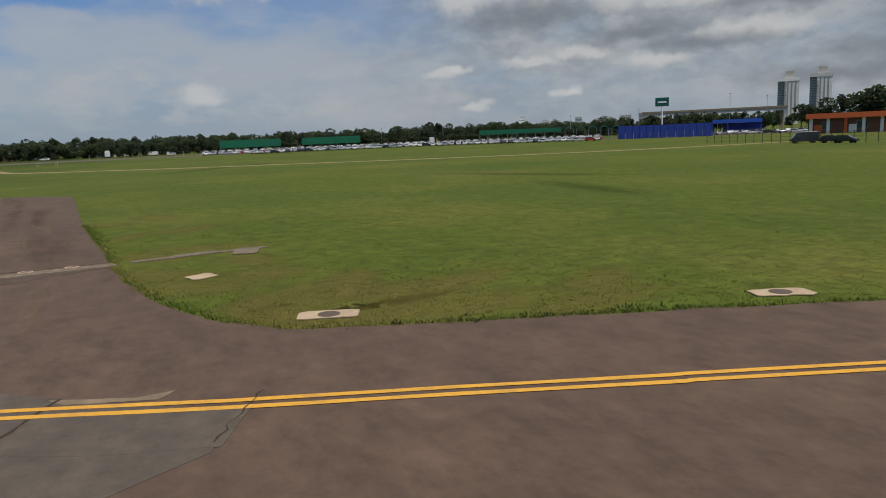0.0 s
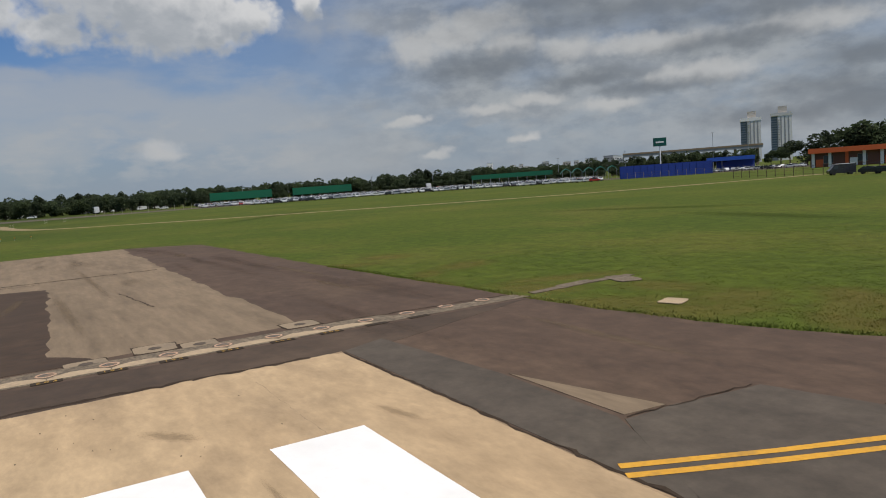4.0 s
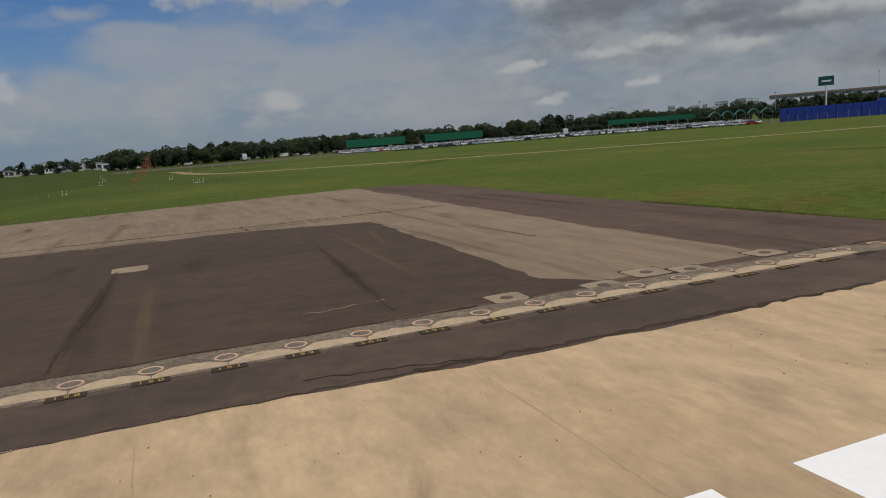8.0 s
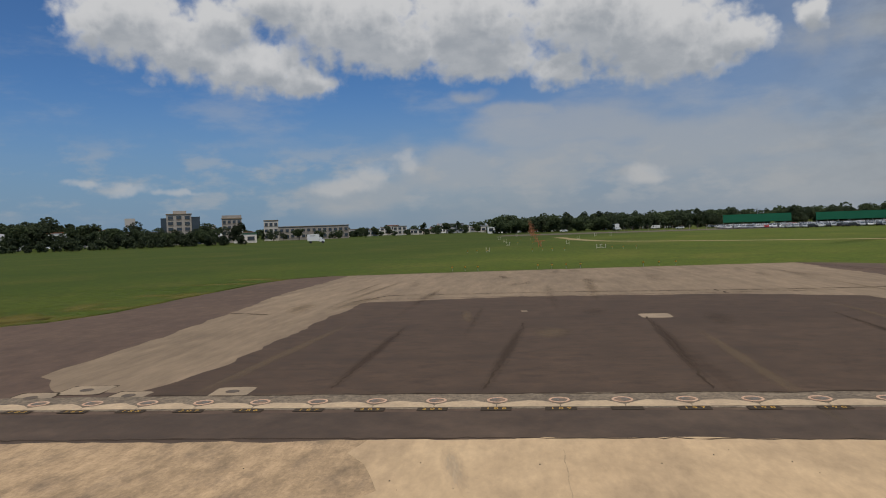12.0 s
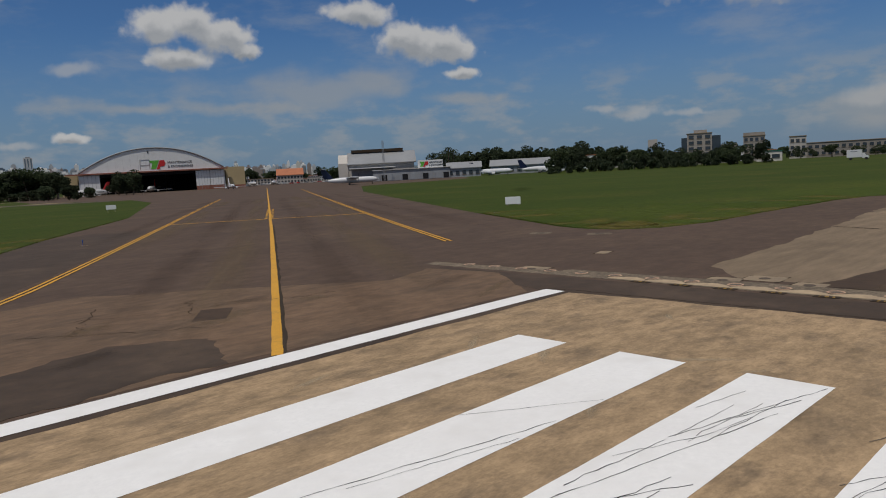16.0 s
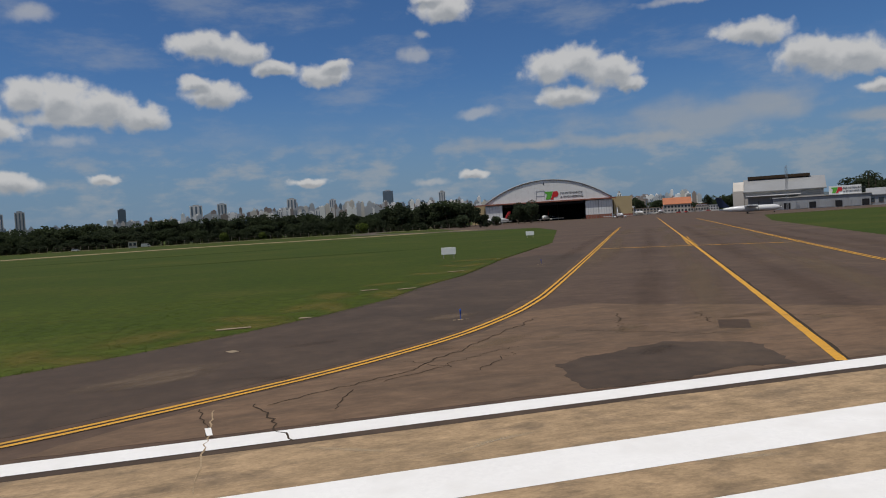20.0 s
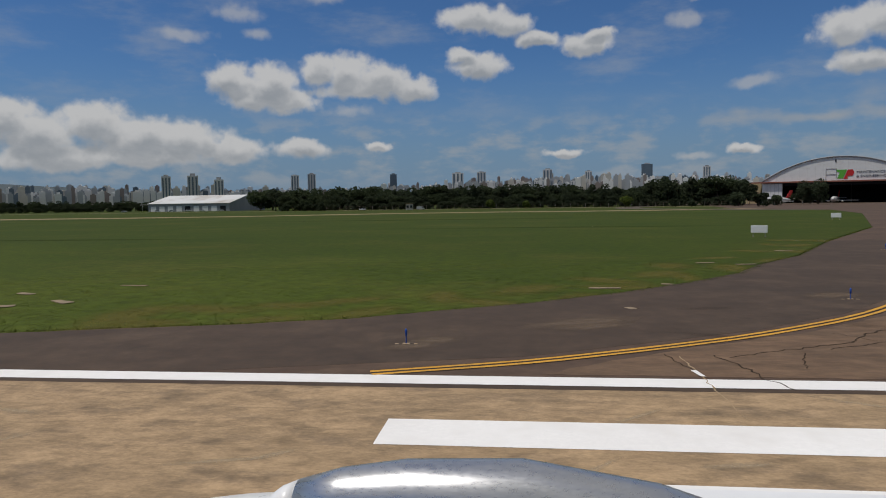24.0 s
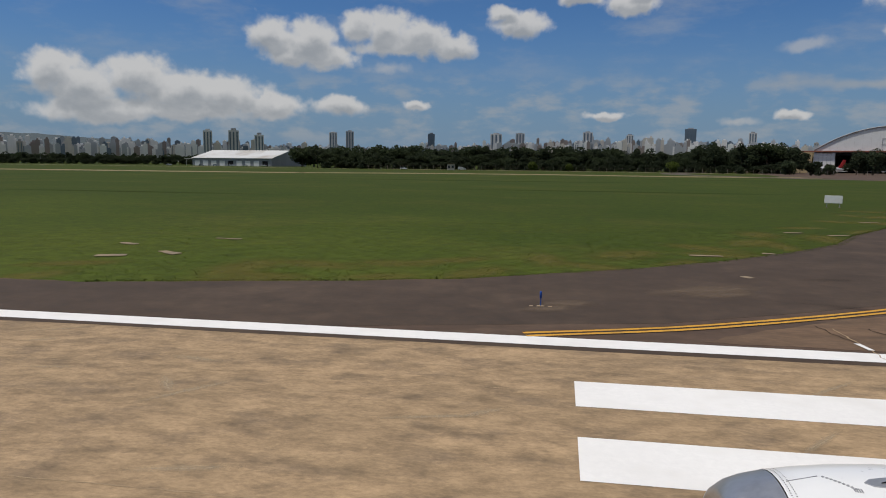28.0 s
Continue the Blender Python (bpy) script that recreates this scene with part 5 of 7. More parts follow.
def gabled_house(name, m, w, d, eave, ridge, wall, roof, label, cat="building", rows=0, cols=0, axis="x"):
    b = thing(name, m, label, cat)
    part("wall", boxes((-w / 2, w / 2, 0, d, 0, eave)), wall, b)
    if axis == "x":
        bm = bmesh.new()
        for s, (y0, y1) in enumerate(((-0.8, d / 2), (d + 0.8, d / 2))):
            vs = [bm.verts.new(v) for v in ((-w / 2 - 0.8, y0, eave - 0.1), (w / 2 + 0.8, y0, eave - 0.1), (w / 2 + 0.8, y1, ridge), (-w / 2 - 0.8, y1, ridge), (-w / 2 - 0.8, y0, eave - 0.5), (w / 2 + 0.8, y0, eave - 0.5), (w / 2 + 0.8, y1, ridge - 0.4), (-w / 2 - 0.8, y1, ridge - 0.4))]
            for f in ((0, 1, 2, 3), (4, 5, 6, 7), (0, 1, 5, 4), (1, 2, 6, 5), (2, 3, 7, 6), (3, 0, 4, 7)):
                bm.faces.new([vs[i] for i in f])
        bmesh.ops.recalc_face_normals(bm, faces=bm.faces)
        part("roof", bm, roof, b)
        for s in (-1, 1):
            gb = bmesh.new()
            a = [gb.verts.new((s * (w / 2 - k), y, z)) for k in (0, 0.3) for y, z in ((0, eave - 0.2), (d, eave - 0.2), (d / 2, ridge - 0.4))]
            gb.faces.new(a[:3]), gb.faces.new(a[3:][::-1])
            for i in range(3):
                gb.faces.new((a[i], a[(i + 1) % 3], a[3 + (i + 1) % 3], a[3 + i]))
            bmesh.ops.recalc_face_normals(gb, faces=gb.faces)
            part("gable", gb, wall, b)
    for r in range(rows):
        for c in range(cols):
            window(b, -w / 2 + w * (c + 0.5) / cols, 1.0 + (eave - 1) * (r + 0.1) / rows, w / cols * 0.55, (eave - 1) / rows * 0.5)
    return b


def extrude_x(outline, x0, x1):
    """A prism: an outline in (y, z), drawn out along x."""
    bm = extrude(outline, x0, x1)
    for v in bm.verts:
        v.co = (v.co.y, v.co.x, v.co.z)
    bmesh.ops.recalc_face_normals(bm, faces=bm.faces)
    return bm


def north_buildings():
    arched_hangar()
    # second hangar: long white roof slope, raised dark ridge vent, gable to the taxiway
    h = thing("hangar", facing(17, 2, 38.3, 440), "old white hangar with a long sheet roof and dark ridge vent", "hangar")
    part("wall", boxes((-17, 24, 4, 32, 0, 11.5)), M["stucco"], h)
    part("roof", extrude_x([(2.8, 11.3), (17, 18.6), (19, 18.6), (33.2, 11.3), (33.2, 10.9), (2.8, 10.9)], -17.6, 25.5), M["roof_grey"], h, "long pale sheet roof")
    part("ridge_vent", boxes((-15, 18, 15, 21, 18.6, 20.3)), M["tar"], h, "dark ridge vent")
    part("gable_tower", extrude_x([(4, 0), (4, 12), (9, 16), (14, 17.5), (22, 17.5), (27, 16), (32, 12), (32, 0)], -23, -17.2), M["stucco"], h, "tall pale gable end with windows")
    for k in range(6):
        part("mullion", boxes((-23.2, -23.0, 5 + k * 4, 5.4 + k * 4, 1, 14)), M["grey_metal"], h)
    part("canopy", boxes((-16, 12, -7, 2, 8.2, 8.8)), M["roof_white"], h, "white lean-to canopy")
    part("canopy_wall", boxes((-15, 11, 0.4, 1.6, 0, 8.2)), M["grey_metal"], h)
    part("annex", boxes((-2, 44, -18, -4, 0, 6.4)), M["grey_metal"], h, "grey sheet workshop front")
    part("annex_roof", boxes((-2.4, 44.4, -18.6, -3.6, 6.4, 6.8)), M["roof_white"], h)
    for k in range(11):
        part("annex_bay", boxes((-1 + 4.1 * k, 2.2 + 4.1 * k, -18.2, -18.0, 0.3, 3.6)), M["dark"] if k % 3 == 1 else M["grey_metal"], h)
    board = part("sign_board", boxes((25, 40, -17, -16.4, 6.8, 11.2)), M["white"], h, "white sign board on the workshop roof")
    company_mark(h, 26.4, 7.4, 3.0, -17.05)
    words(h, "MAINTENANCE", 1.5, pose(31.6, -17.1, 9.2, 90), M["letter"])
    words(h, "& ENGINEERING", 1.35, pose(31.6, -17.1, 7.6, 90), M["letter"])
    mast = thing("lattice_mast", facing(17, 2, 38.95, 415), "slim steel lattice mast beside the hangar", "mast")
    for a, b in ((-0.5, -0.5), (0.5, -0.5), (0, 0.5)):
        part("leg", rods(((a, b, 0), (a, b, 23.5), 0.09), n=5), M["steel"], mast)
    for k in range(12):
        part("brace", rods(((-0.5, -0.5, 2 * k), (0.5, -0.5, 2 * k + 2), 0.06), n=5), M["steel"], mast)
    # low workshops with aircraft before them
    gabled_house("workshop", facing(17, 2, 45.4, 425), 20, 14, 5.6, 9.0, M["grey_metal"], M["roof_grey"], "low workshop with pale sheet roof", rows=1, cols=5)
    gabled_house("workshop", facing(17, 2, 50.2, 455), 42, 18, 5.6, 9.4, M["grey_metal"], M["roof_grey"], "long low hangar with grey roof", rows=1, cols=8)
    # old terminal with tiled roof
    t = gabled_house("terminal", facing(17, 2, 31.6, 690), 24, 16, 8.5, 14.5, M["stucco"], M["tiles"], "cream terminal with orange tiled roof", rows=2, cols=8)
    flat_house("terminal_wing", facing(17, 2, 29.3, 690), 24, 12, 6.0, M["stucco"], "low pale terminal wing", 2, 8)
    flat_house("terminal_wing", facing(17, 2, 33.4, 700), 12, 10, 5.0, M["stucco"], "low pale terminal wing", 1, 5)
    shed = random.Random(31)
    for k in range(11):
        hh = shed.uniform(3.6, 7.5)
        flat_house("terminal_shed", facing(17, 2, 26.2 + 0.8 * k, 705 + shed.uniform(0, 40)), shed.uniform(8, 15), 8, hh, M[shed.choice(["stucco", "far_dull", "white"])], "small pale shed beside the old terminal", 2 if hh > 5 else 1, 4, M[shed.choice(["tiles", "roof_grey", "cement"])], group="terminal sheds")
    # office blocks and water tower
    wt = thing("water_tower", facing(17, 2, 60.2, 420), "pale concrete water tower on a slim shaft", "water tower")
    part("tank", boxes((-2.6, 2.6, 0, 5, 11, 15.3), bevel=0.2), M["stucco"], wt)
    for a in (-2, 2):
        for b in (0.6, 4.4):
            part("leg", boxes((a - 0.3, a + 0.3, b - 0.3, b + 0.3, 0, 11)), M["stucco"], wt)
    ob = flat_house("office_block", facing(17, 2, 63.6, 420), 13, 14, 17.0, M["far_dull"], "tan office block with dark glass sides", 5, 3)
    part("glass_wing", boxes((-9.5, -6.5, 1, 13, 0, 15)), M["window"], ob)
    part("glass_wing", boxes((6.5, 11, 1, 13, 0, 15.5)), M["window"], ob)
    part("penthouse", boxes((-3, 4, 3, 10, 17.3, 19)), M["far_dull"], ob)
    flat_house("office_block", facing(17, 2, 65.6, 425), 9, 9, 10, M["far_dull"], "small white office block", 2, 3)
    b = flat_house("apartment_block", facing(17, 2, 67.4, 430), 11, 12, 14.0, M["far_dull"], "white block with open upper gallery", 4, 4)
    part("penthouse", boxes((-5.5, 5.5, 0.5, 8, 14.35, 16)), M["far_dull"], b)
    flat_house("apartment_block", facing(17, 2, 70.3, 470), 9, 10, 13.0, M["stucco"], "pale block among trees", 3, 3)
    flat_house("warehouse", facing(17, 2, 73.4, 470), 48, 14, 8.6, M["far_dull"], "long pale two-storey building with a row of windows", 2, 14)
    flat_house("hut", facing(17, 2, 68.4, 400), 12, 8, 5.0, M["stucco"], "small pale hut with a green roof", 1, 2, M["green_sheet"])
    rnd = random.Random(9)
    for k in range(26):
        a = 76.5 + k * 0.55
        hh = rnd.uniform(3.5, 8.5)
        flat_house("house", facing(17, 2, a, 560 + rnd.uniform(0, 90)), rnd.uniform(7, 16), 10, hh, M[rnd.choice(["stucco", "grey_metal", "white", "stucco"])], "low house behind the trees", 1 if hh < 6 else 2, 3, M[rnd.choice(["tiles", "cement", "grey_metal"])], group="low houses")
    for k in range(16):
        a = 52 + k * 1.1
        flat_house("house", facing(17, 2, a, 480 + rnd.uniform(0, 90)), rnd.uniform(8, 16), 10, rnd.uniform(6, 10.5), M[rnd.choice(["stucco", "white"])], "pale house among the trees", 2, 3, M[rnd.choice(["tiles", "cement"])], group="low houses")
    flat_house("guard_hut", facing(0, 0, -8.8, 440), 4.5, 3.5, 3.6, M["stucco"], "small pale guard hut by the perimeter road", 1, 2)
    # long cargo shed
    s = gabled_house("cargo_shed", facing(0, 0, -23.0, 585) @ pose(0, 0, 0, 0, 0, -33) @ Matrix.Translation((-38, 0, 0)), 76, 54, 6.6, 13.2, M["grey_metal"], M["roof_white"], "long grey cargo shed with a pale rust-stained roof", "shed")
    for k in range(9):
        part("dock_door", boxes((-36 + 8.2 * k, -31 + 8.2 * k, -0.15, -0.01, 0, 4.2)), M["dark"] if k in (4, 8) else M["white"], s)
    part("side_canopy", boxes((-50, -38.9, 4, 20, 5.6, 6.0)), M["roof_white"], s)
    for k in (-49, -43):
        part("canopy_post", boxes((k, k + 0.3, 5, 5.3, 0, 5.6)), M["steel"], s)


def east_buildings():
    for a0, a1, d, h in ((100.5, 105.1, 416, 6.4), (106.7, 111.3, 418, 6.2), (120.8, 127.3, 390, 6.0)):
        w = 2 * d * math.tan(radians((a1 - a0) / 2))
        s = thing("car_park_shelter", facing(8, -32, (a0 + a1) / 2, d), "long green sheet-clad car park shelter", "shelter", "green shelters")
        part("front", boxes((-w / 2, w / 2, -0.2, 0.2, 3.6 if a0 > 120 else 2.2, h)), M["green_sheet"], s)
        part("roof", boxes((-w / 2, w / 2, 0.2, 9, h - 0.4, h)), M["green_sheet"], s)
        for k in range(int(w / 5) + 1):
            part("post", rods(((-w / 2 + 0.3 + k * 5, 0, 0), (-w / 2 + 0.3 + k * 5, 0, h - 0.2), 0.12), n=6), M["steel"], s)
    for k in range(5):
        s = thing("car_park_shelter", facing(8, -32, 127.9 + 0.9 * k, 325), "green curved car park canopy on posts", "shelter", "green canopies")
        part("roof", extrude([(-2.6, 3.6), (-1.4, 5.2), (0, 5.9), (1.4, 5.2), (2.6, 3.6), (1.4, 4.9), (0, 5.6), (-1.4, 4.9)], 0, 8), M["teal_sheet"], s)
        for q in (-1.8, 1.8):
            part("post", rods(((q, 0.5, 0), (q, 0.5, 4.6), 0.08), n=6), M["steel"], s)
    w = thing("blue_wall", facing(8, -32, 135.1, 285), "tall blue sheet hoarding with pale lamp posts before it", "wall")
    part("wall", boxes((-17.2, 17.2, 0, 0.3, 0, 4.9)), M["blue_wall"], w)
    for k in range(14):
        part("rib", boxes((-17 + 2.6 * k, -16.8 + 2.6 * k, -0.12, 0, 0, 4.9)), M["blue_wall"], w)
    b = thing("blue_building", facing(8, -32, 140.3, 320), "blue canopy building with open dark front", "building")
    part("canopy", boxes((-10, 9, 0, 10, 4.4, 6.0)), M["blue_paint"], b)
    part("office", boxes((-6, 9, 4, 10, 0, 4.4)), M["blue_wall"], b)
    part("beam", boxes((-12, -2, 1, 8, 4.0, 4.4)), M["dark"], b)
    for k in (-11.5, -8, -4):
        part("post", rods(((k, 0.6, 0), (k, 0.6, 4.4), 0.12), n=6), M["steel"], b)
    bb = thing("billboard", facing(8, -32, 134.9, 298), "dark green billboard on a tall pale pole", "billboard")
    part("pole", rods(((0, 0, 0), (0, 0, 12.4), 0.3, 0.25), n=10), M["white"], bb)
    part("board", boxes((-2.5, 2.5, -0.3, 0.3, 12.2, 15.4), bevel=0.05), M["sign_green"], bb)
    part("frame", boxes((-2.6, 2.6, 0.3, 0.4, 12.1, 15.5)), M["steel"], bb)
    part("text_bar", boxes((-1.6, 1.6, -0.36, -0.3, 13.4, 14.0)), M["white"], bb, "white bar of lettering")
    o = thing("orange_building", facing(8, -32, 149.6, 255), "orange and white low building with windows", "building")
    part("wall", boxes((-21, 34, 0, 10, 0, 5.0)), M["shaded_wall"], o, "front wall, its shade put into dark brown")
    part("roof_edge", boxes((-21.5, 34.5, -1.6, 10.5, 4.6, 6.2)), M["orange"], o, "orange roof fascia")
    for k in range(12):
        x = -20.6 + 4.8 * k
        part("pillar", boxes((x, x + 0.9, -0.5, -0.01, 0, 4.6)), M["white"] if k % 3 != 2 else M["orange"], o)
        if k % 2 == 0:
            part("panel", boxes((x + 1.3, x + 3.4, -0.1, -0.01, 0.2, 2.6)), M["white"] if k % 4 else M["orange"], o)
    for x in (-16.4, -6.8, 2.8, 12.4, 22.0):
        window(o, x + 0.6, 1.4, 2.6, 2.2)
    v = thing("viaduct", facing(8, -32, 138.5, 520), "long grey elevated road deck on piers", "bridge")
    part("deck", boxes((-46, 46, 0, 9, 11.6, 13.2)), M["grey_metal"], v)
    part("parapet", boxes((-46, 46, -0.2, 0.1, 13.2, 14.4)), M["cement"], v)
    for k in range(7):
        part("pier", boxes((-42 + 14 * k, -40.4 + 14 * k, 3, 6, 0, 11.6)), M["cement"], v)
    for a, hh in ((139.7, 20.5), (142.2, 18.5), (133.2, 14), (128, 12.5), (117.9, 10), (113, 9.5), (103, 9.5)):
        p = thing("street_lamp", facing(8, -32, a, 430), "tall slim street lamp", "street lamp", "street lamps")
        part("pole", rods(((0, 0, 0), (0, 0, hh), 0.16, 0.1), n=6), M["steel"], p)
        part("lamp_head", boxes((-0.7, 0.7, -0.25, 0.25, hh, hh + 0.22)), M["steel"], p)
    # twin towers
    for a, hh in ((143.5, 60.5), (145.55, 63.5)):
        t = thing("apartment_tower", facing(8, -32, a, 970), "tall pale apartment tower with grey bands", "tower", "twin towers")
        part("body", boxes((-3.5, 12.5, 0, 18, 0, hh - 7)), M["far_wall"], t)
        # the wing's grey holds the shade of the side turned from the sun
        part("wing", boxes((-11, -3.5, 2, 16, 0, hh - 9)), M["grey_metal"], t, "wing coloured grey for its shade")
        part("crown_band", boxes((-11.4, 12.9, -0.4, 18.4, hh - 9, hh - 5)), M["far_wall"], t)
        for k in range(17):
            part("window", boxes((-10.4, -4.2, 1.7, 1.98, 4.2 + 3 * k, 5.7 + 3 * k)), M["far_glass"], t)
        part("penthouse", boxes((-3, 7, 4, 14, hh - 5, hh + 3)), M["stucco"], t)
        for k in range(3):
            part("window_strip", boxes((-0.5 + 4.2 * k, 1.0 + 4.2 * k, -0.2, -0.02, 3, hh - 10)), M["grey_metal"], t)
        for k in range(16):
            part("balcony", boxes((-2.9, -1.2, -1.0, -0.02, 4 + 3 * k, 5.1 + 3 * k)), M["stucco"], t)
    rnd = random.Random(4)
    for k in range(22):
        a = rnd.uniform(124, 134.5)
        flat_house("apartment_block", facing(8, -32, a, 1500 + rnd.uniform(0, 200)), rnd.uniform(8, 22), 14, rnd.uniform(20, 36), M[rnd.choice(("far_wall", "stucco", "far_grey"))], "far pale apartment block", 4, 3, M["far_wall"], group="far blocks")
    for a in (84.5, 86.2, 88.5, 93, 96.5):
        flat_house("warehouse", facing(8, -32, a, 470), rnd.uniform(14, 24), 10, rnd.uniform(4, 6.5), M["white"], "pale shed behind the trees", 1, 4, M["roof_white"], group="sheds")


def city():
    rnd = random.Random(21)
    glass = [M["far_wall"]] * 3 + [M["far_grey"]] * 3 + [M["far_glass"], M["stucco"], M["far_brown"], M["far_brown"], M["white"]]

    def tower(a, d, w, h, wall, label="far city tower", n=2):
        b = thing("city_tower", facing(0, 0, a, d), label, "tower", "city skyline")
        part("wall", boxes((-w / 2, w / 2, 0, w * 0.8, 0, h)), wall, b)
        part("roof", boxes((-w / 4, w / 4, w * 0.2, w * 0.6, h, h + rnd.uniform(2, 5))), M["far_grey"], b)
        for k in range(n):
            x = -w / 2 + w * (k + 0.5) / n
            part("window_strip", boxes((x - w * 0.07, x + w * 0.07, -0.6, -0.05, 4, h - 3)), M["far_glass"], b)

    vs, fs, ms, slots = [], [], [], list(dict.fromkeys(glass))

    def block(a, d, w, h, wall):
        """A far block with a stair head, gathered with the others."""
        m = facing(0, 0, a, d)
        up = rnd.uniform(2, 5)
        for x0, x1, y0, y1, z0, z1 in ((-w / 2, w / 2, 0, w * 0.8, 0, h), (-w / 5, w / 4, w * 0.2, w * 0.6, h, h + up)):
            n = len(vs)
            vs.extend(m @ Vector(v) for v in ((x0, y0, z0), (x1, y0, z0), (x1, y1, z0), (x0, y1, z0), (x0, y0, z1), (x1, y0, z1), (x1, y1, z1), (x0, y1, z1)))
            fs.extend([n + i for i in f] for f in ((0, 1, 5, 4), (1, 2, 6, 5), (2, 3, 7, 6), (3, 0, 4, 7), (4, 5, 6, 7)))
            ms.extend([slots.index(wall)] * 5)

    for k in range(1900):
        if k < 1400:
            a, d = rnd.uniform(-22, 34), rnd.uniform(1800, 2900)
            e = 0.82 + 0.85 * math.exp(-((a - 6) / 14) ** 2) + rnd.uniform(-0.5, 0.28) + (0.3 if rnd.random() < 0.1 else 0)
            w = rnd.uniform(8, 18)
        else:
            a, d = rnd.uniform(-47, -19), rnd.uniform(1900, 2700)
            e, w = rnd.uniform(0.7, 1.2) + (0.4 if rnd.random() < 0.3 and a < -24 else 0), rnd.uniform(9, 18)
        h, wall = max(12, 4.4 + d * math.tan(radians(e))), rnd.choice(glass)
        if k % 10 == 0:
            tower(a, d, w, h, wall, "pale far city block", 2)
        else:
            block(a, d, w, h, wall)
    me = bpy.data.meshes.new("city_blocks")
    me.from_pydata(vs, [], fs)
    for mt in slots:
        me.materials.append(mt)
    me.polygons.foreach_set("material_index", ms)
    tagged(new("city_blocks", me), "many small pale blocks of the far city", "city", kind="stuff")
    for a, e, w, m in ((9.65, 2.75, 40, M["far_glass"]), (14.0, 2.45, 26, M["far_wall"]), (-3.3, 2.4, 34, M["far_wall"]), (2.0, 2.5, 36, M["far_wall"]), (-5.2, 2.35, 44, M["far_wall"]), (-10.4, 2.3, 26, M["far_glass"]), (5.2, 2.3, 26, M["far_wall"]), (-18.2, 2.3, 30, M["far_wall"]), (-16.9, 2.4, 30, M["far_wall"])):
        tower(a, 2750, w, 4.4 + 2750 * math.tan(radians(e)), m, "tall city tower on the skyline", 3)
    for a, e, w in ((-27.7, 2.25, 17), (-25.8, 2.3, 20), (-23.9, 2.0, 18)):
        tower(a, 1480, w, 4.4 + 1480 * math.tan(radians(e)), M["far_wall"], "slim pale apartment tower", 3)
    # wooded hills
    for a0, a1, e, d in ((-60, -26, 1.8, 4300), (-30, -8, 1.2, 4400), (30, 48, 0.6, 4300)):
        bm = bmesh.new()
        rows = []
        for i in range(61):
            a = a0 + (a1 - a0) * i / 60
            top = 4400 * math.tan(radians(max(0.02, e * (0.35 + 0.65 * math.sin(math.pi * i / 60)) + 0.25 * noise.fractal(Vector((a * 0.35, 1, 0)), 0.8, 2, 5))))
            x0, y0 = polar(0, 0, a, d - 260)
            x1, y1 = polar(0, 0, a, d)
            x2, y2 = polar(0, 0, a, d + 250)
            rows.append([bm.verts.new((x0, y0, -1)), bm.verts.new((x1, y1, top)), bm.verts.new((x2, y2, -1))])
        for p, q in zip(rows, rows[1:]):
            bm.faces.new((p[0], q[0], q[1], p[1])), bm.faces.new((p[1], q[1], q[2], p[2]))
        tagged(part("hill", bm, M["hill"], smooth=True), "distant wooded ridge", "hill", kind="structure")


north_buildings()
east_buildings()
city()


# ---- vehicles ----
def car(material, label, kind="car"):
    c = thing(kind, (0, 0, 0), label, "car" if kind == "car" else kind.replace("_", " "), "parked vehicles")
    if kind == "van":
        prof, glass, L = [(-2.5, 0.35), (2.4, 0.35), (2.5, 0.9), (2.1, 1.15), (1.5, 2.05), (-2.4, 2.15), (-2.5, 1.9)], [(1.35, 1.95), (1.95, 1.2), (0.9, 1.2), (0.8, 1.95)], 1.6
    else:
        prof, glass, L = [(-2.05, 0.35), (2.05, 0.35), (2.1, 0.75), (1.2, 0.95), (0.45, 1.42), (-1.2, 1.46), (-1.95, 1.0), (-2.1, 0.8)], [(-1.6, 1.0), (1.0, 0.98), (0.42, 1.36), (-1.15, 1.39)], 1.3
    bm = extrude(prof, -0.85, 0.85)
    bmesh.ops.bevel(bm, geom=[e for e in bm.edges], offset=0.06, segments=2, affect="EDGES")
    part("body", bm, material, c, smooth=False)
    for y in (-0.87, 0.84):
        part("side_window", extrude(glass, y, y + 0.03), M["window"], c)
    if kind != "van":
        part("windscreen", extrude([(1.1, 1.02), (0.52, 1.4), (0.56, 1.42), (1.18, 1.02)], -0.7, 0.7), M["window"], c)
    for x in (-L, L):
        for y in (-0.75, 0.75):
            w = bmesh.new()
            rod(w, (x, y - 0.1, 0.32), (x, y + 0.1, 0.32), 0.32, n=14)
            part("wheel", w, M["tyre"], c)
    return c


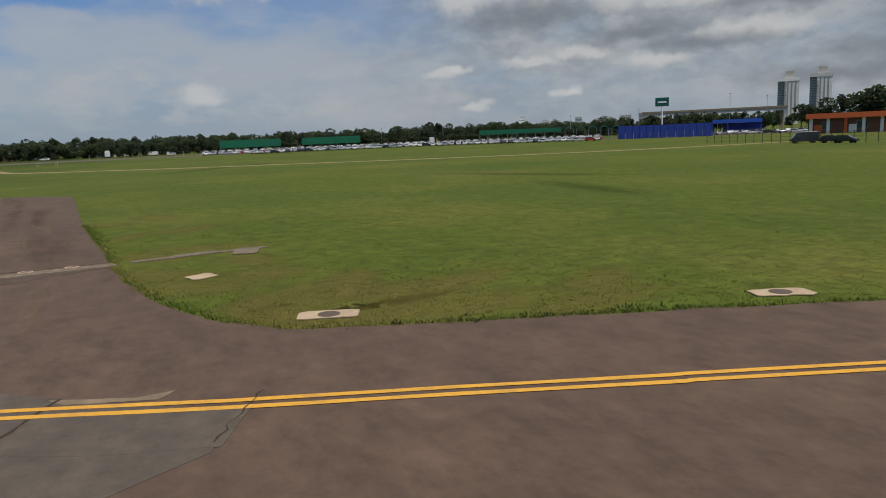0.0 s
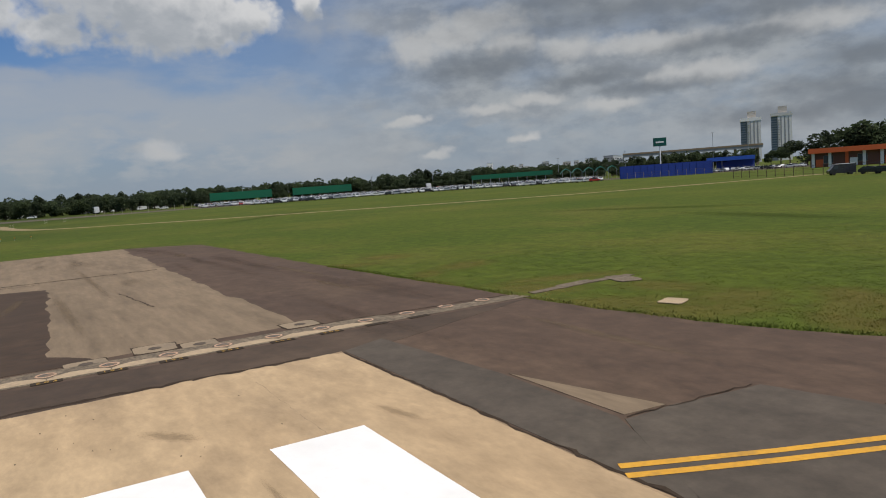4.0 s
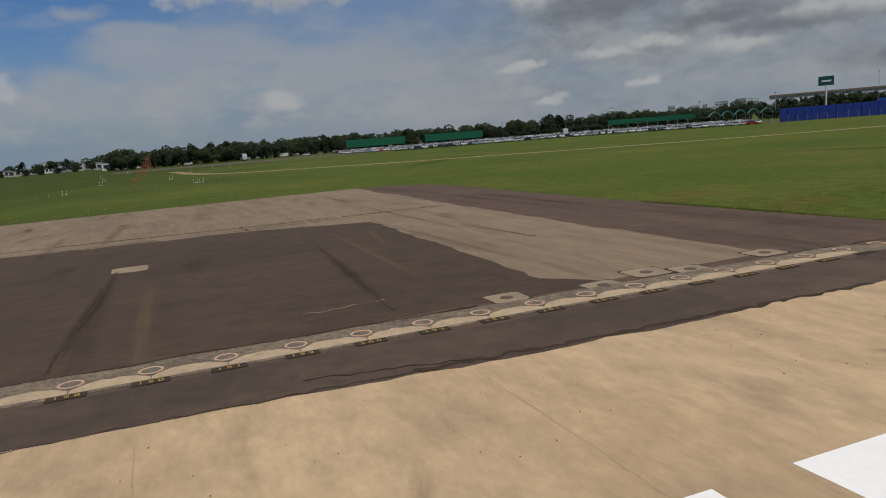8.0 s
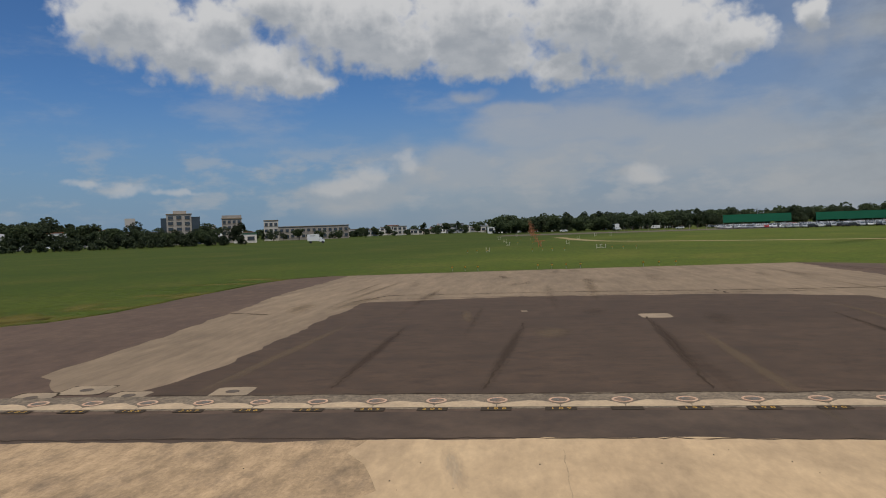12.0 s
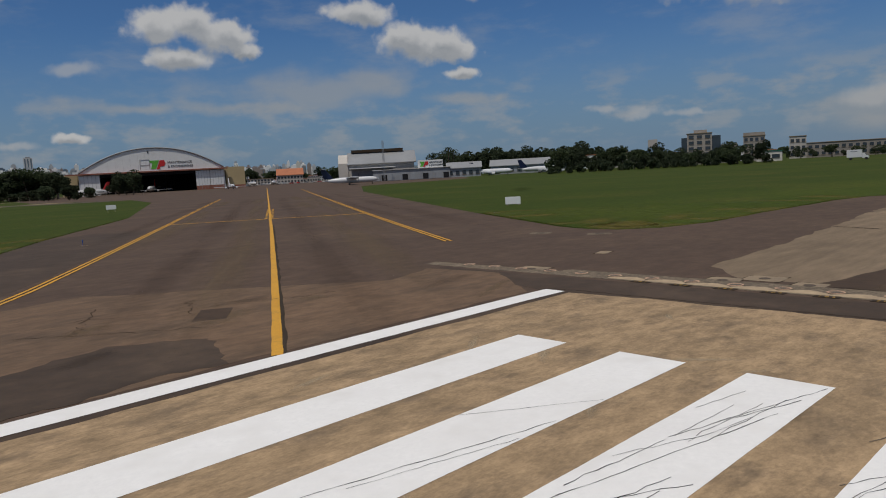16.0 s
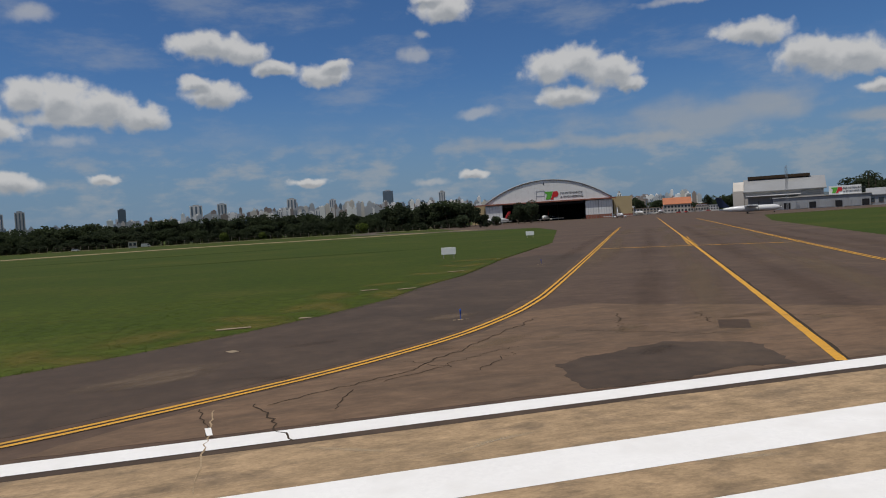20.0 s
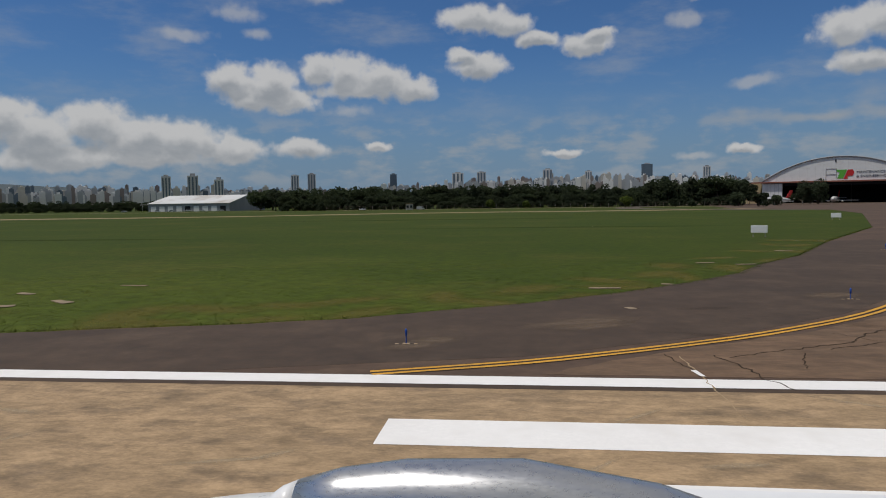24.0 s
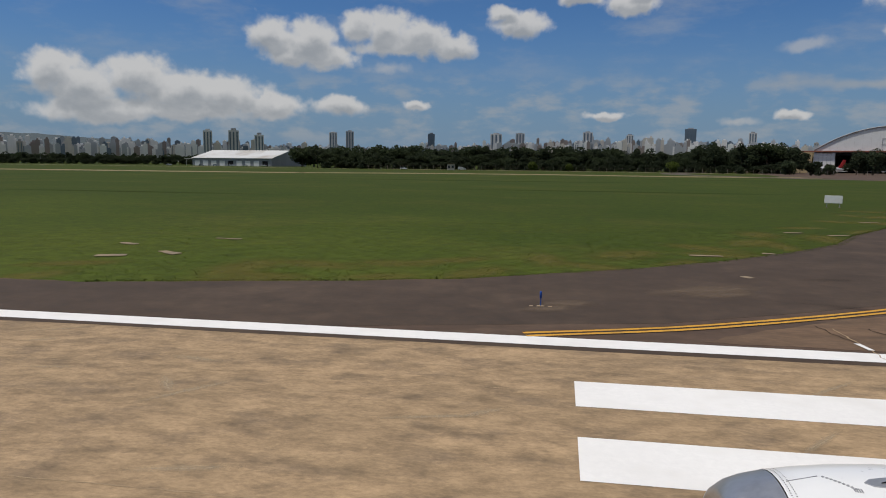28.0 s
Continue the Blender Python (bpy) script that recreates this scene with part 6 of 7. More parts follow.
def vehicles():
    rnd = random.Random(3)
    kinds = [car(M["car_white"], "white parked hatchback in the car park"), car(M["car_silver"], "silver parked car in the car park"), car(M["car_dark"], "dark parked car in the car park"), car(M["car_red"], "red parked car in the car park")]
    used = set()

    def put(k, m):
        if k in used:
            copy_thing(k, m)
        else:
            used.add(k)
            k.matrix_world = m

    far_rows = []
    for row in range(13):
        a = 103.0 if row < 3 else 99.5
        while a < 130.5:
            d = 297 + 8.5 * row + 4 * math.sin((a - 100) / 8) - max(0, a - 119) * 2.2
            x, y = polar(8, -32, a, d)
            if rnd.random() < 0.92:
                k = kinds[rnd.choices((0, 1, 2, 3), (7, 6, 4, 0.7))[0]]
                turn = -a - 90 + rnd.choice((0, 0, 0, 90)) + rnd.uniform(-6, 6)
                if row < 4:
                    put(k, pose(x, y, -0.02, 0, 0, turn))
                else:
                    far_rows.append((k, x, y, 1.0, 1.0, radians(turn)))
            a += 0.52 if row < 4 else 0.6
    join("parked_cars", far_rows, "rows of white and silver cars deep in the car park", "cars")
    for a in range(16):
        put(kinds[rnd.choices((0, 1, 2), (5, 3, 2))[0]], pose(*polar(8, -32, 138.6 + 0.42 * a, 295 + rnd.uniform(0, 20)), -0.02, 0, 0, rnd.uniform(0, 360)))
    for a, d in ((88.6, 400), (97, 380), (102, 330)):
        put(kinds[0], pose(*polar(8, -32, a, d), -0.02, 0, 0, 80))
    v = car(M["car_dark"], "dark van with a white roof parked on the grass", "van")
    part("roof", boxes((-2.3, 1.4, -0.8, 0.8, 2.12, 2.22), bevel=0.03), M["car_white"], v, "white roof")
    v.matrix_world = pose(97.6, -158.4, -0.02, 0, 0, 50)
    put(kinds[2], pose(91.6, -158.0, -0.02, 0, 0, 200))
    put(kinds[2], pose(88.4, -157.0, -0.02, 0, 0, 190))
    w = car(M["car_white"], "white van on the perimeter road", "van")
    w.matrix_world = pose(*polar(0, 0, -7.9, 440), -0.02, 0, 0, 10)
    copy_thing(w, pose(*polar(8, -32, 95.7, 420), -0.02, 0, 0, 100))
    for a, d in ((-12.6, 450), (-28.2, 585), (-27.2, 585), (-26, 585), (-25, 584), (-23.6, 583), (-30.5, 600)):
        put(kinds[0 if a > -30 else 1], pose(*polar(0, 0, a, d), -0.02, 0, 0, rnd.uniform(-20, 20)))
    for a in (51.5, 52.2, 53.1, 53.6, 54.4):
        put(kinds[rnd.randrange(3)], pose(*polar(17, 2, a, 420), -0.02, 0, 0, rnd.uniform(0, 90)))
    for k in range(16):
        put(kinds[rnd.choices((0, 1, 2, 3), (5, 3, 2, 1))[0]], pose(*polar(17, 2, 25.6 + 0.55 * k, 640 + rnd.uniform(0, 50)), -0.02, 0, 0, rnd.uniform(0, 360)))
    b = thing("bus", pose(*polar(8, -32, 117, 352), -0.02, 0, 0, -27), "white coach parked behind the cars", "bus")
    part("body", boxes((-6, 6, -1.2, 1.2, 0.5, 3.6), bevel=0.2), M["car_white"], b)
    part("window_band", boxes((-5.6, 5.8, -1.24, 1.24, 2.0, 3.0)), M["window"], b)
    for x in (-3.8, 3.8):
        part("wheel", rods(((x, -1.2, 0.5), (x, 1.2, 0.5), 0.5), n=14), M["tyre"], b)
    copy_thing(b, pose(*polar(8, -32, 92.6, 405), -0.02, 0, 0, 0))
    t = thing("box_truck", pose(303, 84, -0.02, 0, 0, -80), "white box truck parked on the grass", "truck")
    part("cargo_box", boxes((-3.6, 1.2, -1.2, 1.2, 0.9, 3.7), bevel=0.05), M["car_white"], t)
    part("cab", extrude([(1.3, 0.6), (3.4, 0.6), (3.4, 1.3), (2.5, 1.6), (2.1, 2.5), (1.3, 2.5)], -1.0, 1.0), M["car_white"], t)
    part("windscreen", extrude([(2.56, 1.62), (2.14, 2.42), (2.2, 2.44), (2.64, 1.62)], -0.9, 0.9), M["window"], t)
    part("text_bar", boxes((-2.4, -0.2, -1.24, -1.2, 2.9, 3.2)), M["grey_metal"], t)
    for x in (-2.4, 2.6):
        part("axle_wheel", rods(((x, -1.1, 0.45), (x, -0.75, 0.45), 0.45), n=14), M["tyre"], t)
        part("axle_wheel", rods(((x, 0.75, 0.45), (x, 1.1, 0.45), 0.45), n=14), M["tyre"], t)


vehicles()


def small_airliner(name, m, L, r, label, body, tail, props=False, high=False):
    p = thing(name, m, label, "aircraft", "parked aircraft")
    zc = r + 0.9
    prof = [(L * a, max(0.01, r * b)) for a, b in ((0, 0.02), (0.015, 0.3), (0.05, 0.66), (0.12, 0.97), (0.2, 1), (0.66, 1), (0.8, 0.78), (0.92, 0.36), (1.0, 0.06))]
    bm = lathe(prof, 20)
    bmesh.ops.translate(bm, verts=bm.verts, vec=(-L / 2, 0, zc))
    part("fuselage", bm, body, p, smooth=True)
    zt = zc + r
    part("tail_fin", extrude([(L * 0.3, zt - 0.6), (L * 0.48, zt - 0.4), (L * 0.53, zt + L * 0.16), (L * 0.45, zt + L * 0.16)], -0.15, 0.15), tail, p, "coloured tail fin")
    zw = zc + r * 0.9 if high else zc - r * 0.5
    for s in (-1, 1):
        part("wing", extrude([(-L * 0.1, s * r * 0.6), (-L * 0.0, s * L * 0.45), (L * 0.04, s * L * 0.45), (L * 0.08, s * r * 0.6)], zw - 0.15, zw + 0.2, "z"), body, p)
        zz = zt + L * 0.155 if high else zc + r * 0.4
        part("tailplane", extrude([(L * 0.43, s * 0.1), (L * 0.48, s * L * 0.16), (L * 0.52, s * L * 0.16), (L * 0.52, s * 0.1)], zz, zz + 0.15, "z"), body, p)
        en = lathe([(-L * 0.14, 0.3), (-L * 0.13, 0.62), (0, 0.6), (L * 0.04, 0.2)], 14)
        bmesh.ops.translate(en, verts=en.verts, vec=(0, s * L * 0.14, zw - 0.2 if high else zw - 0.6))
        part("engine", en, M["grey_metal"] if props else body, p, smooth=True)
        if props:
            part("propeller", boxes((-L * 0.145, -L * 0.14, s * L * 0.14 - 0.15, s * L * 0.14 + 0.15, zw - 2.1, zw + 1.7)), M["tar"], p)
        part("main_gear", rods(((L * 0.03, s * 1.6, 0.35), (L * 0.03, s * 1.3, zc - r * 0.5), 0.12), n=6), M["steel"], p)
        part("tyre", rods(((L * 0.03, s * 1.45, 0.4), (L * 0.03, s * 1.8, 0.4), 0.42), n=12), M["tyre"], p)
    part("nose_gear", rods(((-L * 0.38, 0, 0.3), (-L * 0.38, 0, zc - r * 0.6), 0.1), n=6), M["steel"], p)
    part("nose_tyre", rods(((-L * 0.38, -0.15, 0.32), (-L * 0.38, 0.15, 0.32), 0.33), n=12), M["tyre"], p)
    part("cockpit_glass", boxes((-L * 0.475, -L * 0.455, -r * 0.45, r * 0.45, zc + r * 0.15, zc + r * 0.42)), M["window"], p)
    for k in range(14):
        part("cabin_window", boxes((-L * 0.36 + k * L * 0.045, -L * 0.345 + k * L * 0.045, -r * 1.005, -r * 0.97, zc + 0.1, zc + 0.45)), M["window"], p)
    return p


def aircraft():
    small_airliner("turboprop", pose(*polar(17, 2, 36.2, 345), -0.03, 0, 0, 140), 27, 1.4, "white and dark blue twin turboprop on the apron", M["car_white"], M["navy"], True, True)
    small_airliner("business_jet", pose(*polar(17, 2, 27.0, 480), -0.03, 0, 0, 70), 24, 1.2, "white small jet on the apron", M["car_white"], M["car_white"])
    a = small_airliner("parked_jet", pose(*polar(17, 2, 51.6, 430), -0.03, 0, 0, 140), 27, 1.5, "white and dark blue jet before the low hangar", M["car_white"], M["navy"])
    copy_thing(a, pose(*polar(17, 2, 47.6, 424), -0.03, 0, 0, 110))
    copy_thing(a, pose(*polar(17, 2, 28.6, 610), -0.03, 0, 0, 75))
    copy_thing(a, pose(*polar(17, 2, 30.4, 640), -0.03, 0, 0, 50))
    small_airliner("parked_jet", pose(*polar(8, 2, 18.3, 545), -0.03, 0, 0, 30), 30, 1.9, "white jet with red tail in the hangar mouth", M["car_white"], M["mark_red"])
    small_airliner("parked_jet", pose(*polar(8, 2, 22.2, 590), -0.03, 0, 0, 60), 32, 2.0, "white jet with a red fin inside the dark hangar", M["car_white"], M["mark_red"])


aircraft()


# ---- fences ----
def fence(name, pts, h, step, label, wire=True, material="far_dull"):
    f = thing(name, (0, 0, 0), label, "fence")
    post = rods(((0, 0, -0.05), (0, 0, h), 0.07), n=6)
    first = part("post", post, M[material], f)
    total, line = 0, []
    for a, b in zip(pts, pts[1:]):
        a, b = Vector(a), Vector(b)
        n = int((b - a).length / step)
        for k in range(n):
            line.append(a.lerp(b, k / n))
    first.location = (*line[0], 0)
    for p in line[1:]:
        q = first.copy()
        scene.collection.objects.link(q)
        q.location = (*p, 0)
    if wire:
        for z in (0.4, h * 0.55, h - 0.15):
            for a, b in zip(pts, pts[1:]):
                part("wire", rods(((*a, z), (*b, z), 0.02), n=4), M["iron"], f)


fence("car_park_fence", [(330, -40), (318, -88), (300, -130), (296, -180), (262, -205), (222, -222), (182, -238), (150, -262)], 2.3, 3.2, "pale concrete fence posts with wire along the car park")
fence("orange_yard_fence", [(128, -166), (104, -163), (82, -160), (60, -175)], 2.2, 2.4, "wire fence round the yard by the orange building", material="iron")
fence("perimeter_fence", [(-130, 455), (0, 440), (90, 430), (170, 395)], 2.6, 4.5, "pale posts of the perimeter fence before the wood")


# ---- cracks, joints and rubber marks ----
def surface_wear():
    rows = [  # from, to, width, wander: open cracks
        ((54.3, -14.1), (40.0, -13.2), 0.1, 0.25), ((52.6, -0.3), (39.8, 0.8), 0.12, 0.25), ((51.5, 5.0), (40.0, 5.1), 0.1, 0.25), ((54.0, -5.9), (39.6, -5.1), 0.12, 0.25),
        ((19.9, 30.5), (13.1, 22.8), 0.09, 0.5), ((13.1, 22.8), (8.8, 20.4), 0.06, 0.4), ((14.2, 22.6), (13.1, 24.2), 0.05, 0.4), ((11.0, 21.1), (10.4, 19.2), 0.06, 0.4),
        ((8.5, 20.7), (9.3, 17.0), 0.08, 0.4), ((7.1, 20.8), (7.6, 18.0), 0.06, 0.3), ((23.5, 29.8), (21.4, 25.6), 0.06, 0.6), ((26.3, 28.2), (25.1, 25.4), 0.06, 0.5),
        ((22.2, 27.9), (30.5, 24.6), 0.05, 0.9), ((20.1, 26.6), (24.4, 23.0), 0.05, 0.7), ((12.0, 21.6), (17.0, 24.8), 0.05, 0.6), ((14.8, 21.8), (16.6, 23.8), 0.05, 0.6),
        ((20.5, -34.8), (18.6, -33.6), 0.05, 0.2), ((25.8, -29.8), (26.1, -26.7), 0.06, 0.1), ((23.2, -30.4), (22.4, -29.2), 0.07, 0.2),
        ((35.9, -10.0), (35.2, -13.5), 0.07, 0.3),
    ]
    for a, b, w, d in rows:
        tagged(part("crack", crack(a, b, w * 0.55, d * 0.5), M["tar"]), "dark open crack in the asphalt", "crack", kind="structure")
    joints = [((63.4, 10.2), (67.0, 8.6), 0.2, 0.1, "tar"), ((67.0, 8.6), (66.9, -2.2), 0.24, 0.15, "tar"), ((66.9, -2.2), (65.5, -14.6), 0.3, 0.15, "tar"), ((65.5, -14.6), (65.4, -25.0), 0.3, 0.12, "tar"), ((66.2, -12.0), (63.8, -12.2), 0.2, 0.2, "tar"), ((54.9, -21.6), (48.5, -22.2), 0.1, 0.12, "asphalt_dark"), ((64.6, 9.6), (64.3, -18.4), 0.14, 0.2, "tar"), ((58.6, 16.0), (57.8, 13.6), 0.25, 0.2, "tar"),
              ((41.6, -13.4), (41.2, -11.0), 0.12, 0.25, "asphalt_light"), ((39.25, 10.0), (39.2, -15.2), 0.14, 0.15, "tar"), ((38.9, -26.0), (38.4, -33.0), 0.1, 0.1, "tar")]
    for a, b, w, d, m in joints:
        tagged(part("joint", crack(a, b, w * 0.6, d, z=0.015), M[m]), "sealed joint across the asphalt", "joint", kind="structure")
    for y, x0, x1 in ((-13.05, 29.0, 34.6), (-7.05, 28.0, 34.6), (-22.2, 28.9, 33.5), (-1.0, 28.0, 34.6), (13.55, -60.0, 0.2), (8.3, -60.0, 0.3), (14.9, -60.0, 34.0)):
        tagged(part("joint", crack((x0, y), (x1, y), 0.022, 0.03, z=0.0115, jag=0.012), M["runway_joint"]), "faint joint between runway slabs", "joint", kind="structure")
    tagged(part("joint", crack((7.5, 20.5), (7.6, 14.6), 0.03, 0.06, z=0.0165), M["runway_joint"]), "cross joint over stripe and slabs", "joint", kind="structure")
    # dark sealed fringe round the runway's end
    tagged(part("seal", crack((34.62, -24.9), (22.0, -24.95), 0.07, 0.08, z=0.013), M["tar"]), "dark frayed seal beside the concrete", "seal", kind="structure")
    for y in range(-24, 17, 3):
        tagged(part("seal", crack((35.05 + 0.3 * math.cos(y * 0.11), y), (35.05 + 0.3 * math.cos((y + 3) * 0.11), y + 3), 0.16 if y < -12 else 0.05, 0.1, z=0.0125), M["tar"]), "dark frayed seal at the runway end", "seal", kind="structure")
    # tyre rubber
    rnd = random.Random(8)
    marks = [((23.6, 11.3), (25.9, 9.7)), ((20.6, 10.4), (23.5, 9.7)), ((18.5, 11.0), (24.5, 9.7)), ((25.0, 7.9), (28.8, 6.8)), ((21.0, 8.3), (27.0, 7.0))]
    for k in range(26):
        y = rnd.uniform(3.8, 5.2)
        x = rnd.uniform(19, 27)
        marks.append(((x, y + rnd.uniform(0, 0.9)), (x + rnd.uniform(1.5, 3.5), y - rnd.uniform(0.2, 0.9))))
    for k in range(12):
        x = rnd.uniform(20, 27)
        y = rnd.uniform(7.0, 8.2)
        marks.append(((x, y), (x + rnd.uniform(1.0, 2.5), y - rnd.uniform(0.1, 0.7))))
    for a, b in marks:
        tagged(part("tyre_mark", crack(a, b, rnd.uniform(0.006, 0.015), 0.04, z=0.0185, jag=0.004), M["rubber"]), "thin black tyre mark over the paint", "tyre mark", "tyre marks", "structure")
    sheet("patch", ragged([(24.6, 24.2), (25.7, 25.9), (26.6, 25.3), (25.5, 23.6)], 0.03, 0.3, 3.0), 0.012, M["asphalt_dark"], "small dark repair beside the centre line", "asphalt")
    disc = bmesh.new()
    bmesh.ops.create_circle(disc, cap_ends=True, segments=24, radius=1.0)
    first = {}

    def spot(x, y, a, b, turn, kind, label, low=0.0):
        """A soft-edged stain lying on the surface."""
        spot.z += 0.000008
        if kind not in first:
            bm = disc.copy()
            ob = first[kind] = part("stain", bm, M[kind])
        else:
            ob = new("stain", first[kind].data)
        ob.matrix_world = pose(x, y, spot.z + low, 0, 0, turn) @ Matrix.Diagonal((a, b, 1, 1))
        tagged(ob, label, "stain", "ground stains", "structure")

    spot.z = 0.0104
    for x, y, a, b in ((5.2, 26.0, 3.2, 1.2), (5.6, 25.2, 2.0, 0.8), (17.0, 33.6, 2.0, 1.2), (0.3, 22.5, 1.3, 0.9), (-0.3, 21.6, 1.2, 0.8)):
        spot(x, y, a, b, 30, "soft_dust", "pale dust on the dark shoulder")
    # streaks on the overrun, blotches on asphalt and concrete
    for (x0, y0), (x1, y1), w, d in rows[:4]:
        spot((x0 + x1) / 2, (y0 + y1) / 2, 8.5, 0.34, math.degrees(math.atan2(y1 - y0, x1 - x0)), "soft_seam", "long sealed crack with dark edges")
    for k in range(20):
        x, y = rnd.uniform(41, 88), rnd.uniform(-24, 15)
        spot(x, y, rnd.uniform(1.5, 5), rnd.uniform(0.3, 1.1), rnd.uniform(-9, 9), "soft_dark" if x > 64 or y < -19 or rnd.random() < 0.4 else "soft_tan", "streaked stain on the overrun")
    for k in range(12):
        spot(rnd.uniform(9, 35), rnd.uniform(18.5, 30), rnd.uniform(0.7, 2.6), rnd.uniform(0.3, 1.0), rnd.uniform(-25, 60), rnd.choice(("soft_dark", "soft_tan")), "blotch on the cracked asphalt")
    for k in range(44):
        spot(rnd.uniform(-28, 33), rnd.uniform(2.0, 16.4), rnd.uniform(0.5, 1.5), rnd.uniform(0.08, 0.22), rnd.uniform(10, 55) * rnd.choice((-1, 1)), "soft_pale", "pale chalky scuff on the runway concrete")
    for k in range(20):
        spot(rnd.uniform(10, 34), rnd.uniform(-24, 2.0), rnd.uniform(0.6, 2.2), rnd.uniform(0.1, 0.35), rnd.uniform(-20, 40), rnd.choice(("soft_pale", "soft_tan")), "pale scuff on the runway concrete")
    for k in range(8):
        spot(rnd.uniform(16, 84), rnd.uniform(-32, -26.2), rnd.uniform(2, 7), rnd.uniform(0.3, 0.9), rnd.uniform(-6, 6), rnd.choice(("soft_dark", "soft_tan")), "streaked stain on the taxiway")
    # lengthwise wheel paths on the north taxiway
    for d, kind in ((-13.5, "soft_wear"), (-9.5, "soft_tan"), (-5.0, "soft_wear"), (-2.0, "soft_tan"), (3.0, "soft_wear"), (6.0, "soft_tan"), (9.0, "soft_tan"), (12.5, "soft_wear"), (16.0, "soft_wear")):
        for q in (24, 58, 95, 140):
            q += rnd.uniform(-6, 6)
            if q < 30 and abs(d) > 8:
                continue
            spot(24 + 0.5 * q + 0.866 * d, 18 + 0.866 * q - 0.5 * d, rnd.uniform(22, 34), rnd.uniform(1.3, 2.4), 60 + rnd.uniform(-1.5, 1.5), kind, "long wheel path worn into the taxiway")
    for k in range(14):
        spot(rnd.uniform(42, 88), rnd.uniform(-24, 15), rnd.uniform(6, 13), rnd.uniform(0.25, 0.7), rnd.uniform(-4, 4), rnd.choice(("soft_wear", "soft_tan", "soft_tan")), "rolled streak along the overrun")
    for k in range(10):
        spot(rnd.uniform(20, 90), rnd.uniform(-32, -26.4), rnd.uniform(5, 12), rnd.uniform(0.4, 1.0), rnd.uniform(-3, 3), "soft_wear", "dark wheel path on the south taxiway")
    # dry straw along the grass edges and darker weedy bands in the field
    for edge, side, lo, hi in ((EDGE_S, 1, 1, 12), (EDGE_NE, -1, 3, 12), (EDGE_NW, -1, 2, 15)):
        way = smooth_line(edge[lo:hi], 4.0)
        for reach in (1.2, 4.5):
            for x, y in offset(way, side * reach)[::2]:
                spot(x + rnd.uniform(-1, 1), y + rnd.uniform(-0.5, 0.5), rnd.uniform(2.2, 4.5), rnd.uniform(1.2, 2.4), rnd.uniform(0, 180), "soft_straw", "dry straw-coloured grass near the pavement", -0.04)
    for x, y, a, b, turn in ((51.7, -67.5, 13.6, 2.6, 168), (150, -60, 30, 4, -40), (70, -75, 18, 3, 20), (10, 120, 40, 4, 0), (-20, 180, 60, 6, 4), (40, 230, 50, 5, -5), (-60, 90, 30, 3, 0), (120, 90, 18, 3, 40)):
        spot(x, y, a, b, turn, "soft_weed", "darker weedy band in the field", -0.036)
    disc.free()
    crumbs = bmesh.new()
    for k in range(90):
        c, q = (rnd.uniform(27, 34.6), rnd.uniform(-22, 6), 0.014), rnd.uniform(0.008, 0.022)
        if not (c[0] < 29.2):
            bmesh.ops.create_cone(crumbs, cap_ends=True, segments=5, radius1=q, radius2=q * 0.4, depth=q, matrix=Matrix.Translation(c) @ Matrix.Rotation(rnd.uniform(0, 6), 4, "Z"))
    tagged(part("gravel_crumbs", crumbs, M["iron"]), "dark crumbs of asphalt strewn on the concrete", "gravel", kind="stuff")
    sheet("mark", ragged([(7.42, 18.85), (7.52, 18.2), (7.64, 18.2), (7.56, 18.85)], 0.02, 0.12, 2.0), 0.0172, M["white_paint"], "splash of white paint on the asphalt", "paint", depth=0.003)
    sheet("repair_patch", ragged([(21.36, -31.34), (19.70, -34.38), (18.41, -33.66), (19.05, -32.10), (20.08, -30.40)], 0.04, 0.3, 4.0), 0.0098, M["asphalt_grey"], "dark grey asphalt repair under the yellow line", "asphalt", depth=0.003)
    sheet("mark", ragged([(22.13, -31.34), (21.39, -32.71), (21.37, -33.41), (21.06, -33.09), (21.72, -31.61)], 0.05, 0.2, 4.0), 0.0101, M["asphalt_light"], "pale scraped asphalt beside the yellow line", "asphalt", depth=0.003)
    for a, b in (((23.64, -30.42), (21.43, -27.99)), ((22.09, -31.53), (20.05, -30.31))):
        tagged(part("joint", crack(a, b, 0.07, 0.1, z=0.0125), M["tar"]), "sealed joint between asphalt repairs", "joint", kind="structure")
    sheet("drain_edge", ragged([(37.85, -33.9), (38.15, -33.9), (38.35, -36.0), (38.45, -39.2), (38.0, -39.3), (38.0, -36.0)], 0.12, 0.3, 6.0), 0.006, M["gravel"], "overgrown rough concrete edge running into the grass", "concrete")


surface_wear()


# ---- grass tufts ----
def inside(px, py, poly):
    r = np.zeros(px.shape, bool)
    n = len(poly)
    for i in range(n):
        (x0, y0), (x1, y1) = poly[i], poly[(i + 1) % n]
        c = (y0 > py) != (y1 > py)
        with np.errstate(divide="ignore", invalid="ignore"):
            r ^= c & (px < (x1 - x0) * (py - y0) / (y1 - y0 + 1e-12) + x0)
    return r


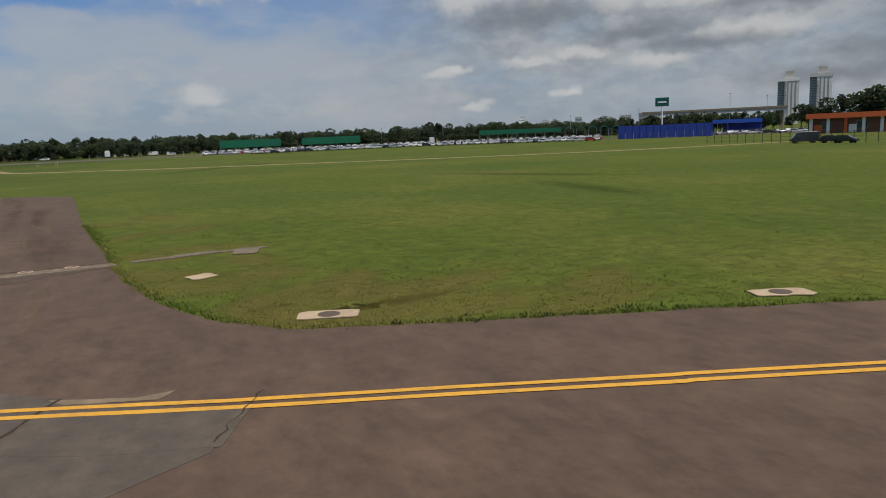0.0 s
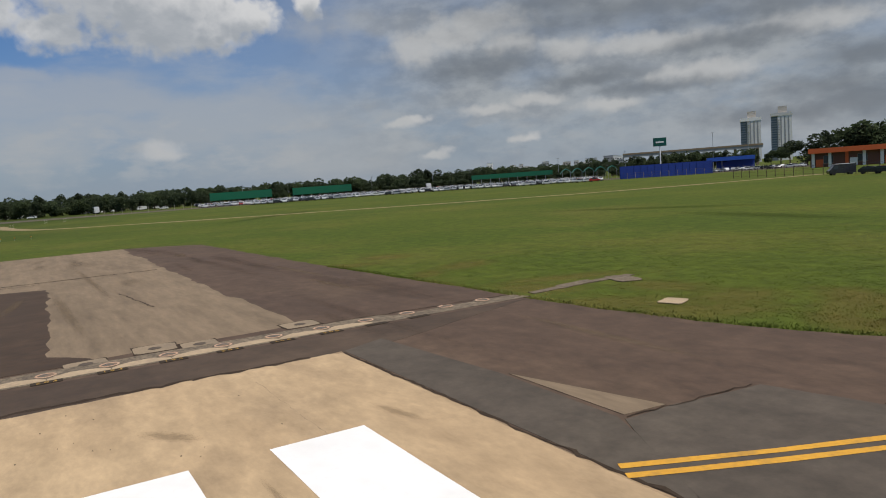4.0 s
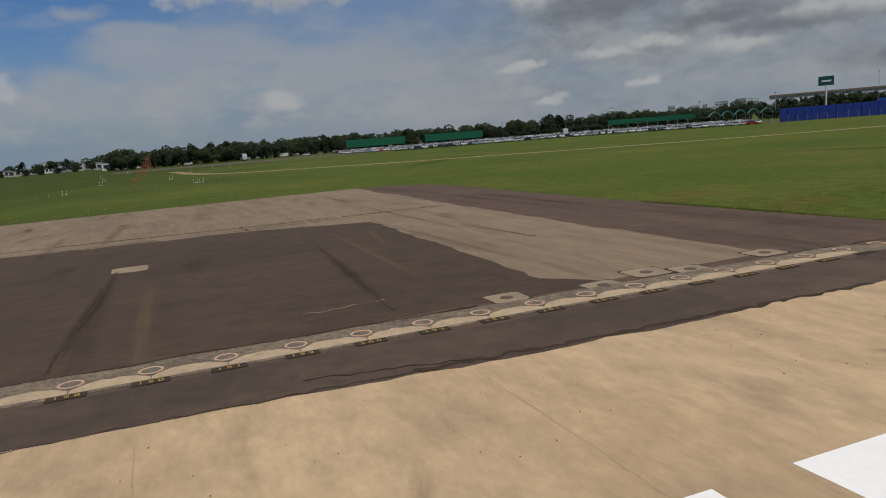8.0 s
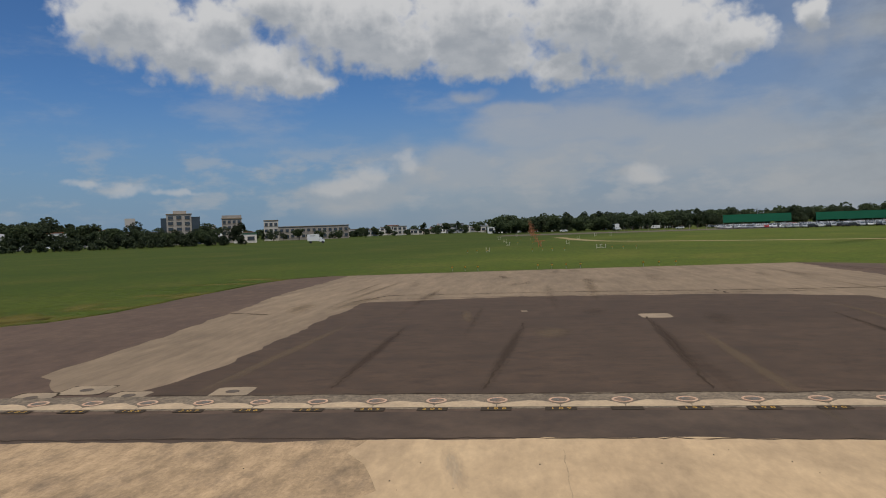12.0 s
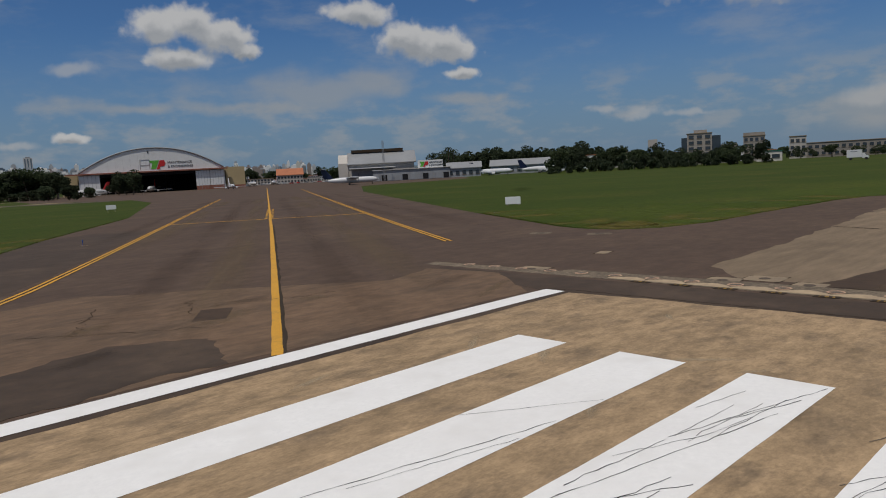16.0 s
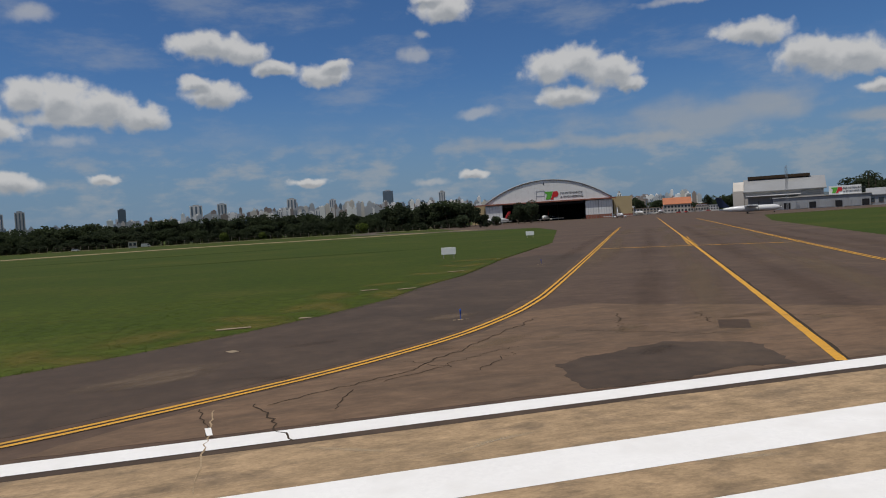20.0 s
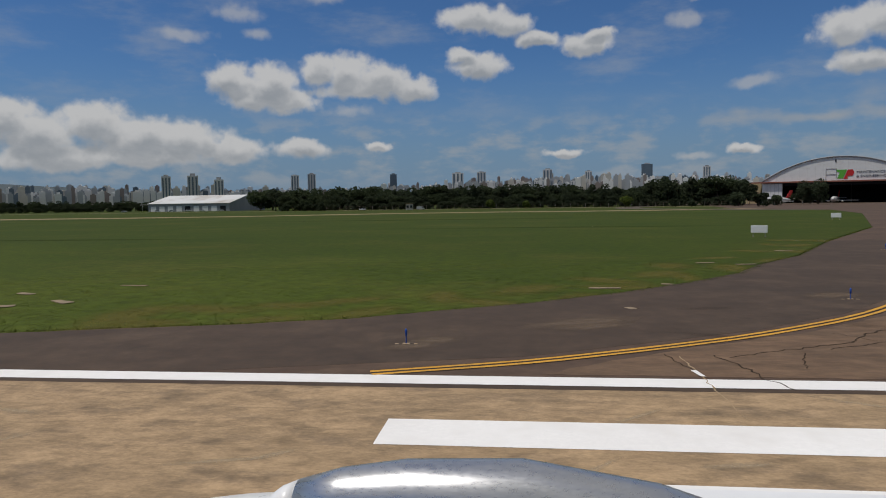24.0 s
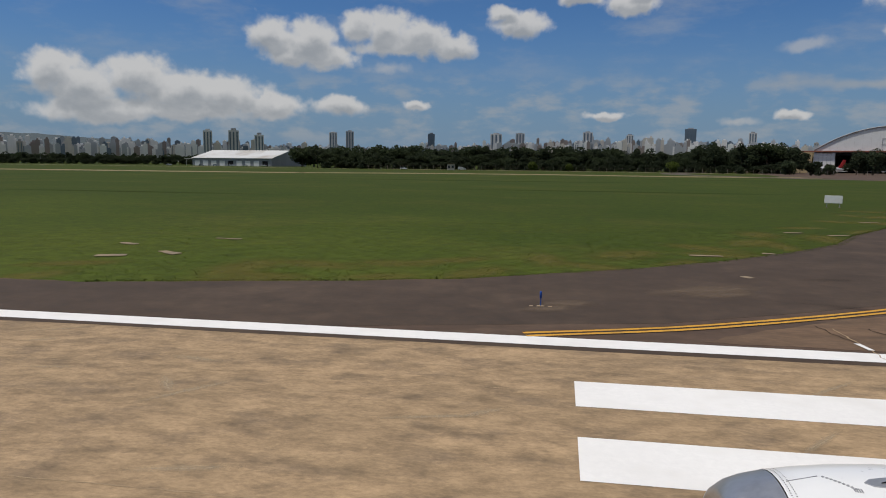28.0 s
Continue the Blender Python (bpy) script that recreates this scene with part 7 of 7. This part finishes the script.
def tufts(name, px, py, h0, h1, spread, material, label, blades=4):
    """Upright blades in bunches at the given places, as one mesh."""
    n = len(px)
    rs = np.random.RandomState(len(name) + n)
    px, py = np.repeat(px, blades), np.repeat(py, blades)
    a = rs.uniform(0, 6.283, n * blades)
    w = rs.uniform(0.35, 1.0, n * blades) * spread * 0.45
    h = rs.uniform(h0, h1, n * blades)
    ox, oy = rs.normal(0, spread, (2, n * blades))
    lean = rs.normal(0, 0.5, (2, n * blades)) * h
    co = np.empty((n * blades, 3, 3))
    co[:, 0] = np.stack([px + ox - np.cos(a) * w, py + oy - np.sin(a) * w, np.full_like(px, -0.05)], 1)
    co[:, 1] = np.stack([px + ox + np.cos(a) * w, py + oy + np.sin(a) * w, np.full_like(px, -0.05)], 1)
    co[:, 2] = np.stack([px + ox + lean[0], py + oy + lean[1], h - 0.03], 1)
    m = n * blades
    me = bpy.data.meshes.new(name)
    me.vertices.add(3 * m)
    me.vertices.foreach_set("co", co.reshape(-1))
    me.loops.add(3 * m)
    me.loops.foreach_set("vertex_index", np.arange(3 * m, dtype=np.int32))
    me.polygons.add(m)
    me.polygons.foreach_set("loop_start", np.arange(0, 3 * m, 3, dtype=np.int32))
    me.update(calc_edges=True)
    me.materials.append(material)
    tagged(new(name, me), label, "grass", kind="stuff")


PAVED = EDGE_S + [(-60.0, -82.0), (-22.0, -38.0), (-34.0, -31.0), (-320.0, -31.0)] + EDGE_NW[::-1] + EDGE_NE[::-1] + [(90.6, -6.0), (91.2, -26.0), (89.0, -29.5)]


def field(ox, oy, a0, a1, r0, r1, n, seed):
    rs = np.random.RandomState(seed)
    r = r0 * (r1 / r0) ** rs.uniform(0, 1, n)
    a = np.radians(rs.uniform(a0, a1, n))
    x, y = ox + r * np.sin(a), oy + r * np.cos(a)
    k = ~inside(x, y, PAVED)
    return x[k], y[k]


def verge(line, n, width, seed):
    rs = np.random.RandomState(seed)
    p = np.array(line)
    seg = np.hypot(*np.diff(p, axis=0).T)
    s = rs.uniform(0, seg.sum(), n)
    i = np.minimum(np.searchsorted(np.cumsum(seg), s), len(seg) - 1)
    t = rs.uniform(0, 1, n)[:, None]
    q = p[i] * (1 - t) + p[i + 1] * t
    q = q + rs.normal(0, width, (n, 2))
    k = ~inside(q[:, 0], q[:, 1], PAVED)
    return q[k, 0], q[k, 1]


tufts("grass_blades", *field(10, -30, 80, 165, 14, 44, 26000, 1), 0.012, 0.04, 0.07, M["blades"], "short mown grass blades south of the runway end")
tufts("grass_blades", *field(4, 4, -50, 40, 18, 50, 26000, 2), 0.012, 0.04, 0.07, M["blades"], "short mown grass blades north of the runway")
tufts("grass_blades", *field(20, 0, 38, 125, 34, 70, 20000, 3), 0.012, 0.045, 0.08, M["blades"], "short mown grass blades round the overrun")
tufts("grass_verge", *verge(EDGE_S[1:13], 5000, 0.22, 4), 0.02, 0.09, 0.07, M["blades"], "longer grass creeping over the taxiway edge")
tufts("grass_verge", *verge(EDGE_NW[1:14], 6000, 0.22, 5), 0.02, 0.09, 0.07, M["blades"], "longer grass creeping over the shoulder")
tufts("grass_verge", *verge(EDGE_NE[2:12], 4500, 0.24, 6), 0.02, 0.1, 0.08, M["blades"], "longer grass along the overrun edge")
wx, wy = verge(EDGE_S[8:12], 80, 0.35, 11)
tufts("weeds", wx, wy, 0.04, 0.12, 0.12, M["weed"], "taller weeds at the taxiway edge", 10)


# ---- the airliner's engine at the end of its taxi ----
def jet_engine(x0):
    ax, az_ = 3.85, 1.80
    e = thing("airliner_wing_engine", pose(x0 + 0.055, ax, 0.338), "white jet engine under a polished wing leading edge", "aircraft")

    def lift(bm):
        bmesh.ops.translate(bm, verts=bm.verts, vec=(0, 0, az_))
        return bm

    def ring(prof, name, m, label="", n=72, parent=e):
        return part(name, lift(lathe(prof, n)), m, parent, label, True)

    ring([(0.62, 0.66), (0.50, 0.70), (0.44, 0.74), (0.42, 0.78), (0.44, 0.825), (0.52, 0.885), (0.62, 0.925), (0.745, 0.958)], "inlet_lip", M["lip"], "dull silver inlet lip")
    ring([(0.752, 0.960), (0.95, 0.995), (1.2, 1.028), (1.45, 1.046), (1.62, 1.05)], "fan_cowl", M["cowl"], "white riveted fan cowl")
    ring([(1.628, 1.05), (1.95, 1.055), (2.4, 1.03), (2.9, 0.95), (3.3, 0.84), (3.28, 0.80)], "reverser_cowl", M["cowl"], "white reverser cowl")
    ring([(0.746, 0.952), (0.751, 0.952)], "seam", M["tar"])
    ring([(1.621, 1.044), (1.627, 1.044)], "seam", M["tar"])
    ring([(0.62, 0.66), (0.9, 0.70), (1.3, 0.74)], "inlet_duct", M["liner"])
    ring([(1.3, 0.74), (1.31, 0.2), (1.05, 0.12), (0.95, 0.002)], "spinner", M["titanium"])
    for k in range(24):
        a = 2 * math.pi * k / 24
        bm = bmesh.new()
        vs = [bm.verts.new((1.22 + dx, r * math.sin(a + da), az_ + r * math.cos(a + da))) for r, da, dx in ((0.2, -0.1, 0.0), (0.2, 0.1, 0.08), (0.735, 0.1, 0.02), (0.735, -0.02, -0.1))]
        bm.faces.new(vs)
        part("fan_blade", bm, M["titanium"], e)
    ring([(3.0, 0.6), (3.7, 0.5), (4.1, 0.36), (4.08, 0.32)], "exhaust_nozzle", M["titanium"])

    def on(x, phi, r, lift_=0.0):
        return Vector((x, -(r + lift_) * math.sin(phi), az_ + (r + lift_) * math.cos(phi)))

    def radius(x):
        t = [(0.44, 0.825), (0.52, 0.885), (0.62, 0.925), (0.745, 0.958), (0.95, 0.995), (1.2, 1.028), (1.45, 1.046), (1.62, 1.05), (1.95, 1.055), (2.4, 1.03)]
        for (a, ra), (b, rb) in zip(t, t[1:]):
            if x <= b:
                return ra + (rb - ra) * (x - a) / (b - a)
        return 1.03

    def plate(name, outline, m, up=0.004, label=""):
        """A thin plate laid on the cowl; outline in (x, phi)."""
        bm = bmesh.new()
        top = [bm.verts.new(on(x, p, radius(x), up)) for x, p in outline]
        low = [bm.verts.new(on(x, p, radius(x), -0.01)) for x, p in outline]
        bm.faces.new(top)
        for i in range(len(top)):
            j = (i + 1) % len(top)
            bm.faces.new((top[i], low[i], low[j], top[j]))
        bmesh.ops.recalc_face_normals(bm, faces=bm.faces)
        return part(name, bm, m, e, label)

    plate("vent_plate", [(1.20, 0.06), (1.24, 0.02), (1.36, -0.01), (1.46, 0.0), (1.50, 0.05), (1.46, 0.10), (1.34, 0.115), (1.24, 0.10)], M["lip"], 0.006, "grey vent plate on the cowl")
    plate("vent_slot", [(1.29, 0.07), (1.38, 0.03), (1.41, 0.03), (1.44, 0.075), (1.40, 0.065), (1.37, 0.05)], M["dark"], 0.012)
    plate("panel_line", [(0.79, -0.02), (0.98, -0.06), (0.98, -0.055), (0.79, -0.012)], M["seam_grey"], 0.003)
    for k in range(9):
        x, p = 1.0 + 0.016 * k, -0.05 + 0.021 * k
        plate("worn_mark", [(x, p), (x + 0.012, p - 0.004), (x + 0.016, p + 0.012), (x + 0.003, p + 0.016)], M["seam_grey"], 0.003)
    for k in range(4):
        x, p = 1.12 + 0.012 * k, 0.11 + 0.004 * k
        plate("worn_mark", [(x, p), (x + 0.006, p), (x + 0.006, p + 0.04), (x, p + 0.04)], M["seam_grey"], 0.003)
    dots = bmesh.new()
    for x in (0.775, 0.80, 1.595, 1.655):
        for k in range(64):
            p = -0.7 + k * 0.026 + (0.013 if x in (0.80, 1.655) else 0)
            c = on(x, p, radius(x), 0.001)
            d = on(x, p, radius(x) + 1) - on(x, p, radius(x))
            bmesh.ops.create_circle(dots, cap_ends=True, segments=6, radius=0.0045, matrix=Matrix.Translation(c + d * 0.002) @ d.to_track_quat("Z", "Y").to_matrix().to_4x4())
    tagged(part("rivets", dots, M["tar"], e), kind="stuff")
    # pylon, leading edge and the wing stub with its gear leg
    ring_pts = []

    def loft(stations, name, m, label="", n=20):
        bm = bmesh.new()
        rows = []
        for x, y, z, w, h in stations:
            rows.append([bm.verts.new((x, y + w * math.cos(2 * math.pi * k / n), z + h * math.sin(2 * math.pi * k / n))) for k in range(n)])
        for p, q in zip(rows, rows[1:]):
            for k in range(n):
                bm.faces.new((p[k], p[(k + 1) % n], q[(k + 1) % n], q[k]))
        bm.faces.new(rows[0]), bm.faces.new(rows[-1])
        bmesh.ops.recalc_face_normals(bm, faces=bm.faces)
        return part(name, bm, m, e, label, True)

    loft([(1.40, 0.02, 2.83, 0.005, 0.005), (1.44, 0.02, 2.845, 0.06, 0.05), (1.52, 0.02, 2.865, 0.11, 0.09), (1.62, 0.02, 2.88, 0.14, 0.115)], "pylon_nose", M["cowl"], "white pointed pylon nose")
    loft([(1.625, 0.02, 2.88, 0.142, 0.118), (1.9, 0.02, 2.91, 0.19, 0.17), (2.3, 0.02, 2.93, 0.23, 0.21), (3.0, 0.02, 2.94, 0.25, 0.22), (3.8, 0.02, 2.85, 0.24, 0.18), (4.5, 0.02, 2.7, 0.2, 0.1)], "pylon_fairing", M["slat"], "polished metal pylon fairing")
    loft([(2.2, 0.0, 2.62, 0.2, 0.25), (3.2, 0.0, 2.62, 0.22, 0.3), (5.0, 0.0, 2.5, 0.18, 0.1)], "pylon", M["cowl"], "white pylon")
    wing = extrude([(3.4, -1.2), (3.2, 0.0), (3.7, 1.0), (5.6, 1.0), (5.6, -1.2)], 2.44, 2.66, "z")
    bmesh.ops.bevel(wing, geom=[g for g in wing.edges], offset=0.09, segments=3, affect="EDGES")
    part("wing_stub", wing, M["cowl"], e, "white inner wing section")
    e.scale = (0.87, 0.87, 0.87)
    part("gear_leg", rods(((4.9, -0.4, 0.15), (4.9, -0.4, 2.5), 0.12, 0.16), n=12), M["steel"], e)
    for s in (-0.75, -0.05):
        w = part("wheel", rods(((4.9, s - 0.16, 0.17), (4.9, s + 0.16, 0.17), 0.55), n=28), M["tyre"], e)
        part("rim", rods(((4.9, s - 0.17, 0.17), (4.9, s + 0.17, 0.17), 0.26), n=20), M["steel"], w)


jet_engine(0.5)
